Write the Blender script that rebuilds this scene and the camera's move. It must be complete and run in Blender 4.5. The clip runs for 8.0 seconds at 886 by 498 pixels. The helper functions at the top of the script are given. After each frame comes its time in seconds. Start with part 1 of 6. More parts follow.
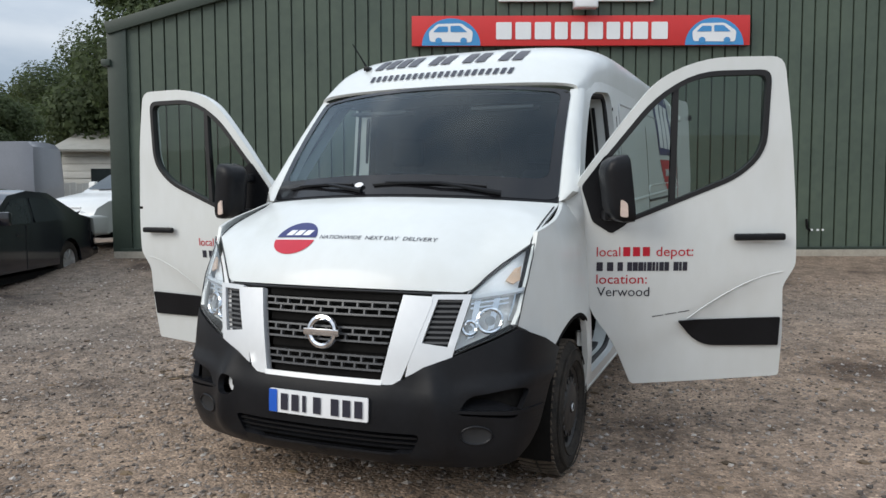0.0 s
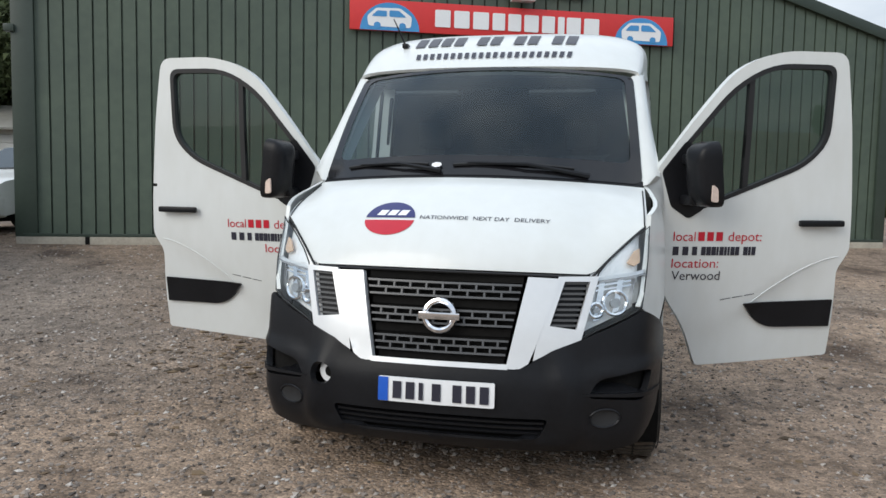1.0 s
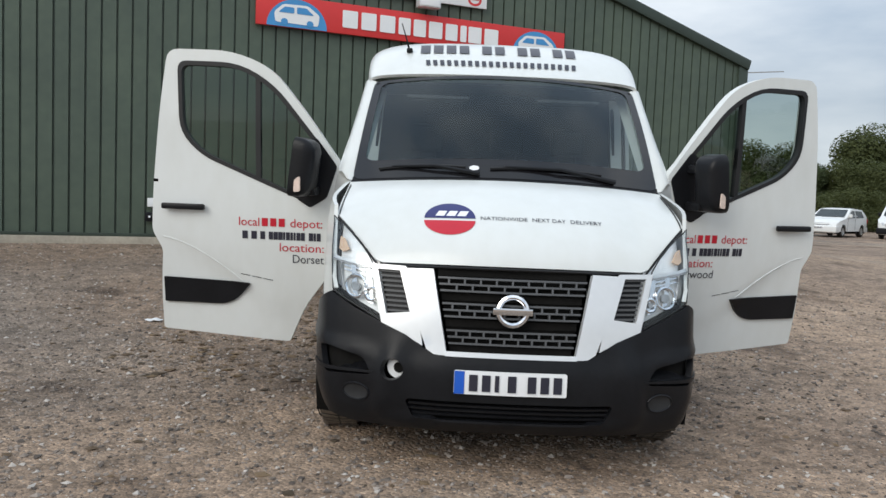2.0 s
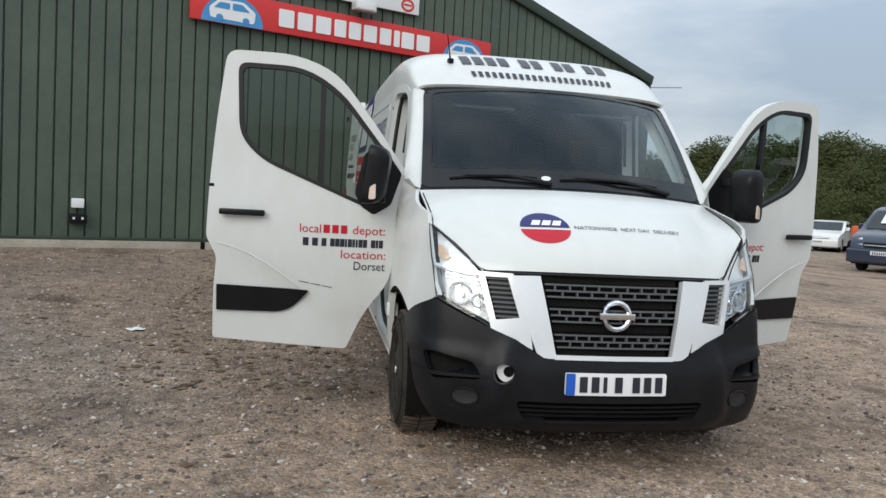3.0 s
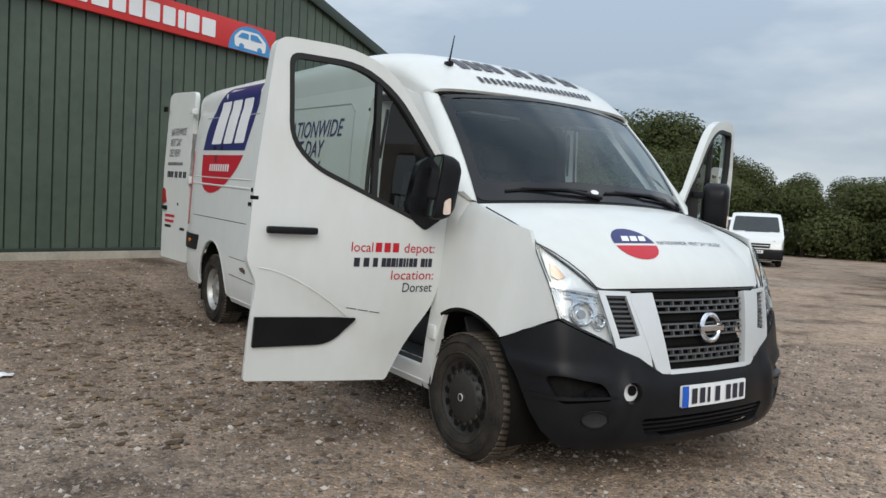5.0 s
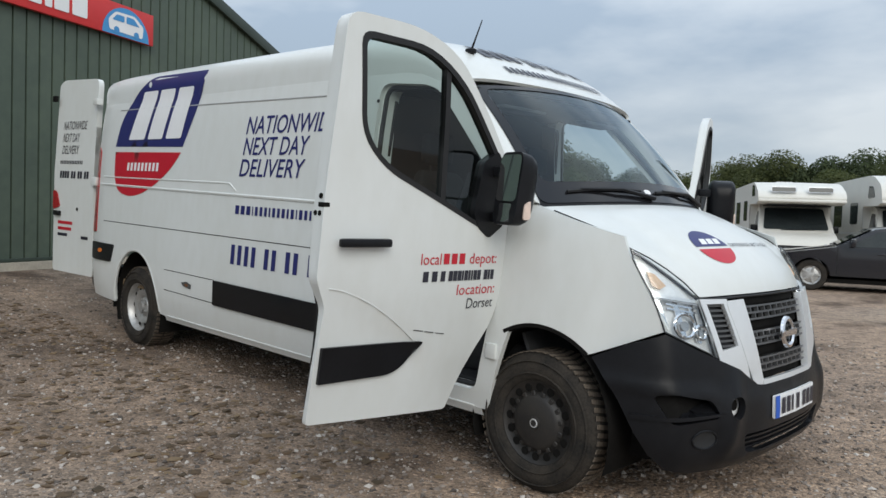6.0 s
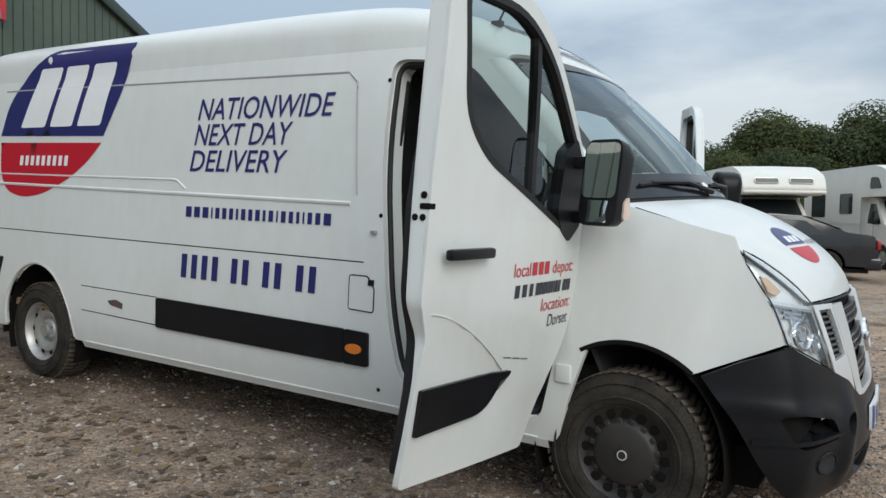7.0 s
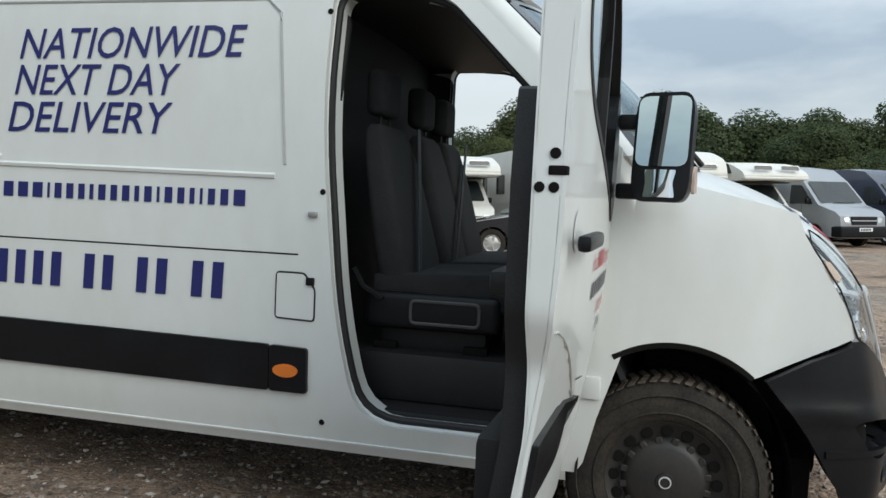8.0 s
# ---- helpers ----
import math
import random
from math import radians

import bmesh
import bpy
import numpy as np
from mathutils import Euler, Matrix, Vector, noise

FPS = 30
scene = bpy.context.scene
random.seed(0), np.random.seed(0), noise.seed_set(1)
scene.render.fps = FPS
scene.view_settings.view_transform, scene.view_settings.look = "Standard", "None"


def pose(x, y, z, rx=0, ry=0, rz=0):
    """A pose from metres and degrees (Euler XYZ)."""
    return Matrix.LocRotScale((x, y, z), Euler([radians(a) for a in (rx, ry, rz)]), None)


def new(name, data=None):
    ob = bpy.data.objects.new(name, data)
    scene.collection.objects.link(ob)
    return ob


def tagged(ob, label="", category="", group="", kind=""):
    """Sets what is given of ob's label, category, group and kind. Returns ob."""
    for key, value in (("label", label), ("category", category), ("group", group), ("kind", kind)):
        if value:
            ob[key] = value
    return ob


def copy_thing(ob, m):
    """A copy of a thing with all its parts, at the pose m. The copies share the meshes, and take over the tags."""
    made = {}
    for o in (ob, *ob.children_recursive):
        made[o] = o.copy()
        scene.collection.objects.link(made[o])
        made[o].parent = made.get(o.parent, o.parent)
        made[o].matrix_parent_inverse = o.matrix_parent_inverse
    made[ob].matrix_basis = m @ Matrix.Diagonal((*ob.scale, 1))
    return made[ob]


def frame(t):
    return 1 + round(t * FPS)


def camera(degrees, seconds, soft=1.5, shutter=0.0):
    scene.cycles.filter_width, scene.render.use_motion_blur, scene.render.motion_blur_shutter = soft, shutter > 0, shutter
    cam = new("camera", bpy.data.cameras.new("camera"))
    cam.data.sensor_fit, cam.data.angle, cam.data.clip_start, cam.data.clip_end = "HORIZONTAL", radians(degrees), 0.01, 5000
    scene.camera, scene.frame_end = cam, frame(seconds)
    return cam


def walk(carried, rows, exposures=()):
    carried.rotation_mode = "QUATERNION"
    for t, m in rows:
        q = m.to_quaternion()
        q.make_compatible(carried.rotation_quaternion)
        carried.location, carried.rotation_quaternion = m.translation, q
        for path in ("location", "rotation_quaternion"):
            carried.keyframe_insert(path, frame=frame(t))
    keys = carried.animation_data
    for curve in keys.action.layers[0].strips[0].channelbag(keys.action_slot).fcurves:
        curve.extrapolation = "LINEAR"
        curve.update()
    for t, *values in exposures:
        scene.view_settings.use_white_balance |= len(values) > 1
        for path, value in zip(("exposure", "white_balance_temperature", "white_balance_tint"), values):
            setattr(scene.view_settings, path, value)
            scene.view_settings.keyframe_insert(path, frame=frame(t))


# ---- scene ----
cam = camera(59.9, 8.0)
METRES, EYE, TILT, LEAN, TURN = 9.461, 1.4475, 0.0, 0.0, 22.6
ROWS = [
    (0.0, 0.0, 0.0, 0.0, -0.01, -3.96, 0.17),
    (0.5, -0.0566, 0.0125, -0.0038, -3.81, -3.88, -0.13),
    (1.0, -0.1231, 0.0218, -0.0069, -10.14, -4.5, -1.07),
    (2.5, -0.2972, 0.0567, -0.0111, -27.53, -3.8, -2.65),
    (3.0, -0.3587, 0.0866, -0.0119, -32.5, -3.42, -3.05),
    (3.5, -0.4077, 0.1167, -0.0111, -37.27, -3.26, -3.65),
    (4.0, -0.4487, 0.1653, -0.0078, -43.85, -2.69, -4.09),
    (4.5, -0.4799, 0.2136, -0.0103, -50.26, -2.66, -3.65),
    (6.0, -0.51, 0.4062, -0.011, -69.14, -2.48, -1.93),
    (6.5, -0.4953, 0.4658, -0.0107, -73.93, -2.35, -1.66),
    (7.0, -0.4704, 0.5237, -0.01, -80.52, -2.7, -0.9),
    (7.5, -0.4326, 0.569, -0.0108, -88.44, -2.92, -0.55),
    (8.0, -0.3844, 0.6187, -0.0146, -98.04, -3.66, -0.68),
]
walk(cam, [(t, pose(1.898, -3.058, EYE, TILT, LEAN, TURN) @ pose(METRES * x, METRES * y, METRES * z, 90 + pitch, roll, yaw)) for t, x, y, z, yaw, pitch, roll in ROWS], [(0.0, 0.29, 6650, 9), (3.0, 0.2, 6700, 8), (4.5, 0.19, 6750, 8), (6.5, 0.15, 6600, 7), (8.0, 0.27, 6650, 5)])

# ---- world, sun ----
SUN_EL, SUN_ROT = 30, 214
world = bpy.data.worlds.new("world")
scene.world = world
world.use_nodes = True
wn, wl = world.node_tree.nodes, world.node_tree.links
wn.clear()
w_out, w_bg = wn.new("ShaderNodeOutputWorld"), wn.new("ShaderNodeBackground")
w_sky = wn.new("ShaderNodeTexSky")
w_sky.sky_type, w_sky.sun_disc = "NISHITA", False
w_sky.sun_elevation, w_sky.sun_rotation = radians(SUN_EL), radians(SUN_ROT)
w_co, w_map, w_n1 = wn.new("ShaderNodeTexCoord"), wn.new("ShaderNodeMapping"), wn.new("ShaderNodeTexNoise")
w_map.inputs["Scale"].default_value = (1.0, 1.0, 3.2)
w_n1.inputs["Scale"].default_value, w_n1.inputs["Detail"].default_value, w_n1.inputs["Roughness"].default_value = 2.3, 6, 0.52
w_ramp, w_mix = wn.new("ShaderNodeValToRGB"), wn.new("ShaderNodeMixRGB")
w_ramp.color_ramp.elements[0].position, w_ramp.color_ramp.elements[0].color = 0.38, (3.75, 4.6, 5.8, 1)
w_ramp.color_ramp.elements[1].position, w_ramp.color_ramp.elements[1].color = 0.64, (7.2, 7.75, 8.5, 1)
w_mix.inputs["Fac"].default_value = 0.88
w_bg.inputs["Strength"].default_value = 0.088
wl.new(w_co.outputs["Generated"], w_map.inputs["Vector"])
wl.new(w_map.outputs["Vector"], w_n1.inputs["Vector"])
wl.new(w_n1.outputs["Fac"], w_ramp.inputs["Fac"])
wl.new(w_sky.outputs["Color"], w_mix.inputs["Color1"])
wl.new(w_ramp.outputs["Color"], w_mix.inputs["Color2"])
# an overcast dome: about three times as bright overhead as at the skyline
w_sep, w_up, w_gain = wn.new("ShaderNodeSeparateXYZ"), wn.new("ShaderNodeMapRange"), wn.new("ShaderNodeMixRGB")
w_up.inputs["From Min"].default_value, w_up.inputs["From Max"].default_value = 0.12, 0.75
w_up.inputs["To Min"].default_value, w_up.inputs["To Max"].default_value = 1.0, 2.05
w_gain.blend_type, w_gain.inputs["Fac"].default_value = "MULTIPLY", 1.0
wl.new(w_co.outputs["Generated"], w_sep.inputs["Vector"])
wl.new(w_sep.outputs["Z"], w_up.inputs["Value"])
wl.new(w_mix.outputs["Color"], w_gain.inputs["Color1"])
wl.new(w_up.outputs["Result"], w_gain.inputs["Color2"])
wl.new(w_gain.outputs["Color"], w_bg.inputs["Color"])
wl.new(w_bg.outputs["Background"], w_out.inputs["Surface"])
sun = new("sun", bpy.data.lights.new("sun", "SUN"))
sun.data.energy, sun.data.angle, sun.data.color = 1.4, radians(38), (1.0, 0.96, 0.9)
sun.matrix_world = pose(0, 0, 40, 90 - SUN_EL, 0, 180 - SUN_ROT)


# ---- materials ----
def mat(name, color, rough=0.6, metal=0.0, var=0.12, scale=6.0, bump=0.0, bscale=60.0, color2=None, coat=0.0, trans=0.0, ior=1.45, emit=0.0, stretch=(1, 1, 1), space="Object", rvar=0.0, spec=0.5):
    """A procedural surface: two scales of tone, fine relief, roughness."""
    m = bpy.data.materials.new(name)
    m.use_nodes = True
    n, l = m.node_tree.nodes, m.node_tree.links
    b = n["Principled BSDF"]
    b.inputs["Roughness"].default_value, b.inputs["Metallic"].default_value = rough, metal
    b.inputs["Coat Weight"].default_value, b.inputs["Transmission Weight"].default_value, b.inputs["IOR"].default_value = coat, trans, ior
    b.inputs["Coat Roughness"].default_value, b.inputs["Specular IOR Level"].default_value = 0.08, spec
    co, mp = n.new("ShaderNodeTexCoord"), n.new("ShaderNodeMapping")
    mp.inputs["Scale"].default_value = stretch
    l.new(co.outputs[space], mp.inputs["Vector"])
    big, fine, mix = n.new("ShaderNodeTexNoise"), n.new("ShaderNodeTexNoise"), n.new("ShaderNodeMixRGB")
    big.inputs["Scale"].default_value, big.inputs["Detail"].default_value = scale, 5
    fine.inputs["Scale"].default_value, fine.inputs["Detail"].default_value = scale * 9, 3
    add = n.new("ShaderNodeMath")
    add.operation = "MULTIPLY_ADD"
    add.inputs[1].default_value = 0.4
    half = n.new("ShaderNodeMath")
    half.operation, half.inputs[1].default_value = "MULTIPLY", 0.6
    l.new(mp.outputs["Vector"], big.inputs["Vector"])
    l.new(mp.outputs["Vector"], fine.inputs["Vector"])
    l.new(big.outputs["Fac"], half.inputs[0])
    l.new(fine.outputs["Fac"], add.inputs[0])
    l.new(half.outputs["Value"], add.inputs[2])
    ramp = n.new("ShaderNodeValToRGB")
    ramp.color_ramp.elements[0].position, ramp.color_ramp.elements[1].position = 0.35, 0.65
    c2 = color2 if color2 else tuple(c * (1 - var) for c in color)
    ramp.color_ramp.elements[0].color, ramp.color_ramp.elements[1].color = (*c2, 1), (*color, 1)
    l.new(add.outputs["Value"], ramp.inputs["Fac"])
    l.new(ramp.outputs["Color"], b.inputs["Base Color"])
    if rvar:
        rr = n.new("ShaderNodeMapRange")
        rr.inputs["To Min"].default_value, rr.inputs["To Max"].default_value = rough - rvar, rough + rvar
        l.new(add.outputs["Value"], rr.inputs["Value"])
        l.new(rr.outputs["Result"], b.inputs["Roughness"])
    if bump:
        bt, bn = n.new("ShaderNodeTexNoise"), n.new("ShaderNodeBump")
        bt.inputs["Scale"].default_value, bt.inputs["Detail"].default_value = bscale, 4
        bn.inputs["Strength"].default_value, bn.inputs["Distance"].default_value = bump, 0.01
        l.new(mp.outputs["Vector"], bt.inputs["Vector"])
        l.new(bt.outputs["Fac"], bn.inputs["Height"])
        l.new(bn.outputs["Normal"], b.inputs["Normal"])
    return m


def glass_mat(name, tint, rough=0.0, share=0.75, gloss_tint=(1, 1, 1)):
    """Thin pane: clear tinted view through, with the mirror sheen of glass."""
    m = bpy.data.materials.new(name)
    m.use_nodes = True
    n, l = m.node_tree.nodes, m.node_tree.links
    n.clear()
    out, tr, gl, mx, lw = n.new("ShaderNodeOutputMaterial"), n.new("ShaderNodeBsdfTransparent"), n.new("ShaderNodeBsdfGlossy"), n.new("ShaderNodeMixShader"), n.new("ShaderNodeLayerWeight")
    pw, ma = n.new("ShaderNodeMath"), n.new("ShaderNodeMath")
    f0 = ((share - 1) / (share + 1)) ** 2
    pw.operation, pw.inputs[1].default_value = "POWER", 4.0
    ma.operation, ma.inputs[1].default_value, ma.inputs[2].default_value = "MULTIPLY_ADD", 0.8 - f0, f0
    tr.inputs["Color"].default_value = (*tint, 1)
    gl.inputs["Roughness"].default_value = rough
    gl.inputs["Color"].default_value = (*gloss_tint, 1)
    lw.inputs["Blend"].default_value = 0.5
    l.new(lw.outputs["Facing"], pw.inputs[0])
    l.new(pw.outputs["Value"], ma.inputs[0])
    l.new(ma.outputs["Value"], mx.inputs["Fac"])
    l.new(tr.outputs["BSDF"], mx.inputs[1])
    l.new(gl.outputs["BSDF"], mx.inputs[2])
    l.new(mx.outputs["Shader"], out.inputs["Surface"])
    return m


WHITE = mat("van_white_paint", (0.665, 0.688, 0.68), 0.36, color2=(0.615, 0.632, 0.612), scale=1.4, coat=0.35, rvar=0.06, stretch=(1, 1, 0.45), bump=0.12, bscale=2.2)
CREAM = mat("motorhome_white", (0.7, 0.69, 0.64), 0.4, var=0.08, scale=1.5, rvar=0.08)
BLACKPL = mat("black_textured_plastic", (0.011, 0.0115, 0.0135), 0.33, var=0.3, scale=5, bump=0.1, bscale=400, rvar=0.1, spec=0.22)
GREYPL = mat("worn_grey_black_plastic", (0.03, 0.031, 0.033), 0.55, var=0.35, scale=4, bump=0.1, bscale=300, rvar=0.1, spec=0.3)
GLOSSBL = mat("gloss_black", (0.012, 0.012, 0.014), 0.12, var=0.2, scale=4)
RUBBER = mat("tyre_rubber", (0.016, 0.0155, 0.015), 0.85, var=0.4, scale=9, bump=0.3, bscale=120, color2=(0.048, 0.041, 0.034), spec=0.2)
TREAD = mat("dusty_tread", (0.17, 0.14, 0.112), 0.95, color2=(0.075, 0.063, 0.052), scale=12, bump=0.3, bscale=90, spec=0.15)
GRILLEBAR = mat("grille_bar_gloss", (0.09, 0.092, 0.096), 0.3, var=0.2, scale=8)
VENTGREY = mat("vent_grey_plastic", (0.075, 0.077, 0.08), 0.5, var=0.2, scale=8)
SEAL = mat("rubber_seal", (0.012, 0.012, 0.013), 0.6)
COVER = mat("black_wheel_cover_paint", (0.016, 0.016, 0.017), 0.5, var=0.4, scale=8, color2=(0.03, 0.027, 0.024))
STEEL = mat("silver_wheel_steel", (0.5, 0.5, 0.49), 0.45, 0.6, var=0.35, scale=14)
CHROME = mat("chrome", (0.8, 0.8, 0.82), 0.08, 1.0, var=0.03)
SATIN = mat("satin_silver_trim", (0.72, 0.735, 0.745), 0.3, 0.4, var=0.05, scale=3)
DARKIN = mat("dark_cab_trim", (0.012, 0.012, 0.013), 0.62, var=0.25, scale=6, bump=0.15, bscale=150)
CLOTH = mat("seat_cloth_charcoal", (0.017, 0.018, 0.020), 0.95, var=0.35, scale=18, bump=0.4, bscale=260)
GREYIN = mat("grey_dash_plastic", (0.075, 0.076, 0.078), 0.65, var=0.2, scale=5, bump=0.1, bscale=200)
UNDER = mat("underbody_black", (0.012, 0.0115, 0.011), 0.9, var=0.4, scale=5, spec=0.1)
EDGEGREY = mat("panel_edge_grey", (0.42, 0.43, 0.43), 0.5, var=0.12, scale=3)
RED = mat("red_vinyl", (0.5, 0.012, 0.03), 0.35, var=0.08, scale=3)
NAVY = mat("navy_vinyl", (0.022, 0.026, 0.135), 0.35, var=0.1, scale=3)
INK = mat("dark_vinyl", (0.025, 0.025, 0.04), 0.4, var=0.15, scale=3)
PALE = mat("white_vinyl", (0.78, 0.79, 0.8), 0.4, var=0.05, scale=3)
AMBER = mat("amber_lens", (0.75, 0.2, 0.03), 0.2, var=0.1, scale=20, coat=0.5)
REDLENS = mat("red_lens", (0.35, 0.01, 0.012), 0.2, var=0.2, scale=20, coat=0.5)
SKYBLUE = mat("sign_blue", (0.06, 0.28, 0.58), 0.45, var=0.1, scale=2)
SIGNRED = mat("sign_red", (0.62, 0.035, 0.035), 0.45, var=0.08, scale=1)
PLATEBLUE = mat("plate_blue", (0.015, 0.1, 0.5), 0.3, var=0.05)
REFLECT = mat("headlight_reflector", (0.9, 0.9, 0.89), 0.35, 0.2, var=0.15, scale=14, bump=0.6, bscale=26)
WINDGLASS = glass_mat("windscreen_glass", (0.52, 0.61, 0.62), 0.0, 1.52, (0.86, 0.95, 1.0))
DOORGLASS = glass_mat("door_glass", (0.52, 0.6, 0.57), 0.0, 1.5)
DARKGLASS = glass_mat("dark_car_glass", (0.06, 0.065, 0.07), 0.0, 1.55)
LENS = glass_mat("headlight_lens", (0.93, 0.95, 0.96), 0.02, 1.4)
LAMPLENS = mat("lamp_lens_dark", (0.42, 0.43, 0.44), 0.1, 0.4, var=0.3, scale=20)
MIRROR = mat("mirror_glass", (0.85, 0.87, 0.88), 0.015, 1.0, var=0.02)
SHEDGREEN = mat("green_cladding", (0.084, 0.112, 0.082), 0.45, var=0.3, scale=0.9, bump=0.05, bscale=40, color2=(0.062, 0.084, 0.065), rvar=0.1)
SHEDTRIM = mat("dark_green_flashing", (0.036, 0.052, 0.04), 0.45, var=0.2, scale=2)
CONCRETE = mat("concrete_plinth", (0.42, 0.38, 0.31), 0.9, var=0.3, scale=3, bump=0.3, bscale=50)
ROOFGREY = mat("grey_sheet_roof", (0.2, 0.2, 0.2), 0.7, var=0.2, scale=1)


# ---- mesh helpers ----
from mathutils.geometry import delaunay_2d_cdt


def part(name, bm, material, parent=None, label="", smooth=True, m=None):
    """One mesh object under a thing or under a part."""
    me = bpy.data.meshes.new(name)
    bm.to_mesh(me)
    bm.free()
    me.materials.append(material)
    if smooth:
        me.shade_smooth()
        me.set_sharp_from_angle(angle=radians(38))
    ob = new(name, me)
    ob.parent = parent
    if m is not None:
        ob.matrix_basis = m
    if label:
        tagged(ob, label)
    return ob


def thing(name, label, category, m=None, group="", kind=""):
    ob = new(name)
    if m is not None:
        ob.matrix_basis = m
    return tagged(ob, label, category, group, kind)


def interp(points, v):
    """Piecewise smooth value through (key, value) pairs."""
    xs = [p[0] for p in points]
    if v <= xs[0]:
        return points[0][1]
    for (a, fa), (b, fb) in zip(points, points[1:]):
        if v <= b:
            k = (v - a) / (b - a)
            return fa + (fb - fa) * k
    return points[-1][1]


def smoothcurve(points, n=160):
    """A Catmull-Rom table of (key, value) pairs, to be read with interp."""
    out = []
    for i in range(len(points) - 1):
        p0, p1, p2, p3 = points[max(i - 1, 0)], points[i], points[i + 1], points[min(i + 2, len(points) - 1)]
        for k in range(10):
            s = k / 10
            m1 = (p2[1] - p0[1]) / max(p2[0] - p0[0], 1e-6) * (p2[0] - p1[0])
            m2 = (p3[1] - p1[1]) / max(p3[0] - p1[0], 1e-6) * (p2[0] - p1[0])
            h = (2 * s**3 - 3 * s**2 + 1) * p1[1] + (s**3 - 2 * s**2 + s) * m1 + (-2 * s**3 + 3 * s**2) * p2[1] + (s**3 - s**2) * m2
            out.append((p1[0] + s * (p2[0] - p1[0]), h))
    out.append(points[-1])
    return out


def rounded(pts, r, n=4):
    """A closed outline with its corners rounded; r is one radius or one for each corner."""
    out, N = [], len(pts)
    for i, p in enumerate(pts):
        ri = r[i] if isinstance(r, (list, tuple)) else r
        p, a, b = Vector(p), Vector(pts[i - 1]), Vector(pts[(i + 1) % N])
        la, lb = (a - p).length, (b - p).length
        d = min(ri, la * 0.48, lb * 0.48)
        if d < 1e-4:
            out.append(tuple(p))
            continue
        A, B = p + (a - p) / la * d, p + (b - p) / lb * d
        for k in range(n + 1):
            s = k / n
            out.append(tuple((1 - s) ** 2 * A + 2 * s * (1 - s) * p + s * s * B))
    return out


def dense(pts, step):
    out, N = [], len(pts)
    for i in range(N):
        a, b = Vector(pts[i]), Vector(pts[(i + 1) % N])
        k = max(1, int((b - a).length / step))
        out += [tuple(a + (b - a) * j / k) for j in range(k)]
    return out


def inside(p, poly):
    x, y, c = p[0], p[1], False
    j = len(poly) - 1
    for i in range(len(poly)):
        (xi, yi), (xj, yj) = poly[i], poly[j]
        if (yi > y) != (yj > y) and x < (xj - xi) * (y - yi) / (yj - yi) + xi:
            c = not c
        j = i
    return c


def patch(outline, fn, step=0.06, holes=(), thick=0.0, bm=None, flip=False, inward=None):
    """A skin: a flat outline with holes, filled evenly, bent by fn(u, v) into space, and given a thickness."""
    bm = bm or bmesh.new()
    loops = [dense(list(outline), step)] + [dense(list(h), step) for h in holes]
    vs, es = [], []
    for lp in loops:
        o = len(vs)
        vs += [Vector(p) for p in lp]
        es += [(o + i, o + (i + 1) % len(lp)) for i in range(len(lp))]
    us, ws = [p[0] for p in loops[0]], [p[1] for p in loops[0]]
    nu, nw = int((max(us) - min(us)) / step), int((max(ws) - min(ws)) / step)
    edge = np.array([tuple(v) for v in vs])
    for i in range(1, nu + 1):
        for j in range(1, nw + 1):
            p = (min(us) + i * step + (0.5 * step if j % 2 else 0) - 0.25 * step, min(ws) + j * step)
            if inside(p, loops[0]) and not any(inside(p, h) for h in loops[1:]) and np.min(np.abs(edge - p).sum(1)) > step * 0.55:
                vs.append(Vector(p))
    ov, _, of, *_ = delaunay_2d_cdt(vs, es, [], 0, 1e-5)
    tris = []
    for f in of:
        c = sum((ov[i] for i in f), Vector((0, 0))) / 3
        if inside(c, loops[0]) and not any(inside(c, h) for h in loops[1:]):
            tris.append(f)
    pts = [Vector(fn(v.x, v.y)) for v in ov]
    nor = [Vector((0, 0, 0)) for _ in pts]
    for f in tris:
        a, b, c = (pts[i] for i in f)
        q = (b - a).cross(c - a)
        for i in f:
            nor[i] += q
    sgn = -1 if flip else 1
    front = [bm.verts.new(p) for p in pts]
    for f in tris:
        idx = f if not flip else f[::-1]
        bm.faces.new([front[i] for i in idx])
    if thick:
        back = []
        for p, q in zip(pts, nor):
            q = (q.normalized() if q.length else Vector((0, 0, 1))) * sgn
            back.append(bm.verts.new(p + (Vector(inward) if inward else -q) * thick))
        rim = {}
        for f in tris:
            idx = f if not flip else f[::-1]
            bm.faces.new([back[i] for i in idx[::-1]])
            for i in range(3):
                a, b = idx[i], idx[(i + 1) % 3]
                rim[(a, b)] = True
        for a, b in list(rim):
            if (b, a) not in rim:
                bm.faces.new((front[b], front[a], back[a], back[b]))
    loose = [v for v in bm.verts if not v.link_faces]
    bmesh.ops.delete(bm, geom=loose, context="VERTS")
    return bm


def grid(rows, bm=None, close=False, flip=False):
    """A skin through rows of points."""
    bm = bm or bmesh.new()
    vv = [[bm.verts.new(p) for p in r] for r in rows]
    for a, b in zip(vv, vv[1:]):
        n = len(a)
        for i in range(n if close else n - 1):
            q = [a[i], a[(i + 1) % n], b[(i + 1) % n], b[i]]
            bm.faces.new(q[::-1] if flip else q)
    return bm


def solid(bm, t):
    bmesh.ops.recalc_face_normals(bm, faces=bm.faces[:])
    bmesh.ops.solidify(bm, geom=bm.faces[:], thickness=t)
    return bm


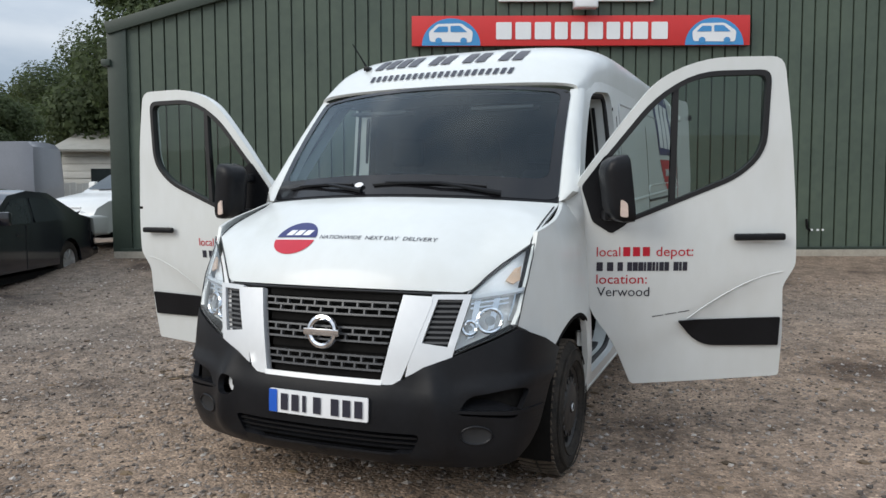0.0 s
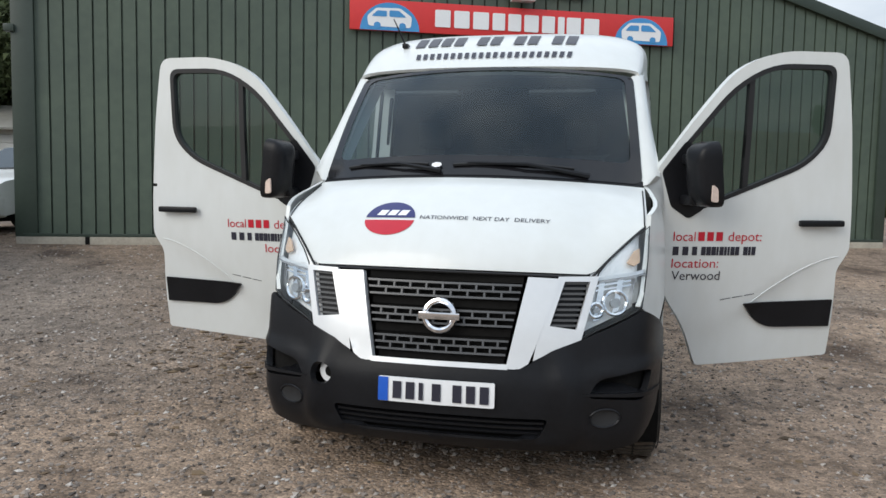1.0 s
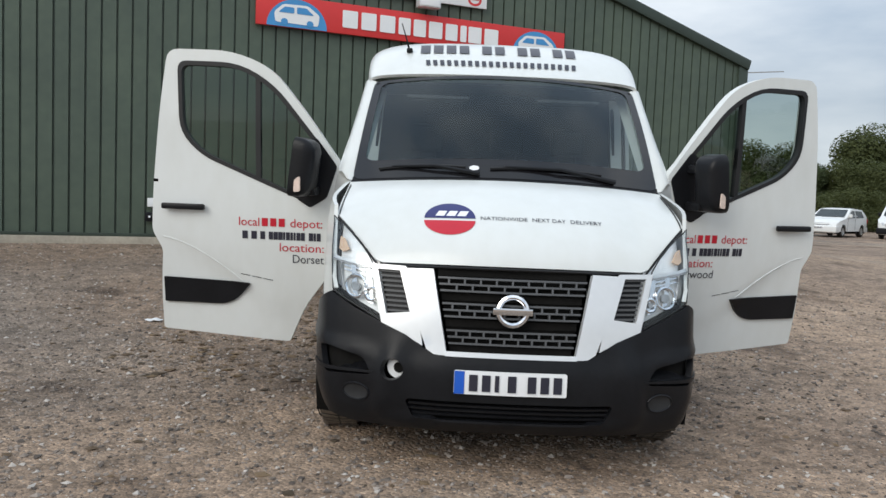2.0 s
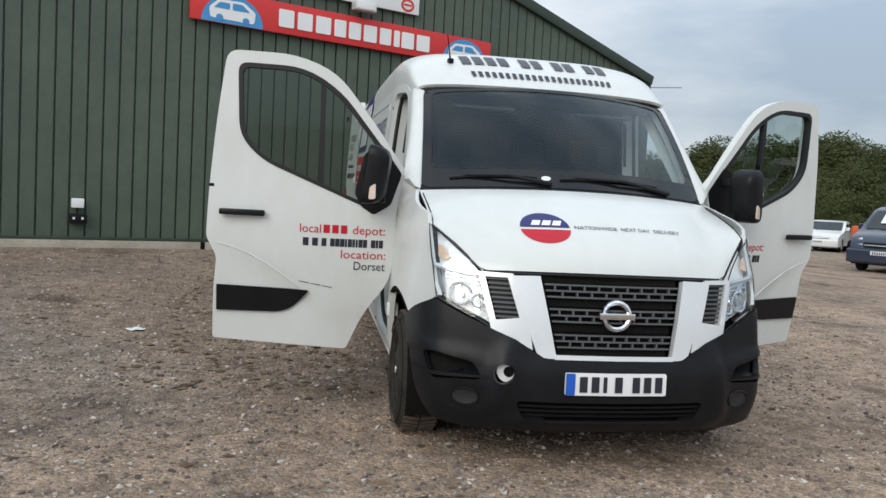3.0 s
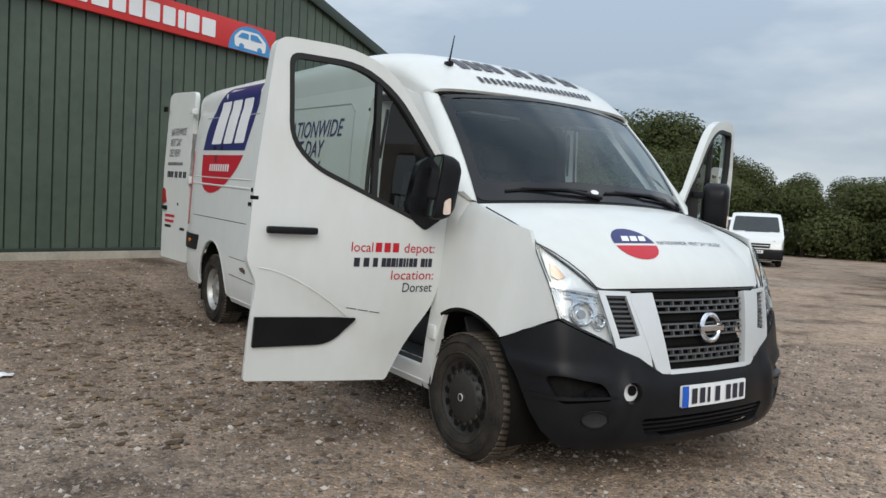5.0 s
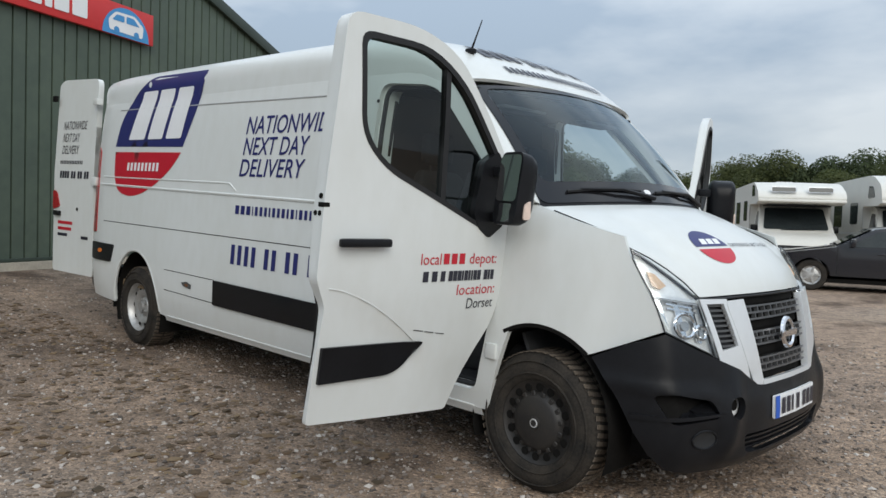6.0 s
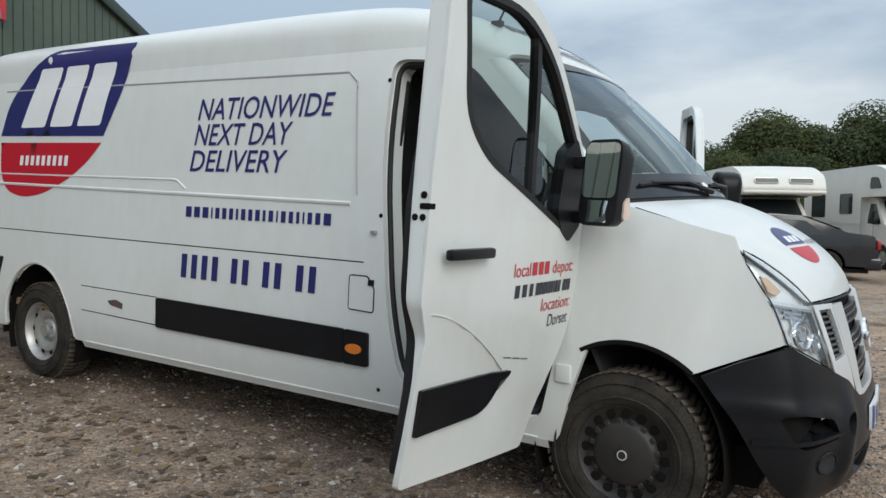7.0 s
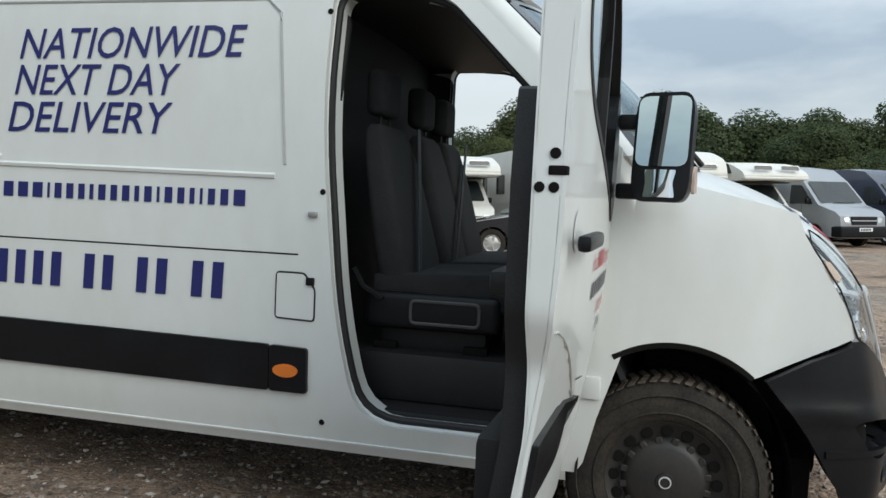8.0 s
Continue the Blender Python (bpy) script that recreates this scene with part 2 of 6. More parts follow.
def box(x0, y0, z0, x1, y1, z1, bev=0.0, seg=2, bm=None, m=None):
    bm2 = bmesh.new()
    bmesh.ops.create_cube(bm2, size=1)
    for v in bm2.verts:
        v.co = Vector(((x0 + x1) / 2 + v.co.x * (x1 - x0), (y0 + y1) / 2 + v.co.y * (y1 - y0), (z0 + z1) / 2 + v.co.z * (z1 - z0)))
    if bev:
        bmesh.ops.bevel(bm2, geom=bm2.edges[:], offset=bev, segments=seg, affect="EDGES", profile=0.6)
    if m is not None:
        bmesh.ops.transform(bm2, matrix=m, verts=bm2.verts[:])
    return join(bm, bm2)


def join(bm, other):
    if bm is None:
        return other
    me = bpy.data.meshes.new("tmp")
    other.to_mesh(me)
    other.free()
    bm.from_mesh(me)
    bpy.data.meshes.remove(me)
    return bm


def lathe(profile, n=36, axis="X", bm=None, m=None):
    """Turn (radius, offset) pairs round an axis."""
    bm2 = bmesh.new()
    rows = []
    for r, o in profile:
        row = []
        for k in range(n):
            a = 2 * math.pi * k / n
            p = {"X": (o, r * math.cos(a), r * math.sin(a)), "Y": (r * math.cos(a), o, r * math.sin(a)), "Z": (r * math.cos(a), r * math.sin(a), o)}[axis]
            row.append(p)
        rows.append(row)
    grid(rows, bm2, close=True)
    bmesh.ops.remove_doubles(bm2, verts=bm2.verts[:], dist=1e-5)
    bmesh.ops.recalc_face_normals(bm2, faces=bm2.faces[:])
    if m is not None:
        bmesh.ops.transform(bm2, matrix=m, verts=bm2.verts[:])
    return join(bm, bm2)


def tube(path, r, n=8, bm=None, cap=True):
    """A round bar along a path; r is one radius or one for each point."""
    bm2 = bmesh.new()
    path = [Vector(p) for p in path]
    rows = []
    for i, p in enumerate(path):
        d = (path[min(i + 1, len(path) - 1)] - path[max(i - 1, 0)]).normalized()
        u = d.cross(Vector((0.31, 0.2, 0.93))).normalized()
        w = d.cross(u)
        ri = r[i] if isinstance(r, (list, tuple)) else r
        rows.append([p + (u * math.cos(2 * math.pi * k / n) + w * math.sin(2 * math.pi * k / n)) * ri for k in range(n)])
    grid(rows, bm2, close=True)
    if cap:
        bm2.verts.ensure_lookup_table()
        bm2.faces.new([bm2.verts[k] for k in range(n)])
        bm2.faces.new([bm2.verts[len(bm2.verts) - 1 - k] for k in range(n)])
    bmesh.ops.recalc_face_normals(bm2, faces=bm2.faces[:])
    return join(bm, bm2)


def mirror_x(pts):
    return [(-x, z) for x, z in pts][::-1]


def words(text, height, fn, slant=0.0, width=None, align="LEFT", squeeze=1.0, weight=0.0):
    """Lettering in the built-in font, laid on a surface by fn(u, v). width: stretch it to that length."""
    cu = bpy.data.curves.new("lettering", "FONT")
    cu.body, cu.size, cu.resolution_u, cu.offset = text, 1.0, 3, weight
    ob = new("lettering", cu)
    me = bpy.data.meshes.new_from_object(ob)
    bpy.data.objects.remove(ob)
    bpy.data.curves.remove(cu)
    bm = bmesh.new()
    bm.from_mesh(me)
    bpy.data.meshes.remove(me)
    xs, zs = [v.co.x for v in bm.verts], [v.co.y for v in bm.verts]
    cap = 0.7
    k = height / cap
    kx = width / (max(xs) - min(xs)) if width else k * squeeze
    x0 = min(xs) if align == "LEFT" else max(xs)
    bmesh.ops.subdivide_edges(bm, edges=[e for e in bm.edges if e.calc_length() > 0.5], cuts=1)
    for v in bm.verts:
        u, w = (v.co.x - x0) * kx, v.co.y * k
        v.co = Vector(fn(u + slant * w, w))
    return bm


def bars(widths, height, fn, gap=0.3, slant=0.0, bm=None):
    """Plain upright bars in place of writing that is not to be read; widths in shares of the height, None for a space."""
    bm = bm or bmesh.new()
    u = 0.0
    for w in widths:
        if w is None:
            u += height * 0.5
            continue
        q = [(u, 0), (u + w * height, 0), (u + w * height, height), (u, height)]
        bm.faces.new([bm.verts.new(Vector(fn(a + slant * b, b))) for a, b in q])
        u += (w + gap) * height
    return bm


def disc(cx, cz, rx, rz=None, n=28, a0=0, a1=360):
    rz = rz or rx
    return [(cx + rx * math.cos(radians(a0 + (a1 - a0) * k / n)), cz + rz * math.sin(radians(a0 + (a1 - a0) * k / n))) for k in range(n if a1 - a0 == 360 else n + 1)]


SITE = pose(1.898, -3.058, 0, 0, 0, 22.6)
SITE_I = SITE.inverted()


def ground_z(x, y):
    """The yard climbs gently towards the shed."""
    q = SITE_I @ Vector((x, y, 0))
    k = max(0.0, min(q.y, 13.5) - 4.0)
    e = max(0.0, min(1.0, (17.0 - q.x) / 7.5))
    return 0.0060 * k * k * e * e * (3 - 2 * e) + 0.012 * noise.noise(Vector((x * 0.35, y * 0.35, 0))) * min(1, abs(k))


# ---- the van ----
VAN = pose(0, 0.858, 0, 1.5) @ pose(0, -0.858, 0)
van = thing("panel_van", "white high-roof panel van with black bumper, both cab doors wide open", "van", VAN)

SIDE_Z = smoothcurve([(0.3, 0.985), (0.4, 1.012), (0.55, 1.03), (0.75, 1.034), (1.06, 1.026), (1.35, 1.012), (1.65, 0.994), (1.93, 0.972), (2.05, 0.958), (2.2, 0.93), (2.4, 0.88)])
NOSE_Y = smoothcurve([(0.1, 0.30), (0.257, 0.148), (0.36, 0.118), (0.477, 0.093), (0.6, 0.05), (0.8, 0.014), (1.05, 0.0)])
PLAN_X = smoothcurve([(0, 0), (0.3, 0.012), (0.5, 0.04), (0.6, 0.064), (0.7, 0.096), (0.8, 0.135), (0.887, 0.185), (0.93, 0.255), (0.965, 0.36), (0.99, 0.48), (1.015, 0.66)])
BASE_Z = smoothcurve([(0.2, 0.10), (0.27, 0.04), (0.36, 0.005), (0.45, 0.0), (0.55, 0.006), (0.63, 0.028), (0.75, 0.05), (0.85, 0.072), (1.0, 0.112), (1.05, 0.13), (1.2, 0.22)])


ROOF_Y = smoothcurve([(1.40, 2.10), (1.5, 2.175), (1.62, 2.255), (1.75, 2.32), (1.95, 2.385), (2.25, 2.43), (2.7, 2.45), (3.4, 2.455), (5.6, 2.45), (6.1, 2.435)])
ROOF_E = 0.46


def gutter_z(y):
    """Height at which the roof shell springs from the sides: lower over the windscreen."""
    k = max(0.0, min(1.0, (y - 1.6) / 0.35))
    return 2.05 + 0.09 * k * k * (3 - 2 * k)


def side_x(y, z):
    """Half the width of the body at a place along it."""
    z0 = gutter_z(y)
    w = interp(SIDE_Z, min(z, z0))
    k = max(0, min(1, (2.35 - y) / 1.1))
    h = max(0, min(1, (z - 1.35) / 0.75))
    w -= 0.085 * k * k * (3 - 2 * k) * h
    if y < 1.05:
        w -= interp(NOSE_Y, y)
        w -= 0.088 * max(0, (z - 1.04) / 0.38) ** 4 * max(0, min(1, (y - 0.48) / 0.3)) * (1 if z < 1.46 else 0)
    if y > 5.8:
        w -= 0.04 * ((y - 5.8) / 0.35) ** 2
    if z > z0:
        hgt = min(0.999, (z - z0) / (interp(ROOF_Y, y) - z0))
        w *= (1 - hgt ** (2 / ROOF_E)) ** (ROOF_E / 2)
    return w


def side_fn(s, off=0.0):
    return lambda y, z: (s * (side_x(y, z) + off), y, z)


PLAN_S = [(0.0, 0.0, 0.0)]
for i in range(1, 204):
    px = i * 0.005
    py = interp(PLAN_X, px)
    PLAN_S.append((PLAN_S[-1][0] + math.hypot(0.005, py - PLAN_S[-1][2]), px, py))
S_X = [(a, b) for a, b, c in PLAN_S]
S_Y = [(a, c) for a, b, c in PLAN_S]
X_S = [(b, a) for a, b, c in PLAN_S]


def sx(x):
    return math.copysign(interp(X_S, abs(x)), x)


def front_fn(off=0.0):
    """The nose: s runs round it from the middle, z up it; off is how far proud."""
    def fn(s, z):
        a = abs(s)
        x, y = interp(S_X, a), interp(S_Y, a)
        k = min(1, a / 1.35)
        low = 0.05 * max(0, 0.4 - z) / 0.2
        n = Vector((k * 0.95, -1 + 0.85 * k))
        n.normalize()
        return (math.copysign(x - low * k + n.x * off, s), y + interp(BASE_Z, z) * (1 - 0.5 * k * (z < 0.45)) + n.y * off, z)
    return fn


def fs(pts):
    return [(sx(x), z) for x, z in pts]




def ws_top(x):
    k = (x / 0.84) ** 2
    return 1.41 + 0.135 * k, 2.108 - 0.05 * k


def ws_low(x):
    k = (x / 0.905) ** 2
    return 0.745 + 0.235 * k, 1.458 - 0.043 * k


def roof_pt(q, w):
    """q from -1 to 1 across the roof, w from 0 at the windscreen to 1 at the rear."""
    a = q * math.pi / 2
    e = ROOF_E
    xs = math.copysign(abs(math.sin(a)) ** e, a)
    hs = abs(math.cos(a)) ** e
    yt, zt = ws_top(0.84 * xs)
    y = yt + (6.1 - yt) * (w ** 1.6)
    ye = y - (yt - 1.41) * (1 - w)
    z0 = gutter_z(y)
    half = side_x(max(y, 1.2), z0)
    if y < 1.9:
        half -= 0.028 * ((1.9 - y) / 0.4) ** 2
    return (half * xs, y, z0 + (interp(ROOF_Y, ye) - z0) * hs)


# roof with its brow over the windscreen
rows = [[roof_pt(-1 + 2 * i / 44, j / 40) for i in range(45)] for j in range(41)]
part("roof", solid(grid(rows), 0.02), WHITE, van)

# body sides with the door opening and the rear wheel arch
ARCH_R, WHEEL_R = 0.352, (0.858, 5.19)


def arch(yc, r, top, a0, a1, n=14):
    return [(yc - r * math.cos(radians(a0 + (a1 - a0) * k / n)), 0.345 + top * math.sin(radians(a0 + (a1 - a0) * k / n))) for k in range(n + 1)]


OPENING = rounded([(1.235, 0.43), (1.985, 0.43), (2.085, 0.83), (2.17, 1.6), (2.15, 2.088), (1.80, 2.062), (1.70, 2.022), (1.135, 1.44), (1.13, 1.0), (1.17, 0.72)], [0.06, 0.16, 0.2, 0.3, 0.08, 0.06, 0.1, 0.05, 0.2, 0.2], 5)
for s, tag in ((-1, "R"), (1, "L")):
    out = [(1.15, 0.34)] + [(4.66, 0.34)] + arch(5.17, 0.43, 0.5, 0, 180) + [(5.62, 0.34), (6.1, 0.36), (6.1, 2.14), (1.96, 2.14), (1.86, 2.128), (1.775, 2.095), (1.69, 2.064), (1.60, 2.05), (1.0, 1.425), (1.02, 0.8), (1.1, 0.55)]
    bm = patch(out, side_fn(s), 0.085, [OPENING], thick=0.03, flip=(s > 0), inward=(-s, 0, 0))
    part("body_side", bm, WHITE, van)
    # inner jamb of the opening
    inner = [(y + (1.6 - y) * 0.03, z + (1.25 - z) * 0.025) for y, z in OPENING]
    rows = [[(s * (side_x(y, z) - 0.03), y, z) for y, z in OPENING], [(s * (side_x(y, z) - 0.05), y, z) for y, z in inner], [(s * (side_x(y, z) - 0.14), y, z) for y, z in inner]]
    part("door_jamb", grid(rows, close=True, flip=(s < 0)), WHITE, van)
    seal = [(s * (side_x(y, z) - 0.045), y + (1.6 - y) * 0.02, z + (1.25 - z) * 0.02) for y, z in OPENING]
    part("door_seal", tube(seal + [seal[0]], 0.015, 8, cap=False), SEAL, van)
    # front wing
    wing = [(0.478, 1.288), (0.62, 1.322), (0.8, 1.364), (0.98, 1.412), (1.035, 1.41), (1.03, 1.1), (1.038, 0.86), (1.05, 0.80)] + arch(0.858, 0.425, 0.485, 116, 52, 8) + [(0.574, 0.735), (0.4, 0.815), (0.25, 0.885), (0.312, 0.99), (0.38, 1.10), (0.45, 1.215)]
    part("front_wing", patch(wing, side_fn(s), 0.06, thick=0.02, flip=(s > 0), inward=(-s, 0, 0)), WHITE, van)
    for yc, r, tp in ((0.858, 0.41, 0.47), (5.17, 0.42, 0.49)):
        rows = [[(s * 0.99, y, z) for y, z in arch(yc, r, tp, -20, 200, 20)], [(s * 0.62, y, z) for y, z in arch(yc, r, tp, -20, 200, 20)]]
        bm = grid(rows, flip=(s > 0))
        part("wheel_arch_liner", bm, UNDER, van)
    # lower sill
    rows = [[(s * side_x(y, 0.34), y, 0.34), (s * (side_x(y, 0.34) - 0.02), y, 0.30), (s * 0.8, y, 0.30)] for y in (1.2, 2.2, 3.2, 4.66)]
    part("sill", grid(rows), WHITE, van)

# bonnet
HOOD_E0 = lambda x: (0.13 + 0.10 * (x / 0.667) ** 2, 1.036 - 0.012 * (x / 0.667) ** 2) if abs(x) < 0.667 else (0.23 + 0.245 * ((abs(x) - 0.667) / 0.243), 1.024 + 0.24 * ((abs(x) - 0.667) / 0.243) ** 0.95)


def hood_pt(x, v):
    y0, z0 = HOOD_E0(x)
    k = (abs(x) / 0.91)
    y3, z3 = ws_low(x)
    y3, z3 = y3 - 0.03 * 1, z3 - 0.012
    kk = 1 - k ** 4
    P1 = (y0 + 0.045 * kk + 0.10 * (1 - kk), z0 + 0.165 * kk + 0.075 * (1 - kk))
    P2 = (y3 - 0.30 * kk - 0.25 * (1 - kk), z3 - 0.08 * kk - 0.045 * (1 - kk))
    b = ((1 - v) ** 3, 3 * v * (1 - v) ** 2, 3 * v * v * (1 - v), v ** 3)
    drop = 0.028 * max(0, (abs(x) - 0.68) / 0.225) ** 2 * math.sin(math.pi * min(1, 0.12 + v * 0.88)) ** 0.6
    return (x, b[0] * y0 + b[1] * P1[0] + b[2] * P2[0] + b[3] * y3, b[0] * z0 + b[1] * P1[1] + b[2] * P2[1] + b[3] * z3 - drop)


rows = [[hood_pt(-0.905 + 1.81 * i / 48, j / 22) for i in range(49)] for j in range(23)]
part("bonnet", solid(grid(rows), 0.018), WHITE, van)

lip = [Vector(hood_pt(-0.905 + 1.81 * i / 60, 0.0)) + Vector((0, -0.002, -0.012)) for i in range(61)]
part("bonnet_gap", tube(lip, 0.006, 5), SEAL, van)
for s in (-1, 1):
    part("bonnet_gap", tube([Vector(hood_pt(s * 0.893, k / 14)) + Vector((0, 0, 0.003 if k else -0.004)) for k in range(14)], 0.0035, 5), SEAL, van)


# windscreen and its black border
def ws_pt(x, v, off=0.0):
    xa = x * (1 - 0.075 * v)
    (y0, z0), (y1, z1) = ws_low(x), ws_top(xa)
    b = 0.035 * math.sin(math.pi * v)
    return (xa, y0 + (y1 - y0) * v - b * 0.7 - off * 0.7, z0 + (z1 - z0) * v + b * 0.6 + off * 0.7)


wsfn = lambda off: (lambda x, v: ws_pt(x, v, off))
WS_OUT = rounded([(-0.895, 0.0), (0.895, 0.0), (0.9, 0.985), (-0.9, 0.985)], [0.06] * 4, 4)
screen = part("windscreen", patch(WS_OUT, wsfn(0.0), 0.12), WINDGLASS, van, "tinted windscreen glass")
screen.visible_shadow = False
border_in = rounded([(-0.84, 0.15), (0.84, 0.15), (0.845, 0.95), (-0.845, 0.95)], 0.07, 4)
part("windscreen_border", patch(WS_OUT, wsfn(0.004), 0.06, [border_in]), GLOSSBL, van, "black windscreen border band")
for s in (-1, 1):
    rows = []
    for j in range(17):
        v = j / 16
        p = Vector(ws_pt(s * 0.893, v, -0.004))
        z = p.z
        yo = interp([(1.38, 0.99), (1.42, 1.02), (2.01, 1.60), (2.1, 1.68)], z)
        q = Vector((s * (side_x(max(yo, 1.0), z) - 0.005), yo + 0.02, z))
        mid = (p + q) / 2 + Vector((s * 0.025, -0.028, 0.01))
        rows.append([p, (p + mid) / 2 + Vector((s * 0.006, -0.012, 0)), mid, (q + mid) / 2 + Vector((s * 0.012, -0.004, 0)), q, q + Vector((-s * 0.07, 0.0, -0.01)), p + Vector((-s * 0.02, 0.08, -0.03))])
    part("windscreen_pillar", grid(rows, close=True, flip=(s < 0)), WHITE, van)

# front bumper, with its lower grille and lamp recesses
TOP = [(0.0, 0.612), (0.335, 0.612), (0.40, 0.635), (0.50, 0.70), (0.60, 0.738), (0.75, 0.80), (0.885, 0.868)]
half = fs(TOP[1:]) + [(sx(0.965), 0.80), (sx(0.995), 0.728), (sx(0.984), 0.62), (sx(0.974), 0.52), (sx(0.96), 0.42), (sx(0.94), 0.33), (sx(0.90), 0.265), (sx(0.78), 0.238)]
bump = [(-a, b) for a, b in half] + [(0, 0.235)] + half[::-1]
LOWGRILLE = rounded([(-0.46, 0.305), (0.46, 0.305), (0.50, 0.40), (-0.50, 0.40)], 0.03, 3)


def bumper_fn(off=0.0):
    """The bumper skin: a proud bow each side of the plate, dished round the lamp recess, lip below."""
    def fn(q, z):
        x = interp(S_X, abs(q))
        k = 0.024 * math.exp(-((x - 0.585 + 0.22 * (z - 0.45)) / 0.055) ** 2) * max(0.0, min(1.0, (0.72 - z) / 0.12)) * max(0.0, min(1.0, (z - 0.26) / 0.1))
        k += 0.018 * math.exp(-((z - 0.285) / 0.028) ** 2) * max(0.0, min(1.0, (0.66 - x) / 0.12))
        k -= 0.022 * math.exp(-((x - 0.74) / 0.085) ** 2 - ((z - 0.40) / 0.045) ** 2)
        k += 0.012 * math.exp(-((z - 0.60 - 0.10 * (x - 0.66)) / 0.025) ** 2) * max(0.0, min(1.0, (x - 0.62) / 0.08))
        return front_fn(0.012 + k + off)(q, z)
    return fn


lampholes = []
for s in (-1, 1):
    h = rounded([(0.655, 0.495), (0.90, 0.475), (0.935, 0.60), (0.88, 0.612), (0.70, 0.575)], 0.03, 3)
    lampholes.append([(s * sx(x), z) for x, z in h][:: 1 if s > 0 else -1])
TOW = [(sx(x), z) for x, z in disc(-0.553, 0.535, 0.052, n=18)]
part("bumper", patch(bump, bumper_fn(), 0.03, [LOWGRILLE] + lampholes + [TOW], thick=0.03), BLACKPL, van, "black textured plastic front bumper")
part("lower_grille", patch(rounded([(-0.5, 0.28), (0.5, 0.28), (0.52, 0.42), (-0.52, 0.42)], 0.03), front_fn(-0.05), 0.06), UNDER, van)
for z in (0.325, 0.35, 0.375):
    part("grille_slat", patch([(-0.485, z - 0.005), (0.485, z - 0.005), (0.485, z + 0.005), (-0.485, z + 0.005)], front_fn(-0.002), 0.05, thick=0.03), BLACKPL, van)
for s, h in zip((-1, 1), lampholes):
    part("lamp_recess", patch([(x, z) for x, z in [(s * sx(0.63), 0.45), (s * sx(0.95), 0.45), (s * sx(0.95), 0.64), (s * sx(0.63), 0.62)]][:: s], lambda q, z: front_fn(-0.10 + 0.07 * max(0.0, min(1.0, (interp(S_X, abs(q)) - 0.68) / 0.25)))(q, z), 0.04), UNDER, van)
    lipz = lambda x: 0.512 - 0.05 * (x - 0.64)
    part("lamp_recess_rib", patch([(s * sx(x), z) for x, z in [(0.62, lipz(0.62) - 0.006), (0.965, lipz(0.965) - 0.012), (0.965, lipz(0.965) + 0.012), (0.62, lipz(0.62) + 0.004)]][:: s], front_fn(0.020), 0.05, thick=0.09), BLACKPL, van)
    ring = [bumper_fn(0.002)(s * sx(x), z) for x, z in disc(0.74, 0.40, 0.066, 0.042, 22)]
    fog = part("fog_lamp_blank", patch([(s * sx(x), z) for x, z in disc(0.74, 0.40, 0.062, 0.039, 20)][:: s], bumper_fn(0.003), 0.03), GREYPL, van, "smooth blank where a fog lamp would sit")
    part("fog_lamp_rim", tube(ring + [ring[0]], 0.006, 6, cap=False), BLACKPL, fog)
tow = part("tow_eye_hole", patch([(sx(x), z) for x, z in disc(-0.553, 0.535, 0.054, n=20)], front_fn(-0.03), 0.03), PALE, van, "missing tow-eye cover showing pale primer")
part("dark_hole", patch([(sx(x), z) for x, z in disc(-0.545, 0.535, 0.026, n=16)], front_fn(-0.024), 0.02), UNDER, tow)

# grille
GR = [(-0.305, 0.632), (0.305, 0.632), (0.382, 1.012), (-0.382, 1.012)]
part("grille", patch(GR, front_fn(-0.045), 0.06), UNDER, van, "black radiator grille")


def gr_half(z):
    return 0.305 + 0.077 * (z - 0.632) / 0.38


for k, zc in enumerate((0.70, 0.825, 0.945)):
    zt, zb = zc + 0.03, zc - 0.03
    for z in (zb, zc, zt):
        w = gr_half(z) - 0.012
        part("grille_bar", patch([(-w, z - 0.0045), (w, z - 0.0045), (w, z + 0.0045), (-w, z + 0.0045)], front_fn(-0.004), 0.06, thick=0.022), GRILLEBAR, van)
    for row, (za, zz) in enumerate(((zb, zc), (zc, zt))):
        n = 9
        for i in range(n + 1):
            x = (-1 + 2 * (i + (0.5 if row else 0)) / n) * (gr_half(zc) - 0.02)
            if abs(x) < gr_half(zc) - 0.02:
                part("grille_tie", patch([(x - 0.0045, za), (x + 0.0045, za), (x + 0.0045, zz), (x - 0.0045, zz)], front_fn(-0.005), 0.05, thick=0.02), GRILLEBAR, van)
for z in (0.642, 0.762, 0.885, 1.0):
    w = gr_half(z) - 0.006
    part("grille_blade", patch([(-w, z - 0.02), (w, z - 0.02), (w, z + 0.016), (-w, z + 0.016)], front_fn(-0.034), 0.06, thick=0.01), UNDER, van)
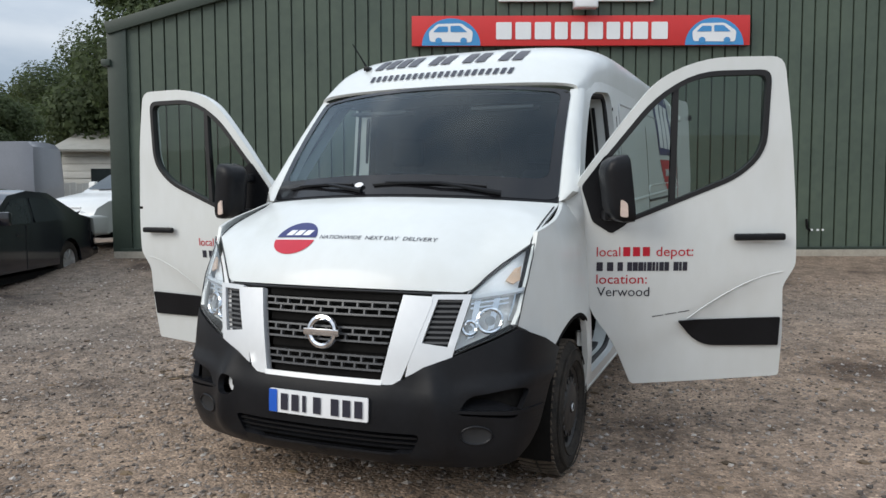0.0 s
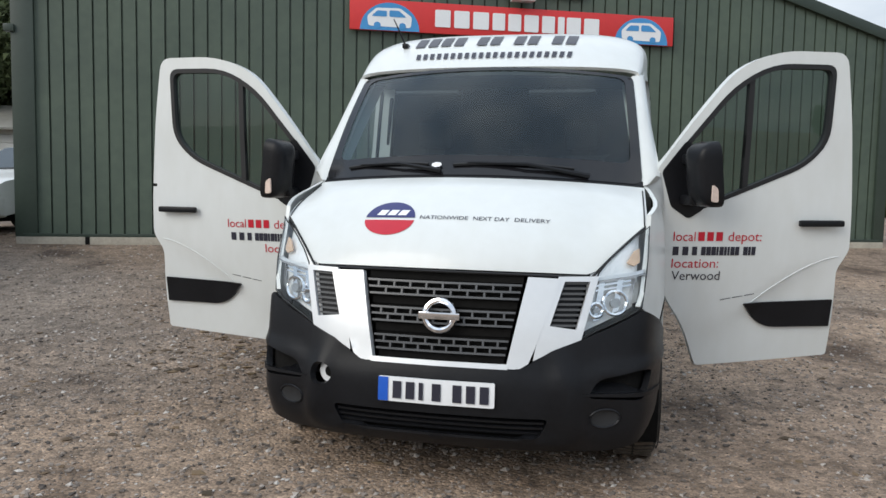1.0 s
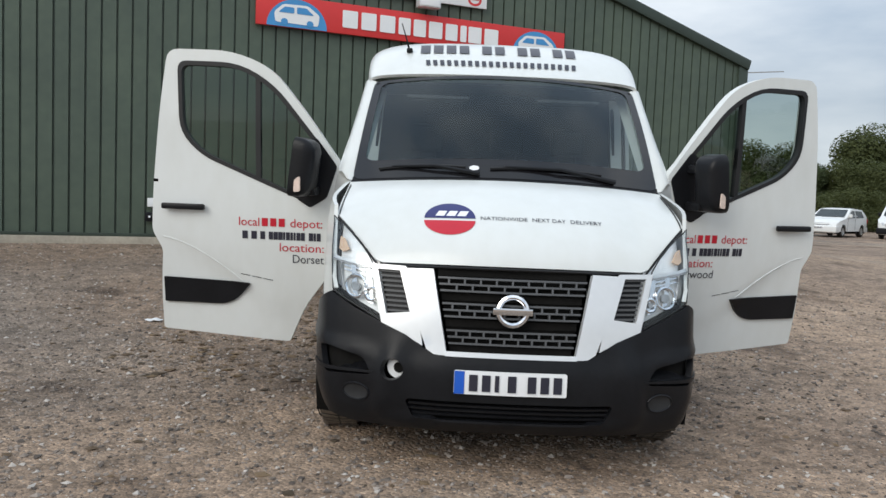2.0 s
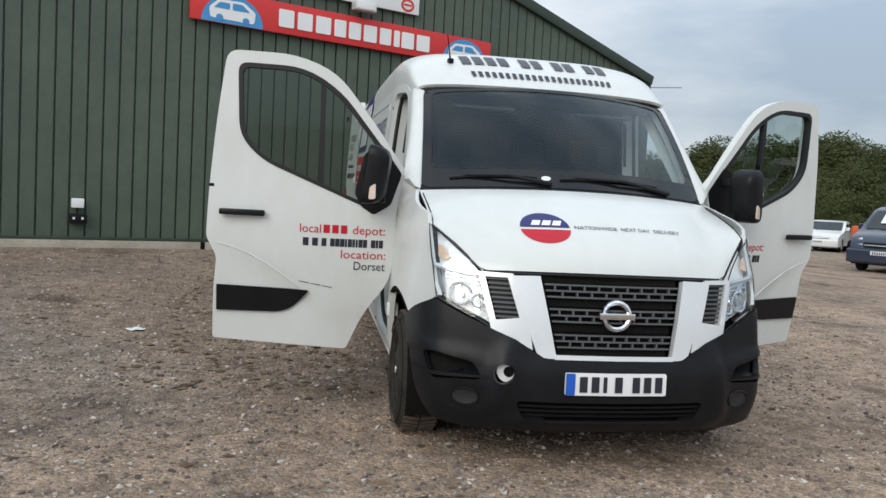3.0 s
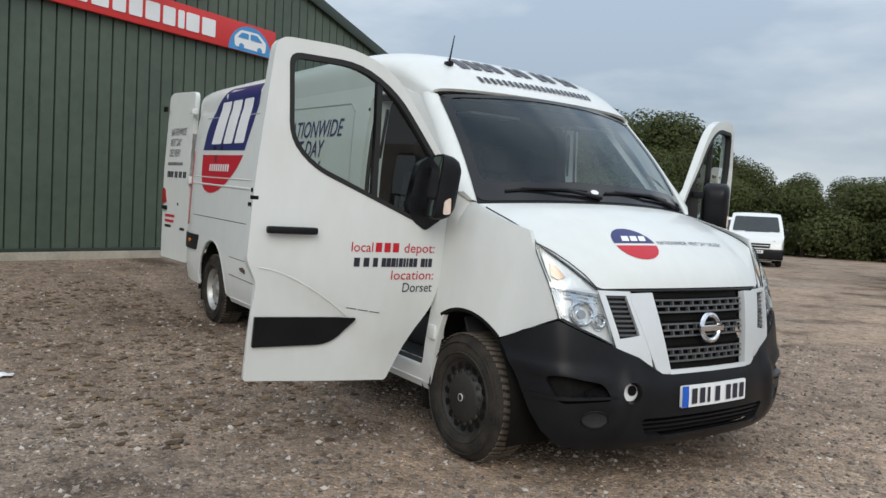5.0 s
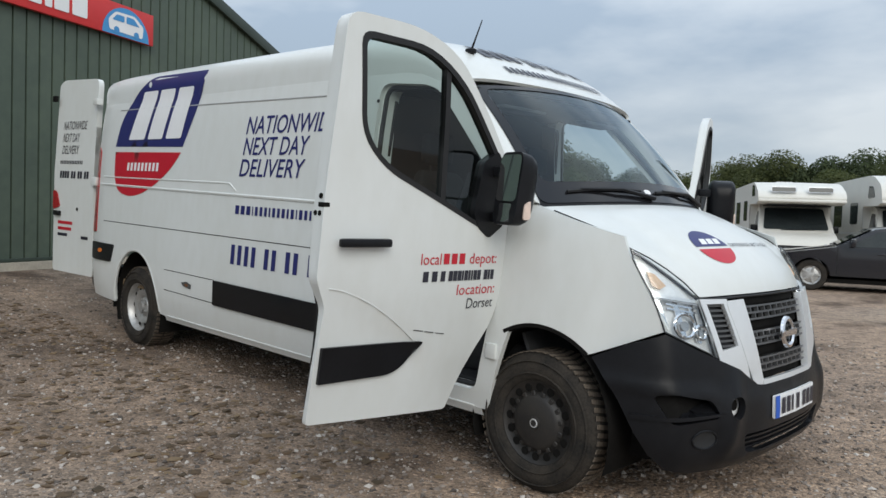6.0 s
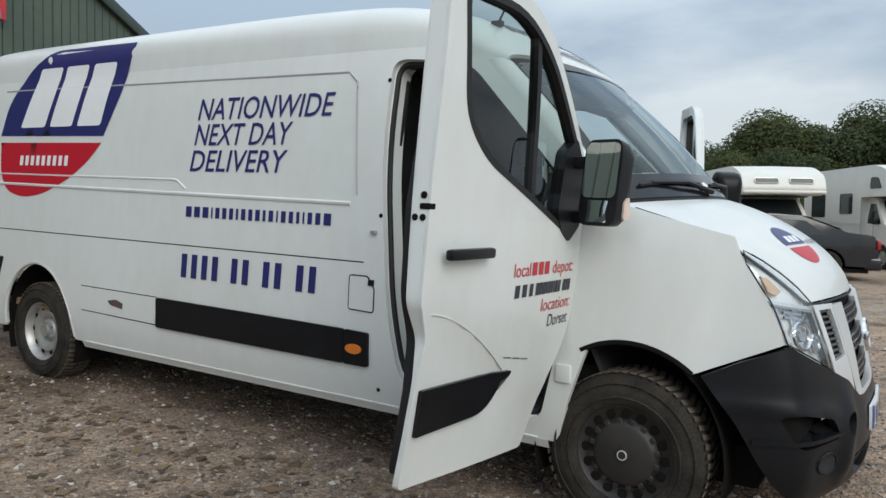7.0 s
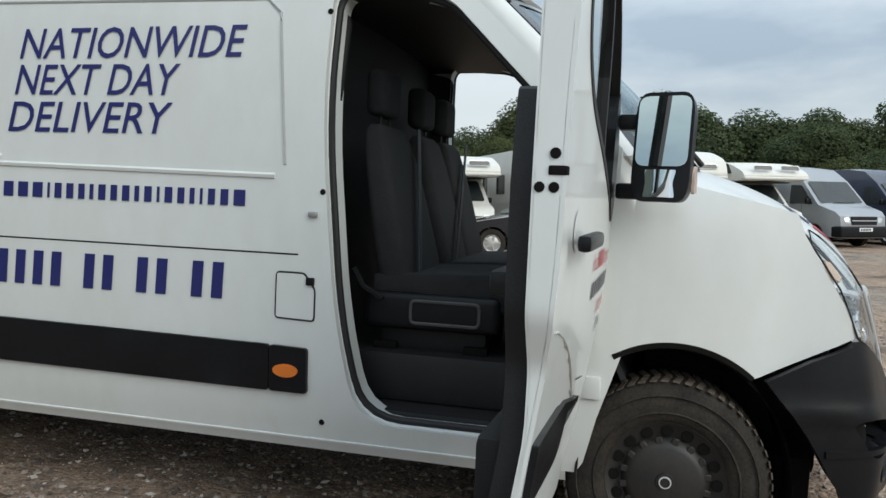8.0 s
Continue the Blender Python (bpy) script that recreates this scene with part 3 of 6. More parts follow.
# satin frame either side, joined below
for s in (-1, 1):
    v = fs([(0.382, 1.015), (0.520, 1.010), (0.515, 0.97), (0.425, 0.705), (0.40, 0.64), (0.36, 0.615), (0.302, 0.615)])
    part("grille_frame", patch([(s * a, b) for a, b in v][::s], front_fn(0.012), 0.05, thick=0.035), SATIN, van, "satin silver grille frame")
    ring = [(s * a, b) for a, b in fs([(0.516, 1.019), (0.688, 1.021), (0.655, 0.88), (0.622, 0.744), (0.5, 0.694), (0.42, 0.652), (0.428, 0.708)])][:: -s]
    hole = [(s * a, b) for a, b in fs([(0.543, 0.998), (0.652, 0.998), (0.600, 0.79), (0.486, 0.805)])][:: -s]
    part("headlight_bezel", patch(ring, front_fn(0.010), 0.04, [hole], thick=0.02), SATIN, van)
    side = fs([(0.53, 1.005), (0.655, 1.005), (0.598, 0.775), (0.468, 0.795)])
    part("side_vent", patch([(s * a, b) for a, b in side][:: -s], front_fn(-0.02), 0.05), BLACKPL, van)
    for k in range(9):
        z = 0.80 + k * 0.023
        a, b = 0.47 + (z - 0.79) * 0.29, 0.60 + (z - 0.775) * 0.25
        part("vent_slat", patch([(s * sx(x), zz) for x, zz in [(a, z), (b, z), (b, z + 0.010), (a, z + 0.010)]][::s], front_fn(-0.004), 0.06, thick=0.015), VENTGREY, van)
part("grille_lip", patch([(-0.31, 0.612), (0.31, 0.612), (0.315, 0.635), (-0.315, 0.635)], front_fn(0.014), 0.05, thick=0.03), SATIN, van)

# badge: a plain ring with a bar
by = front_fn(0.02)(0, 0.835)
ring = lathe([(0.082, 0.0), (0.078, -0.012), (0.066, -0.016), (0.056, -0.008), (0.056, 0.006)], 36, "Y", m=pose(0, by[1], 0.835, -9))
badge = part("badge", box(-0.095, by[1] - 0.02, 0.818, 0.095, by[1] - 0.004, 0.852, 0.006, bm=ring), CHROME, van, "round chrome badge with a bar")

# headlights
HL = [(0.690, 1.030), (0.735, 1.09), (0.795, 1.148), (0.855, 1.195), (0.914, 1.235), (0.908, 1.08), (0.896, 0.96), (0.886, 0.877), (0.80, 0.832), (0.70, 0.788), (0.628, 0.752), (0.645, 0.84), (0.672, 0.94)]
for s in (-1, 1):
    o = [(s * a, b) for a, b in fs(HL)][::s]
    hl = part("headlight", patch(o, front_fn(0.006), 0.05, thick=0.01), LENS, van, "clear headlight with bright reflector")
    hl.visible_shadow = False
    edge = [front_fn(0.002)(a, b) for a, b in dense(o, 0.04)]
    part("headlight_seal", tube(edge + [edge[0]], 0.0035, 5, cap=False), SEAL, hl)
    part("reflector", patch(o, front_fn(-0.05), 0.04), REFLECT, hl, "silver reflector bowl")
    ind = fs([(0.835, 1.075), (0.865, 1.125), (0.89, 1.135), (0.893, 1.075), (0.87, 1.06)])
    part("indicator", patch([(s * a, b) for a, b in ind][:: -s], front_fn(-0.022), 0.03, thick=0.01), mat("amber_bulb", (0.80, 0.54, 0.36), 0.25, 0.15, var=0.3, scale=22), hl, "pale amber indicator")
    rim = fs([(0.69, 1.012), (0.905, 1.045), (0.905, 1.03), (0.686, 0.998)])
    part("divider", patch([(s * a, b) for a, b in rim][:: -s], front_fn(-0.008), 0.05, thick=0.02), SATIN, hl)
    rim = fs([(0.70, 0.998), (0.903, 1.031), (0.902, 1.022), (0.698, 0.990)])
    part("divider_shadow_line", patch([(s * a, b) for a, b in rim][:: -s], front_fn(-0.004), 0.05, thick=0.02), LAMPLENS, hl)
    for cx, cz, r in ((0.785, 0.900, 0.052), (0.70, 0.868, 0.03)):
        bowl = part("bulb", patch([(s * sx(x), z) for x, z in disc(cx, cz, r * 0.42, n=16)][::s], front_fn(-0.018), 0.03, thick=0.02), LAMPLENS, hl)
        loop = [front_fn(-0.022)(s * sx(x), z) for x, z in disc(cx, cz, r, n=24)]
        part("bulb_ring", tube(loop + [loop[0]], 0.009, 6, cap=False), CHROME, hl)
    for z in (0.955, 0.975):
        shelf = [(0.70, z - 0.006), (0.86, z + 0.018), (0.86, z + 0.026), (0.70, z + 0.002)]
        part("reflector_step", patch([(s * sx(x), q) for x, q in shelf][::s], front_fn(-0.028), 0.05, thick=0.01), CHROME, hl)
    for k in range(6):
        a = 0.655 + 0.042 * k
        z0, z1 = 0.80 + 0.018 * k, 0.985 + 0.008 * k
        part("reflector_facet", patch([(s * sx(x), z) for x, z in [(a, z0), (a + 0.028, z0 + 0.01), (a + 0.048, z1), (a + 0.022, z1)]][::s], lambda q, z: front_fn(-0.042 + 0.02 * ((k % 2) - 0.5))(q, z), 0.05, thick=0.006), CHROME if k % 2 else REFLECT, hl)
    part("lamp_housing", patch([(s * a, b) for a, b in fs([(x * 1.0, z - 0.012) for x, z in HL])][::s], front_fn(-0.075), 0.05), UNDER, hl)

# number plate, characters left as plain bars
pf = front_fn(0.03)
plate = part("number_plate", patch(rounded([(-0.26, 0.445), (0.26, 0.445), (0.26, 0.556), (-0.26, 0.556)], 0.008, 2), pf, 0.06, thick=0.012), PALE, van, "white number plate with blue band")
part("blue_band", patch([(-0.258, 0.447), (-0.212, 0.447), (-0.212, 0.554), (-0.258, 0.554)], front_fn(0.034), 0.05), PLATEBLUE, plate)
for k in range(7):
    part("character_bar", bars([0.5 if k != 2 else 0.25], 0.078, lambda u, v: front_fn(0.036)(-0.19 + k * 0.059 + (0.032 if k > 3 else 0) + u, 0.462 + v)), INK, plate)

# ---- cab doors ----
DOOR = rounded([(0.262, 0.385), (1.072, 0.432), (1.070, 0.72), (1.052, 0.94), (1.112, 1.06), (1.10, 1.36), (1.066, 1.75), (1.018, 2.154), (0.62, 2.152), (0.38, 2.062), (0.16, 1.80), (-0.055, 1.505), (-0.012, 1.32), (0.004, 0.83), (0.155, 0.64)], [0.02, 0.02, 0.1, 0.03, 0.03, 0.2, 0.2, 0.07, 0.15, 0.12, 0.2, 0.03, 0.1, 0.12, 0.12], 4)
WINDOW = rounded([(0.20, 1.285), (0.80, 1.525), (0.935, 1.66), (0.955, 2.086), (0.57, 2.082), (0.35, 1.955), (0.045, 1.585), (0.10, 1.40)], [0.02, 0.12, 0.12, 0.06, 0.16, 0.12, 0.03, 0.05], 4)
FRAME_IN = rounded([(0.225, 1.318), (0.795, 1.55), (0.912, 1.672), (0.930, 2.060), (0.575, 2.056), (0.368, 1.933), (0.083, 1.59), (0.13, 1.42)], [0.02, 0.12, 0.12, 0.05, 0.16, 0.12, 0.03, 0.05], 4)
BULGE = smoothcurve([(0.37, -0.135), (0.43, -0.125), (0.52, -0.108), (0.6, -0.092), (0.78, -0.064), (1.0, -0.034), (1.2, -0.020), (1.5, -0.014), (1.8, -0.006), (2.18, -0.012)])


def door_parts(s, angle):
    """A cab door on its front hinge; s is the side, angle how far it stands open."""
    hinge = pose(s * 1.03, 1.065, 0, 0, 0, -s * angle)

    def skin(off):
        def fn(u, z):
            """Tumblehome, a slight crown, and the scoop ahead of the rubbing strip under the arched crease."""
            crease = 1.02 - 0.30 * max(0.0, min(1.2, (1.06 - u) / 0.56)) ** 1.6
            k = max(0.0, min(1.0, (crease - z) / 0.05))
            scoop = 0.020 * k * k * (3 - 2 * k) * max(0.0, min(1.0, (z - 0.42) / 0.3)) * math.exp(-((u - 0.6) / 0.42) ** 2)
            return (s * (interp(BULGE, z) + 0.012 * math.sin(math.pi * max(0, min(1, u))) - scoop + off), u, z)
        return fn

    def inner(off):
        """The flat inner panel, which meets the skin at the tucked-in foot of the door."""
        def fn(u, z):
            slim = 0.036 * max(0.0, min(1.0, (z - 1.45) / 0.15)) * max(0.0, min(1.0, (0.98 - u) / 0.2))
            return (s * (min(-0.082 + slim, interp(BULGE, z) - 0.02) + off), u, z)
        return fn

    f = s > 0
    door = part("cab_door", patch(DOOR, skin(0), 0.06, [WINDOW], thick=0.012, flip=f, inward=(-s, 0, 0)), WHITE, van, "white cab door standing wide open", m=hinge)
    part("inner_panel", patch(DOOR, inner(0), 0.08, [WINDOW], thick=0.006, flip=f, inward=(-s, 0, 0)), WHITE, door)
    for name, o, flip in (("door_edge", dense(DOOR, 0.03), f), ("window_reveal", dense(WINDOW, 0.03), not f)):
        part(name, grid([[skin(-0.010)(u, z) for u, z in o], [inner(-0.002)(u, z) for u, z in o]], close=True, flip=flip), WHITE, door)
    trim = rounded([(0.33, 0.43), (1.035, 0.455), (1.038, 0.72), (1.03, 0.94), (1.072, 1.07), (1.062, 1.36), (1.02, 1.56), (0.80, 1.475), (0.22, 1.24), (0.06, 1.2), (0.07, 0.9), (0.22, 0.68)], 0.04, 3)
    panel = part("door_trim", patch(trim, inner(-0.009), 0.1, thick=0.05, flip=f, inward=(-s, 0, 0)), DARKIN, door, "dark grey inner door trim")
    part("door_pocket", box(-s * 0.19 - 0.04, 0.36, 0.50, -s * 0.19 + 0.04, 0.94, 0.74, 0.025), DARKIN, door)
    part("arm_rest", box(-s * 0.19 - 0.045, 0.40, 1.06, -s * 0.19 + 0.045, 0.85, 1.13, 0.025), DARKIN, door)
    part("window_seal", patch(WINDOW, skin(0.003), 0.05, [FRAME_IN], thick=0.045, flip=f, inward=(-s, 0, 0)), SEAL, door)
    pane = part("window", patch(rounded([(0.21, 1.30), (0.80, 1.54), (0.925, 1.67), (0.943, 2.075), (0.57, 2.07), (0.36, 1.945), (0.065, 1.588), (0.115, 1.41)], 0.03, 3), skin(-0.022), 0.12), DOORGLASS, door, "green-tinted door window")
    pane.visible_shadow = False
    part("window_divider", patch([(0.435, 1.385), (0.465, 1.395), (0.475, 2.03), (0.445, 2.01)], skin(-0.005), 0.06, thick=0.035, flip=f, inward=(-s, 0, 0)), SEAL, door)
    corner = [(-0.03, 1.49), (0.03, 1.30), (0.13, 1.235), (0.21, 1.285), (0.25, 1.36), (0.20, 1.60), (0.10, 1.66)]
    part("mirror_base", patch(rounded(corner, 0.02), skin(0.006), 0.05, thick=0.05, flip=f, inward=(-s, 0, 0)), BLACKPL, door)
    # handle in its dished cup
    part("handle_cup", patch(disc(0.90, 1.235, 0.06, 0.05, 20), skin(0.002), 0.03), WHITE, door)
    grip = box(-0.016, 0.77, 1.195, 0.016, 1.035, 1.232, 0.012, 2, m=pose(s * 0.018, 0, 0))
    part("door_handle", grip, BLACKPL, door, "black pull handle")
    # rubbing strip
    strip = rounded([(0.62, 0.612), (1.048, 0.612), (1.048, 0.77), (0.495, 0.755)], [0.09, 0.005, 0.005, 0.02], 5)
    part("rubbing_strip", patch(strip, skin(0.016), 0.05, thick=0.02, flip=f, inward=(-s, 0, 0)), BLACKPL, door, "black plastic rubbing strip")
    # pressed crease and scuffs
    cr = [skin(-0.0005)(u, 1.022 - 0.30 * ((1.06 - u) / 0.56) ** 1.6) for u in [1.045 - 0.5 * k / 16 for k in range(17)]]
    part("pressed_crease", tube(cr, 0.003, 5), WHITE, door)
    for k in range(3):
        a = 0.36 + 0.07 * k
        part("scuff_mark", patch([(a, 0.775 + 0.012 * k), (a + 0.06, 0.785 + 0.012 * k), (a + 0.06, 0.789 + 0.012 * k), (a, 0.780 + 0.012 * k)], skin(0.003), 0.05, flip=f), GREYIN, door)
    for z in (0.66, 1.15, 1.40):
        part("hinge", box(-0.035, -0.05, z - 0.04, 0.035, 0.02, z + 0.04, 0.008, m=pose(-s * 0.06, 0.0, 0)), WHITE, door)
    for z, d in ((1.33, 0.0), (1.40, 0.0), (1.33, 0.03), (1.12, 0.0)):
        part("bolt", lathe([(0.0, 0.006), (0.011, 0.005), (0.012, 0.0)], 10, "Y", m=pose(-s * (0.042 + d), interp([(1.0, 1.06), (1.06, 1.1), (1.36, 1.1), (1.75, 1.075)], z) - 0.002, z)), UNDER, door)
    part("latch", box(-0.03, 1.07, 1.355, 0.01, 1.102, 1.375, 0.004, m=pose(-s * 0.045, 0, 0)), UNDER, door)
    # mirror
    for z in (1.34, 1.56):
        part("mirror_arm", box(0, -0.02, z - 0.026, 0.13, 0.05, z + 0.026, 0.012, m=pose(-0.13 if s < 0 else 0, 0.09, 0)), BLACKPL, door)
    hm = pose(s * 0.15, 0.135, 1.475, 7, 0, s * 13) @ Matrix.Diagonal((0.9, 0.9, 0.88, 1))
    hb = bmesh.new()
    rows = []
    for j, (o, k) in enumerate([(-0.085, 0.35), (-0.078, 0.66), (-0.055, 0.86), (-0.015, 0.97), (0.03, 1.0), (0.05, 1.0), (0.052, 0.93)]):
        rows.append([(k * 0.100 * x, o, k * 0.195 * z + 0.015 * (1 - k)) for x, z in rounded([(-1, -1), (1, -1), (1, 1), (-1, 1)], 0.42, 5)])
    grid(rows, hb, close=True)
    hb.faces.new([v for v in hb.verts[:24]][::-1])
    hb.faces.new(hb.verts[-24:])
    bmesh.ops.recalc_face_normals(hb, faces=hb.faces[:])
    mirror = part("door_mirror", hb, BLACKPL, door, "large black door mirror with two glasses", m=hm)
    part("mirror_glass", patch(rounded([(-0.09, -0.07), (0.09, -0.07), (0.09, 0.18), (-0.09, 0.18)], 0.035), lambda x, z: (x, 0.056, z), 0.1), MIRROR, mirror)
    part("wide_angle_glass", patch(rounded([(-0.088, -0.18), (0.088, -0.18), (0.088, -0.082), (-0.088, -0.082)], 0.03), lambda x, z: (x, 0.056 + 0.02 * (1 - (x / 0.1) ** 2) - 0.018, z), 0.05), MIRROR, mirror)
    part("mirror_indicator", patch(rounded([(-0.045, -0.15), (0.0, -0.16), (0.005, -0.08), (-0.03, -0.05)], 0.015), lambda y, z: (s * 0.107, y, z), 0.04, thick=0.01, flip=f, inward=(-s, 0, 0)), mat("mirror_indicator_lens", (0.75, 0.6, 0.52), 0.2, var=0.2, scale=30, coat=0.6), mirror)
    # lettering on the skin
    pl = lambda u, z: skin(0.003)(u, z - 0.012)
    if s < 0:
        put = lambda u0, z0: (lambda u, v: pl(u0 - u, z0 + v))
    else:
        put = lambda u0, z0: (lambda u, v: pl(u0 + u, z0 + v))
    if s < 0:
        part("word_local", words("local", 0.052, put(0.565, 1.125), width=0.125), RED, door)
        part("word_depot", words("depot:", 0.052, put(0.565 - 0.315, 1.125), width=0.195), RED, door)
        base = put(0.425, 1.125)
        place = "Dorset"
        part("place_word", words(place, 0.052, put(0.235, 0.905), width=0.19), INK, door)
        part("word_location", words("location:", 0.052, put(0.315, 0.975), width=0.27), RED, door)
        line2 = put(0.545, 1.045)
    else:
        part("word_local", words("local", 0.052, put(0.055, 1.125), width=0.125), RED, door)
        part("word_depot", words("depot:", 0.052, put(0.37, 1.125), width=0.195), RED, door)
        base = put(0.195, 1.125)
        part("place_word", words("Verwood", 0.052, put(0.06, 0.905), width=0.28), INK, door)
        part("word_location", words("location:", 0.052, put(0.055, 0.975), width=0.27), RED, door)
        line2 = put(0.055, 1.045)
    for k in range(3):
        part("name_bar", bars([0.75], 0.05, lambda u, v: base(u + k * 0.052, v)), RED, door)
    u = 0.0
    for k, w in enumerate((0.7, None, 0.7, None, 0.6, None, 0.55, 0.55, 0.55, 0.25, 0.5, 0.3, 0.25, 0.5, 0.5, None, 0.55, 0.3, 0.5)):
        if w is None:
            u += 0.02
            continue
        part("name_bar", bars([w], 0.048, lambda a, v: line2(a + u, v)), INK, door)
        u += (w * 0.048 + 0.008) * 0.86
    return door


door_parts(-1, 87.2)
door_parts(1, 70)


# ---- wheels ----
def wheel(x, y, s, cover):
    w = new("wheel")
    w.parent = van
    w.matrix_basis = pose(x, y, 0.345)
    R, T = 0.348, 0.112
    prof = [(0.208, -T + 0.01), (0.222, -T - 0.004), (0.275, -T - 0.012), (0.318, -T + 0.004), (0.338, -T + 0.025), (R, -0.075), (R, 0.075), (0.338, T - 0.025), (0.318, T - 0.004), (0.275, T + 0.012), (0.222, T + 0.004), (0.208, T - 0.01)]
    tyre = part("tyre", lathe(prof, 56, "X"), RUBBER, w, "dusty black tyre")
    for k in range(56):
        a = 2 * math.pi * k / 56
        b = bmesh.new()
        for o in (-0.052, 0.052):
            box(o - 0.046, -0.011, 0.0, o + 0.046, 0.011, 0.0045, m=pose(0, 0, 0, math.degrees(a)) @ pose(0, 0, R - 0.002) @ pose(0, 0, 0, 0, 0, 12 if o > 0 else -12), bm=b)
        part("tread_block", b, TREAD, tyre)
    for r in (0.24, 0.30):
        part("sidewall_ridge", lathe([(r, s * (T + 0.008)), (r + 0.004, s * (T + 0.014)), (r + 0.010, s * (T + 0.008))], 48, "X"), RUBBER, tyre)
    if cover:
        disc_p = [(0.0, 0.118), (0.03, 0.118), (0.032, 0.112), (0.115, 0.112), (0.135, 0.100), (0.150, 0.078), (0.185, 0.084), (0.206, 0.10), (0.214, 0.098), (0.214, 0.08)]
        rim = part("wheel_cover", lathe([(r, s * o) for r, o in disc_p], 48, "X"), COVER, w, "black wheel cover with a ring of round holes")
        for k in range(16):
            a = 2 * math.pi * k / 16
            part("vent_hole", lathe([(0.0, s * 0.003), (0.019, s * 0.002), (0.021, 0.0)], 12, "X", m=pose(s * 0.088, 0.174 * math.cos(a), 0.174 * math.sin(a), 0, 0, 0)), UNDER, rim)
            part("rib", box(-0.004, -0.012, -0.02, 0.006, 0.012, 0.02, 0.003, 1, m=pose(s * 0.098, 0.135 * math.cos(a + 0.2), 0.135 * math.sin(a + 0.2), math.degrees(a + 0.2) - 90)), COVER, rim)
        part("centre_badge", lathe([(0.017, s * 0.122), (0.021, s * 0.122), (0.022, s * 0.117)], 20, "X"), SATIN, rim)
    else:
        rim = part("rim", lathe([(r, s * o) for r, o in [(0.0, 0.05), (0.07, 0.05), (0.085, 0.035), (0.11, 0.06), (0.145, 0.065), (0.165, 0.04), (0.185, 0.045), (0.195, 0.09), (0.212, 0.105), (0.216, 0.10)]], 48, "X"), STEEL, w, "silver pressed-steel rim")
        part("hub", lathe([(r, s * o) for r, o in [(0, 0.085), (0.045, 0.085), (0.05, 0.05)]], 24, "X"), STEEL, rim)
        for k in range(10):
            a = 2 * math.pi * k / 10
            part("slot", lathe([(0.0, s * 0.003), (0.018, s * 0.002), (0.02, 0.0)], 10, "X", m=pose(s * 0.0575, 0.160 * math.cos(a), 0.160 * math.sin(a))), UNDER, rim)
        for k in range(5):
            a = 2 * math.pi * k / 5
            part("wheel_nut", lathe([(0, s * 0.02), (0.012, s * 0.02), (0.013, 0)], 6, "X", m=pose(s * 0.05, 0.06 * math.cos(a), 0.06 * math.sin(a))), STEEL, rim)
    part("brake_disc", lathe([(0.0, 0.0), (0.15, 0.0), (0.15, -s * 0.03), (0.0, -s * 0.03)], 24, "X"), UNDER, w)
    return w


for s in (-1, 1):
    wheel(s * 0.885, 0.858, s, True)
    wheel(s * 0.885, 5.17, s, False)

# ---- underside and cab inside ----
part("underbody", box(-0.78, 0.35, 0.24, 0.78, 6.0, 0.42, 0.03), UNDER, van)
part("fuel_tank", box(-0.75, 2.6, 0.22, -0.2, 4.0, 0.4, 0.05), UNDER, van)
part("engine_bay", box(-0.60, 0.30, 0.3, 0.60, 0.95, 1.02, 0.03), UNDER, van)
part("cab_floor", box(-0.93, 1.0, 0.41, 0.93, 2.35, 0.47, 0.01), DARKIN, van)
part("raised_floor", box(-0.80, 1.05, 0.47, 0.80, 2.32, 0.67, 0.03), DARKIN, van)
rows = [[(q * (side_x(2.3, z) - 0.06), 2.30, z) for q in (-1, 0, 1)] for z in (0.45, 1.0, 1.5, 1.9, 2.08)]
part("bulkhead", solid(grid(rows), 0.03), DARKIN, van, "dark cab bulkhead")
rows = [[(q * (side_x(y, 2.04) - 0.05 - 0.02 * (y < 1.7)), y, z + 0.03 * (1 - q * q)) for q in (-1, -0.5, 0, 0.5, 1)] for y, z in ((1.50, 2.04), (1.7, 2.05), (2.0, 2.06), (2.3, 2.06))]
part("headlining", solid(grid(rows), 0.015), DARKIN, van)
for s in (-1, 1):
    ptr = rounded([(2.08, 0.6), (2.3, 0.6), (2.3, 2.04), (2.12, 2.0), (2.15, 1.6)], 0.05)
    part("pillar_trim", patch(ptr, lambda y, z: (s * (side_x(y, z) - 0.13), y, z), 0.1, thick=0.02, flip=(s < 0), inward=(s, 0, 0)), DARKIN, van)
    part("sun_visor", box(s * 0.42 - 0.2, 1.47, 1.955, s * 0.42 + 0.2, 1.62, 1.975, 0.008, m=None), GREYIN, van)
# dashboard
rows = []
for j in range(13):
    x = -0.86 + 1.72 * j / 12
    hood = 0.05 * math.exp(-((x + 0.45) / 0.22) ** 2)
    yb = ws_low(x)[0] + 0.04
    rows.append([(x, yb, 1.40 - 0.03 * abs(x)), (x, yb + 0.18, 1.425), (x, 1.22, 1.41 + hood), (x, 1.30, 1.36 + hood), (x, 1.27, 1.2), (x, 1.22, 1.0), (x, 1.1, 0.8), (x, 1.0, 0.6)])
part("dashboard", solid(grid(rows), 0.02), GREYIN, van, "grey moulded dashboard")
part("centre_console", box(-0.14, 1.1, 0.6, 0.16, 1.36, 1.22, 0.04), DARKIN, van)
ring = [(0.19 * math.cos(a), 0.19 * math.sin(a), 0) for a in [2 * math.pi * k / 32 for k in range(33)]]
sw = part("steering_wheel", tube(ring, 0.016, 8, cap=False), DARKIN, van, "black steering wheel", m=pose(-0.47, 1.42, 1.30, -62, 0, 0))
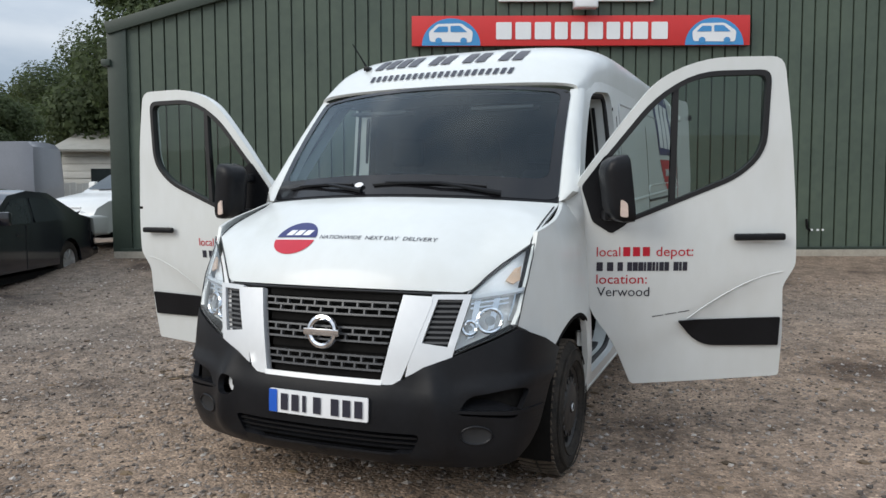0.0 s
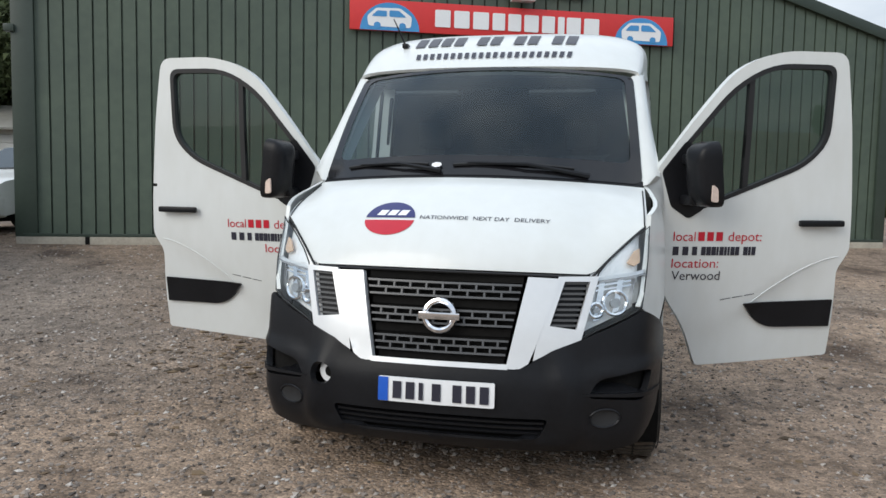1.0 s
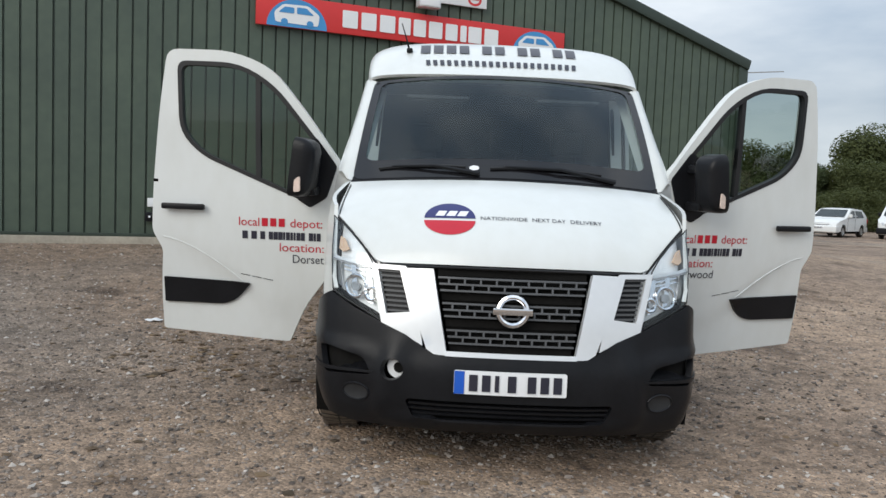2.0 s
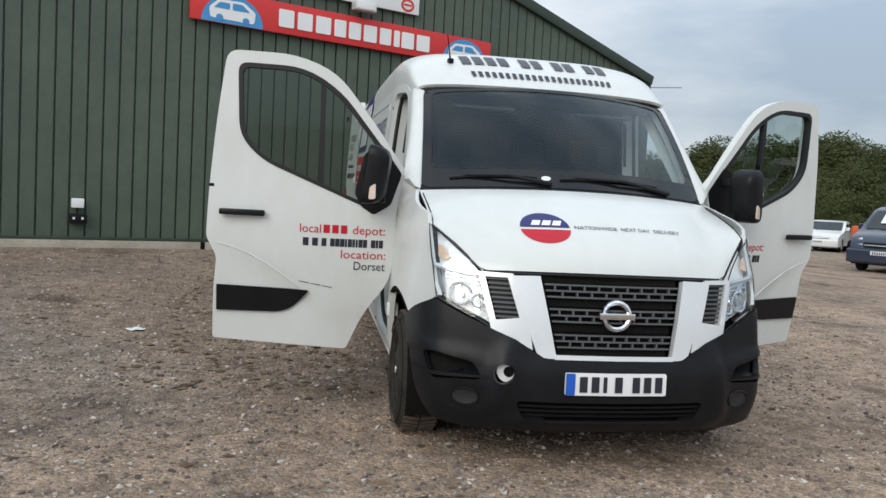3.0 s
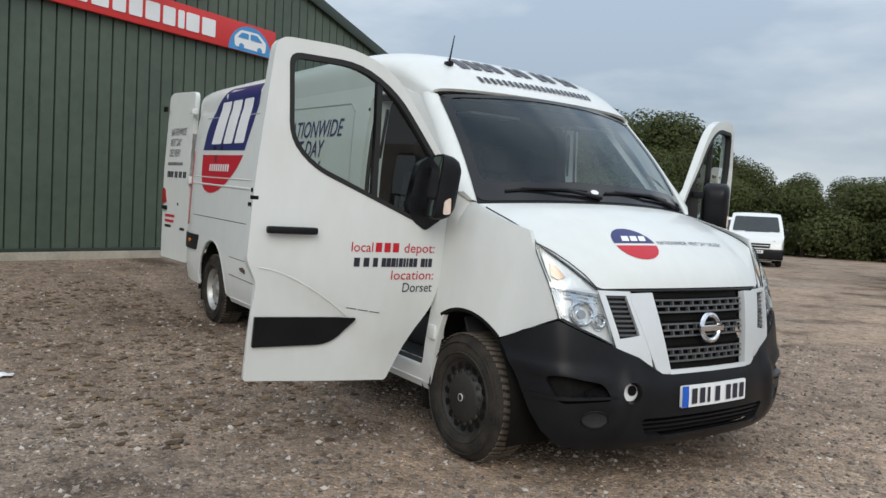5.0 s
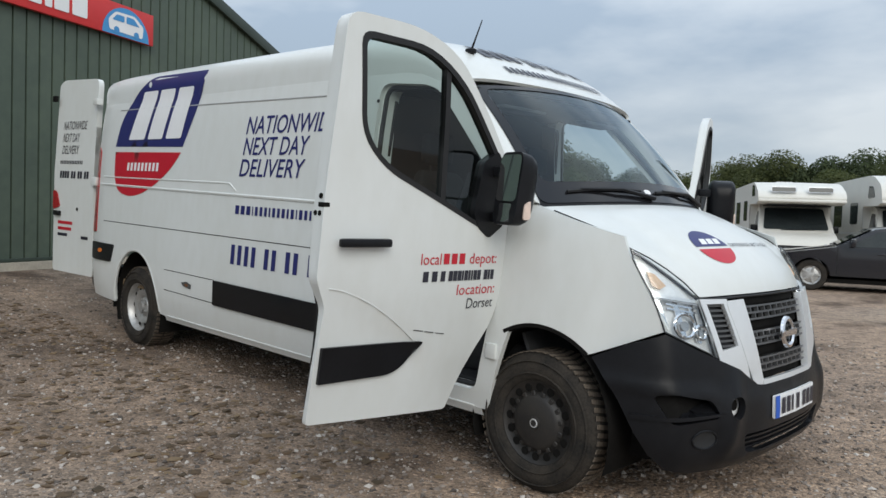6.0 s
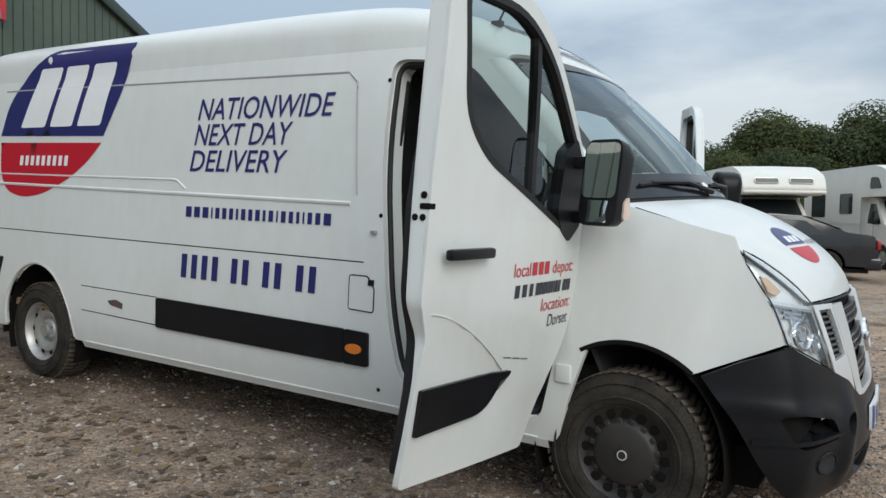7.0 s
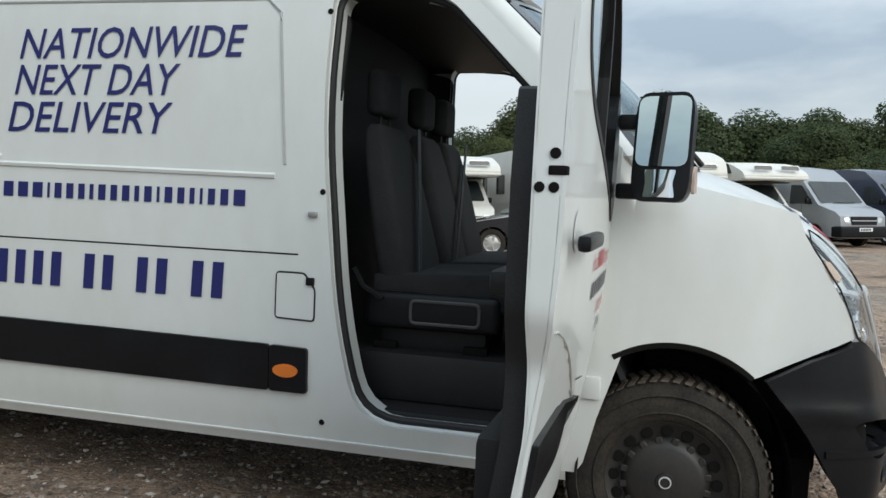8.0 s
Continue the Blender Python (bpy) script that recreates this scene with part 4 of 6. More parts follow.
part("wheel_hub", box(-0.07, -0.06, -0.03, 0.07, 0.06, 0.02, 0.02), DARKIN, sw)
for a in (0, 180, 270):
    part("spoke", box(0.05, -0.02, -0.015, 0.185, 0.02, 0.0, 0.006, m=pose(0, 0, 0, 0, 0, a)), DARKIN, sw)
part("steering_column", tube([(-0.47, 1.42, 1.29), (-0.47, 1.15, 1.12)], 0.045, 10), DARKIN, van)


def seat(x, w, heads):
    root = new("seat")
    root.parent = van
    root.matrix_basis = pose(x, 0, 0)
    if len(heads) == 1:
        part("seat_base", box(-w / 2 + 0.05, 1.56, 0.66, w / 2 - 0.05, 2.02, 0.80, 0.03), DARKIN, root)
        side = part("side_panel", box(-w / 2 - 0.02, 1.50, 0.76, -w / 2 + 0.03, 2.06, 0.91, 0.03, 3), BLACKPL, root, "black plastic seat side trim")
        rim = [(-w / 2 - 0.022, y, z) for y, z in rounded([(1.58, 0.79), (1.86, 0.79), (1.86, 0.88), (1.58, 0.88)], 0.02, 3)]
        part("pocket_rim", tube(rim + [rim[0]], 0.007, 6, cap=False), GREYIN, side)
        part("recline_lever", tube([(-w / 2 - 0.03, 1.98, 0.88), (-w / 2 - 0.04, 2.06, 0.93), (-w / 2 - 0.04, 2.1, 1.0)], 0.012, 6), BLACKPL, side)
        for y in (1.60, 1.98):
            part("seat_runner", box(-w / 2 + 0.02, y - 0.05, 0.665, -w / 2 + 0.07, y + 0.05, 0.70, 0.006), UNDER, root)
    else:
        for d in (-w / 2 + 0.08, w / 2 - 0.08):
            part("seat_leg", tube([(d, 1.58, 0.66), (d, 1.60, 0.84)], 0.02, 8), UNDER, root)
            part("seat_leg", tube([(d, 1.98, 0.66), (d, 1.98, 0.84)], 0.02, 8), UNDER, root)
    rows = []
    for k, (o, wd, hi) in enumerate([(1.44, 0.90, 0.055), (1.46, 0.97, 0.075), (1.55, 1.0, 0.085), (1.80, 1.0, 0.075), (2.0, 0.97, 0.065), (2.03, 0.94, 0.055)]):
        rows.append([(px * wd * w / 2, o, 0.905 + pz * hi + 0.018 * abs(px) ** 3) for px, pz in rounded([(-1, -1), (1, -1), (1, 1), (-1, 1)], 0.25, 4)])
    cb = grid(rows, close=True)
    cb.verts.ensure_lookup_table()
    m20 = len(rows[0])
    cb.faces.new(cb.verts[:m20][::-1])
    cb.faces.new(cb.verts[-m20:])
    bmesh.ops.recalc_face_normals(cb, faces=cb.faces[:])
    part("cushion", cb, CLOTH, root)
    n = len(heads)
    for h in heads:
        bw = w / n
        b = bmesh.new()
        rows = []
        for k, (o, wd, th) in enumerate([(0.0, 0.94, 0.14), (0.12, 1.0, 0.15), (0.35, 0.98, 0.13), (0.55, 0.88, 0.11), (0.66, 0.72, 0.09), (0.69, 0.6, 0.05)]):
            rows.append([(h + px * wd * bw / 2, 1.93 + o * 0.22 + py * th, 0.90 + o) for px, py in rounded([(-1, -0.5), (1, -0.5), (1, 0.5), (-1, 0.5)], 0.28, 4)])
        grid(rows, b, close=True)
        b.faces.new(b.verts[-20:])
        bmesh.ops.recalc_face_normals(b, faces=b.faces[:])
        part("backrest", b, CLOTH, root)
        part("head_restraint", box(h - 0.12, 2.05, 1.63, h + 0.12, 2.14, 1.83, 0.04, 3), CLOTH, root)
        for d in (-0.06, 0.06):
            part("post", tube([(h + d, 2.09, 1.55), (h + d, 2.09, 1.66)], 0.007, 6), DARKIN, root)
    part("belt", patch([(-w / 2 + 0.02, 1.0), (-w / 2 + 0.06, 1.0), (w / 2 - 0.02, 1.60), (w / 2 - 0.07, 1.60)], lambda a, z: (a, 1.84 + (z - 1.0) * 0.26, z), 0.1, thick=0.004), GREYPL, root)
    return root


seat(-0.50, 0.52, [0.0])
seat(0.30, 0.88, [-0.22, 0.22])

# ---- side details ----
def groove(pts, s, r=0.006, off=0.0, name="panel_groove", material=SEAL):
    return part(name, tube([side_fn(s, off)(y, z) for y, z in pts], r, 5), material, van)


def line(y0, z0, y1, z1, n=16):
    return [(y0 + (y1 - y0) * k / n, z0 + (z1 - z0) * k / n) for k in range(n + 1)]


for s in (-1, 1):
    f = s > 0
    sf = side_fn(s, 0.0)
    # pressed swage lines: a low welt round the upper panel, belt crease, lower seam
    # the upper panel's edge line is a duller grey than the body
    up = line(5.68, 2.075, 2.42, 2.035) + line(2.36, 1.98, 2.31, 1.40)[0:]
    part("pressed_panel_edge", tube([side_fn(s, -0.001)(y, z) for y, z in up], 0.007, 5), EDGEGREY, van)
    part("belt_crease", tube([side_fn(s, -0.002)(y, z) for y, z in line(5.95, 1.40, 2.35, 1.355)], 0.012, 6), WHITE, van)
    part("belt_crease", tube([side_fn(s, -0.002)(y, z) for y, z in line(5.9, 1.47, 3.75, 1.455) + line(3.70, 1.45, 3.62, 1.40, 4)], 0.008, 6), WHITE, van)
    groove(line(6.05, 1.065, 2.24, 1.06), s, 0.0045, -0.002)
    groove(line(4.62, 0.73, 3.84, 0.725), s, 0.004, -0.002)
    groove(line(4.62, 0.565, 3.84, 0.55), s, 0.004, -0.002)
    part("sill_flange", tube([side_fn(s, -0.002)(y, z) for y, z in line(4.62, 0.345, 1.25, 0.345)], 0.008, 5), WHITE, van)
    # black strips
    part("rubbing_strip", patch(rounded([(2.345, 0.53), (3.835, 0.54), (3.83, 0.725), (2.345, 0.71)], 0.012, 2), side_fn(s, 0.016), 0.1, thick=0.02, flip=f, inward=(-s, 0, 0)), BLACKPL, van, "black plastic rubbing strip")
    blk = part("marker_block", patch(rounded([(2.185, 0.53), (2.34, 0.53), (2.34, 0.71), (2.185, 0.705)], 0.012, 2), side_fn(s, 0.017), 0.06, thick=0.02, flip=f, inward=(-s, 0, 0)), BLACKPL, van)
    part("side_marker", patch(disc(2.27, 0.615, 0.052, 0.026, 18), side_fn(s, 0.024), 0.03, thick=0.01, flip=f, inward=(-s, 0, 0)), AMBER, blk, "amber side marker lamp")
    part("rear_corner_strip", patch(rounded([(5.64, 0.70), (6.08, 0.70), (6.08, 0.86), (5.58, 0.86)], 0.02, 2), side_fn(s, 0.014), 0.06, thick=0.02, flip=f, inward=(-s, 0, 0)), BLACKPL, van)
    part("side_marker", patch(disc(5.85, 0.79, 0.04, 0.02, 14), side_fn(s, 0.02), 0.03, thick=0.01, flip=f, inward=(-s, 0, 0)), AMBER, van)
    part("mud_flap", box(s * 0.90 - 0.09, 5.66, 0.28, s * 0.90 + 0.09, 5.67, 0.6, 0.003), UNDER, van)
    # wheel-arch lips
    for yc, r, tp in ((0.858, 0.422, 0.484), (5.17, 0.43, 0.5)):
        a0, a1 = (62, 128) if yc < 2 else (2, 178)
        pts = [(y, z) for y, z in arch(yc, r, tp, 180 - a0, 180 - a1, 22)]
        part("arch_lip", tube([side_fn(s, -0.012)(y, z) for y, z in pts], 0.016, 6), WHITE if yc > 2 else UNDER, van)
    part("tail_lamp", patch(rounded([(6.0, 0.95), (6.10, 0.95), (6.10, 1.75), (6.03, 1.70)], 0.02), side_fn(s, 0.006), 0.08, thick=0.03, flip=f, inward=(-s, 0, 0)), REDLENS, van, "tall red tail lamp")
    for y, z in ((2.15, 1.30), (2.13, 0.42), (2.16, 1.98)):
        part("plug", lathe([(0, 0.005), (0.01, 0.004), (0.012, 0)], 8, "X", m=pose(s * side_x(y, z), y, z, 0, 0, 0 if s > 0 else 180)), UNDER, van)
part("sliding_door_handle", box(1.0, 3.36, 1.17, 1.05, 3.58, 1.22, 0.012), BLACKPL, van)
for y in (2.26, 3.62):
    part("sliding_door_gap", tube([side_fn(1, -0.002)(y, 0.42 + 0.08 * k) for k in range(20)], 0.006, 5), SEAL, van)
part("sliding_door_rail", tube([side_fn(1, 0.0)(3.65 + 0.15 * k, 1.33) for k in range(13)], 0.012, 5), SEAL, van)
# torn patch behind the strip, jacking cover
part("torn_trim", patch([(4.18, 0.615), (4.30, 0.63), (4.33, 0.655), (4.24, 0.67), (4.17, 0.65)], side_fn(-1, 0.004), 0.04), GREYIN, van, "torn patch of missing trim")
part("rust_spot", patch(disc(4.24, 0.642, 0.03, 0.012, 9), side_fn(-1, 0.007), 0.03), mat("rust", (0.2, 0.09, 0.04), 0.9, var=0.5, scale=60), van)
# fuel flap
flap = rounded([(2.165, 0.81), (2.325, 0.815), (2.325, 0.99), (2.21, 0.99), (2.165, 0.93)], 0.012, 2)
fo = [side_fn(-1, 0.001)(y, z) for y, z in flap]
ff = part("fuel_flap", patch(flap, side_fn(-1, 0.003), 0.05, thick=0.006, inward=(1, 0, 0)), WHITE, van)
part("flap_gap", tube(fo + [fo[0]], 0.004, 5, cap=False), SEAL, ff)
part("flap_catch", box(-side_x(2.18, 0.97) - 0.012, 2.168, 0.945, -side_x(2.18, 0.97) + 0.01, 2.20, 0.975, 0.004), BLACKPL, ff)
part("door_striker", box(-1.0, 2.165, 1.205, -0.985, 2.20, 1.225, 0.004, m=pose(-0.035, 0, 0)), STEEL, van)

# ---- rear end ----
part("rear_bumper", box(-0.98, 6.0, 0.42, 0.98, 6.2, 0.62, 0.04), BLACKPL, van, "black rear bumper")
part("load_floor", box(-0.95, 2.35, 0.50, 0.95, 6.05, 0.55), mat("worn_plywood", (0.25, 0.18, 0.11), 0.8, var=0.4, scale=3, stretch=(6, 1, 1)), van)
for s in (-1, 1):
    o = rounded([(0.03, 0.50), (0.84, 0.50), (0.84, 2.38), (0.74, 2.42), (0.06, 2.40)], [0.03, 0.03, 0.04, 0.05, 0.08], 4)
    fn = lambda u, z, off=0.0: (s * (0.0 - 0.05 * max(0, z - 1.5) + off), u, z)
    rd = part("rear_door", patch(o, lambda u, z: fn(u, z), 0.12, thick=0.05, flip=(s > 0), inward=(-s, 0, 0)), WHITE, van, "white rear door swung right open", m=pose(s * 0.985, 6.13, 0, 0, 0, -s * 5))
    if s < 0:
        q = lambda u0, z0: (lambda u, v: fn(u0 - u, z0 + v, 0.003))
        for txt, z, w in (("NATIONWIDE", 1.92, 0.46), ("NEXT DAY", 1.80, 0.33), ("DELIVERY", 1.68, 0.33)):
            part("slogan_word", words(txt, 0.085, q(0.70, z), 0.15, width=w), INK, rd)
        for k in range(14):
            part("address_bar", bars([0.55], 0.035, lambda a, v: q(0.72 - k * 0.033, 1.58)(a, v)), INK, rd)
        for k in range(10):
            part("number_bar", bars([0.55], 0.07, lambda a, v: q(0.72 - k * 0.05 - 0.03 * (k > 3) - 0.03 * (k > 5) - 0.03 * (k > 7), 1.44)(a, v), slant=0.1), INK, rd)
        for z, w in ((0.98, 0.30), (0.92, 0.28), (0.86, 0.2)):
            part("name_bar", bars([w / 0.03], 0.03, q(0.74, z)), RED if z > 0.9 else INK, rd)
        part("maker_bar", bars([4.5], 0.03, q(0.26, 0.85)), INK, rd)
        part("door_lamp", patch(rounded([(0.70, 1.15), (0.84, 1.12), (0.84, 1.32), (0.76, 1.30)], 0.03), lambda u, z: fn(u, z, 0.01), 0.05, thick=0.02, inward=(1, 0, 0)), REDLENS, rd)
        part("lock", lathe([(0, 0.006), (0.016, 0.004), (0.018, 0)], 12, "X", m=pose(-0.002, 0.35, 1.14, 0, 0, 180)), UNDER, rd)
        part("rear_handle", box(-0.03, 0.68, 1.06, 0.0, 0.80, 1.11, 0.01), BLACKPL, rd)
    part("check_hinge", box(-0.03, -0.05, 2.14, 0.03, 0.04, 2.2, 0.01), WHITE, rd)
    part("hinge", box(-0.03, -0.05, 1.38, 0.03, 0.04, 1.46, 0.01), WHITE, rd)
    part("top_bracket", box(-0.03, 0.78, 2.2, 0.0, 0.85, 2.26, 0.008), UNDER, rd)

# ---- livery ----
for s in (-1, 1):
    if s < 0:
        put = lambda y0, z0, off=0.004: (lambda u, v: side_fn(-1, off)(y0 - u, z0 + v))
    else:
        put = lambda y0, z0, off=0.004: (lambda u, v: side_fn(1, off)(6.1 - y0 + 2.15 + u - 0.0, z0 + v))
    if s < 0:
        for txt, y, z, w in (("NATIONWIDE", 3.55, 1.812, 1.03), ("NEXT DAY", 3.565, 1.662, 0.76), ("DELIVERY", 3.59, 1.508, 0.76)):
            part("slogan_word", words(txt, 0.125, put(y, z), 0.2, width=w, weight=0.006), NAVY, van)
        u = 0.0
        for w in (0.8, 0.8, 0.8, 0.2, 0.55, 0.55, 0.5, 0.3, 0.55, 0.5, 0.55, 0.35, 0.55, 0.2, 0.55, 0.5, 0.35, 0.2, 0.5, 0.55, 0.8):
            part("address_bar", bars([w], 0.062, lambda a, v: put(3.60, 1.235)(a + u, v)), NAVY, van)
            u += w * 0.062 + 0.0235
        u = 0.0
        for w in (1, 1, 1, 1, 0, 1, 1, 0, 1, 1, 0, 1, 1):
            if w:
                part("number_bar", bars([0.34], 0.142, lambda a, v: put(3.62, 0.87)(a + u, v), slant=0.04), NAVY, van)
            u += 0.089 if w else 0.072
    # two-colour roundel: navy upper field, red lower field, pale shapes on them
    navy = rounded([(4.46, 1.73), (5.70, 1.745), (5.62, 1.98), (5.42, 2.19), (5.13, 2.345), (4.21, 2.335), (4.30, 2.02)], [0, 0, 0.2, 0.2, 0.1, 0.02, 0.1], 4)
    red = rounded([(5.69, 1.695), (4.475, 1.685), (4.62, 1.555), (4.84, 1.43), (5.14, 1.325), (5.38, 1.30), (5.58, 1.345), (5.67, 1.46)], [0, 0, 0.1, 0.15, 0.2, 0.15, 0.12, 0.15], 4)
    part("navy_field", patch(navy, side_fn(s, 0.003), 0.07, flip=(s < 0)), NAVY, van, "navy upper half of the roundel")
    part("red_field", patch(red, side_fn(s, 0.003), 0.07, flip=(s > 0)), RED, van, "red lower half of the roundel")
    for sh in ([(5.44, 1.80), (5.14, 1.80), (4.98, 2.215), (5.24, 2.215)], [(5.08, 1.80), (4.82, 1.80), (4.68, 2.215), (4.93, 2.215)], [(4.76, 1.80), (4.50, 1.80), (4.38, 2.215), (4.62, 2.215)]):
        part("pale_emblem_shape", patch(rounded(sh, 0.02, 2), side_fn(s, 0.006), 0.06), PALE, van)
    for k in range(9):
        y = 5.42 - k * 0.068
        part("pale_bar", patch([(y, 1.53), (y - 0.04, 1.53), (y - 0.045, 1.60), (y - 0.005, 1.60)], side_fn(s, 0.006), 0.05), PALE, van)

# bonnet roundel and strapline
def hood_fn(off):
    def fn(x, q):
        p = Vector(hood_pt(x, q))
        return (p.x, p.y - off * 0.45, p.z + off)
    return fn


part("navy_cap", patch(disc(-0.316, 0.450, 0.13, 0.17, 24, 2, 178), hood_fn(0.0025), 0.04), NAVY, van)
part("red_cap", patch(disc(-0.316, 0.436, 0.13, 0.15, 24, 182, 358), hood_fn(0.0025), 0.04), RED, van)
for k in range(3):
    x = -0.39 + k * 0.055
    part("pale_emblem_shape", patch([(x, 0.475), (x + 0.045, 0.475), (x + 0.06, 0.53), (x + 0.018, 0.53)], hood_fn(0.004), 0.03), PALE, van)
for txt, x, w in (("NATIONWIDE", -0.16, 0.235), ("NEXT DAY", 0.10, 0.17), ("DELIVERY", 0.295, 0.165)):
    part("slogan_word", words(txt, 0.022, lambda u, v: hood_fn(0.003)(x + u, 0.445 + v * 1.7), width=w), INK, van)


# brow lettering left as bars
def brow(u, v):
    q = math.copysign(math.asin(min(1, abs(u) / 0.86) ** (1 / ROOF_E)) * 2 / math.pi, u)
    p = Vector(roof_pt(q, v))
    return p + Vector((0, -0.005, 0.004))


u = -0.53
for w in (1, 1, 1, 1, 0, 1, 1, 0, 1, 1, 0, 1, 1):
    if w:
        part("number_bar", patch([(u, 0.155), (u + 0.062, 0.155), (u + 0.066, 0.222), (u + 0.004, 0.222)], brow, 0.03), INK, van)
    u += 0.083 if w else 0.062
u = -0.50
for k in range(22):
    part("address_bar", patch([(u, 0.080), (u + 0.026, 0.080), (u + 0.026, 0.112), (u, 0.112)], brow, 0.03), INK, van)
    u += 0.0445
# aerial, wipers
ab = brow(-0.60, 0.17)
part("aerial_base", box(-0.02, -0.03, -0.01, 0.02, 0.03, 0.02, 0.008, m=pose(*ab)), BLACKPL, van)
part("aerial", tube([ab, ab + Vector((-0.02, -0.05, 0.07)), ab + Vector((-0.05, -0.12, 0.16))], [0.008, 0.005, 0.003], 6), BLACKPL, van)
for xa, xb, vb in ((-0.16, -0.66, 0.05), (0.62, -0.02, 0.045)):
    wip = part("wiper_arm", tube([Vector(ws_pt(xa, 0.015, 0.02)), Vector(ws_pt((xa + xb) / 2, 0.06, 0.035)), Vector(ws_pt(xb, vb + 0.03, 0.02))], [0.014, 0.010, 0.007], 6), BLACKPL, van)
    part("wiper_blade", tube([Vector(ws_pt(xb - 0.08 + (xa - xb) * 1.0 * k / 8, vb + 0.02 + 0.015 * math.sin(math.pi * k / 8), 0.014)) for k in range(9)], 0.009, 5), SEAL, wip)
part("scuttle", patch(rounded([(-0.9, -0.045), (0.9, -0.045), (0.9, 0.03), (-0.9, 0.03)], 0.01), wsfn(0.0), 0.06), BLACKPL, van)
part("washer_star", patch(disc(-0.19, 0.06, 0.03, 0.02, 7), wsfn(0.02), 0.02), PALE, van)


# ---- ground ----
def sheet(xs, ys):
    return grid([[(x, y, ground_z(x, y)) for x in xs] for y in ys])


def spaced(hi, near):
    """Fine steps near the yard, coarse ones out to the horizon."""
    v, out = 0.0, [0.0]
    while v < hi:
        v += near if v < 14 else max(near, (v - 14) * 0.25 + near)
        out.append(min(v, hi))
    return sorted(set([-a for a in out] + out))


def gravel_mat():
    m = bpy.data.materials.new("gravel")
    m.use_nodes = True
    n, l = m.node_tree.nodes, m.node_tree.links
    b = n["Principled BSDF"]
    b.inputs["Roughness"].default_value = 0.92
    co = n.new("ShaderNodeTexCoord")

    def tex(kind, scale, detail=4):
        t = n.new(kind)
        t.inputs["Scale"].default_value = scale
        if kind == "ShaderNodeTexNoise":
            t.inputs["Detail"].default_value = detail
        l.new(co.outputs["Object"], t.inputs["Vector"])
        return t

    def ramp(src, stops):
        r = n.new("ShaderNodeValToRGB")
        while len(r.color_ramp.elements) < len(stops):
            r.color_ramp.elements.new(0.5)
        for e, (p, c) in zip(r.color_ramp.elements, stops):
            e.position, e.color = p, (*c, 1)
        l.new(src, r.inputs["Fac"])
        return r

    def mul(a, c, fac=1.0):
        x = n.new("ShaderNodeMixRGB")
        x.blend_type, x.inputs["Fac"].default_value = "MULTIPLY", fac
        l.new(a, x.inputs["Color1"])
        l.new(c, x.inputs["Color2"])
        return x.outputs["Color"]

    broad = ramp(tex("ShaderNodeTexNoise", 0.16, 3).outputs["Fac"], [(0.36, (0.31, 0.237, 0.183)), (0.5, (0.40, 0.302, 0.224)), (0.64, (0.33, 0.277, 0.229))])
    patches = ramp(tex("ShaderNodeTexNoise", 0.9, 6).outputs["Fac"], [(0.32, (0.30, 0.26, 0.23)), (0.43, (0.82, 0.8, 0.79)), (0.7, (1.12, 1.1, 1.08))])
    stone = tex("ShaderNodeTexVoronoi", 46)
    cell = ramp(stone.outputs["Color"], [(0.0, (0.42, 0.41, 0.41)), (0.45, (0.92, 0.9, 0.88)), (0.82, (1.15, 1.12, 1.08)), (1.0, (2.1, 2.05, 2.0))])
    fine = ramp(tex("ShaderNodeTexNoise", 95, 3).outputs["Fac"], [(0.3, (0.55, 0.54, 0.53)), (0.7, (1.3, 1.3, 1.28))])
    mid = ramp(tex("ShaderNodeTexNoise", 6.5, 5).outputs["Fac"], [(0.34, (0.55, 0.53, 0.51)), (0.5, (0.98, 0.97, 0.96)), (0.68, (1.22, 1.2, 1.18))])
    col = mul(mul(mul(mul(broad.outputs["Color"], patches.outputs["Color"]), mid.outputs["Color"], 0.8), cell.outputs["Color"], 0.9), fine.outputs["Color"], 0.9)
    # dark planings laid towards the shed, worn through here and there
    sep, edge, wob = n.new("ShaderNodeSeparateXYZ"), n.new("ShaderNodeMapRange"), n.new("ShaderNodeMath")
    turn = n.new("ShaderNodeMapping")
    turn.inputs["Rotation"].default_value = (0, 0, radians(-57.6))
    l.new(co.outputs["Object"], turn.inputs["Vector"])
    l.new(turn.outputs["Vector"], sep.inputs["Vector"])
    wob.operation, wob.inputs[1].default_value = "MULTIPLY_ADD", 6.0
    l.new(tex("ShaderNodeTexNoise", 0.45, 6).outputs["Fac"], wob.inputs[0])
    l.new(sep.outputs["Y"], wob.inputs[2])
    edge.inputs["From Min"].default_value, edge.inputs["From Max"].default_value = 3.0, 6.5
    l.new(wob.outputs["Value"], edge.inputs["Value"])
    dark = n.new("ShaderNodeMixRGB")
    dark.blend_type = "MULTIPLY"
    dark.inputs["Color2"].default_value = (0.72, 0.725, 0.74, 1)
    l.new(edge.outputs["Result"], dark.inputs["Fac"])
    l.new(col, dark.inputs["Color1"])
    l.new(dark.outputs["Color"], b.inputs["Base Color"])
    bump1, bump2 = n.new("ShaderNodeBump"), n.new("ShaderNodeBump")
    bump1.inputs["Strength"].default_value, bump1.inputs["Distance"].default_value = 0.8, 0.012
    bump2.inputs["Strength"].default_value, bump2.inputs["Distance"].default_value = 0.5, 0.05
    bump1.invert = True
    l.new(stone.outputs["Distance"], bump1.inputs["Height"])
    l.new(tex("ShaderNodeTexNoise", 6, 6).outputs["Fac"], bump2.inputs["Height"])
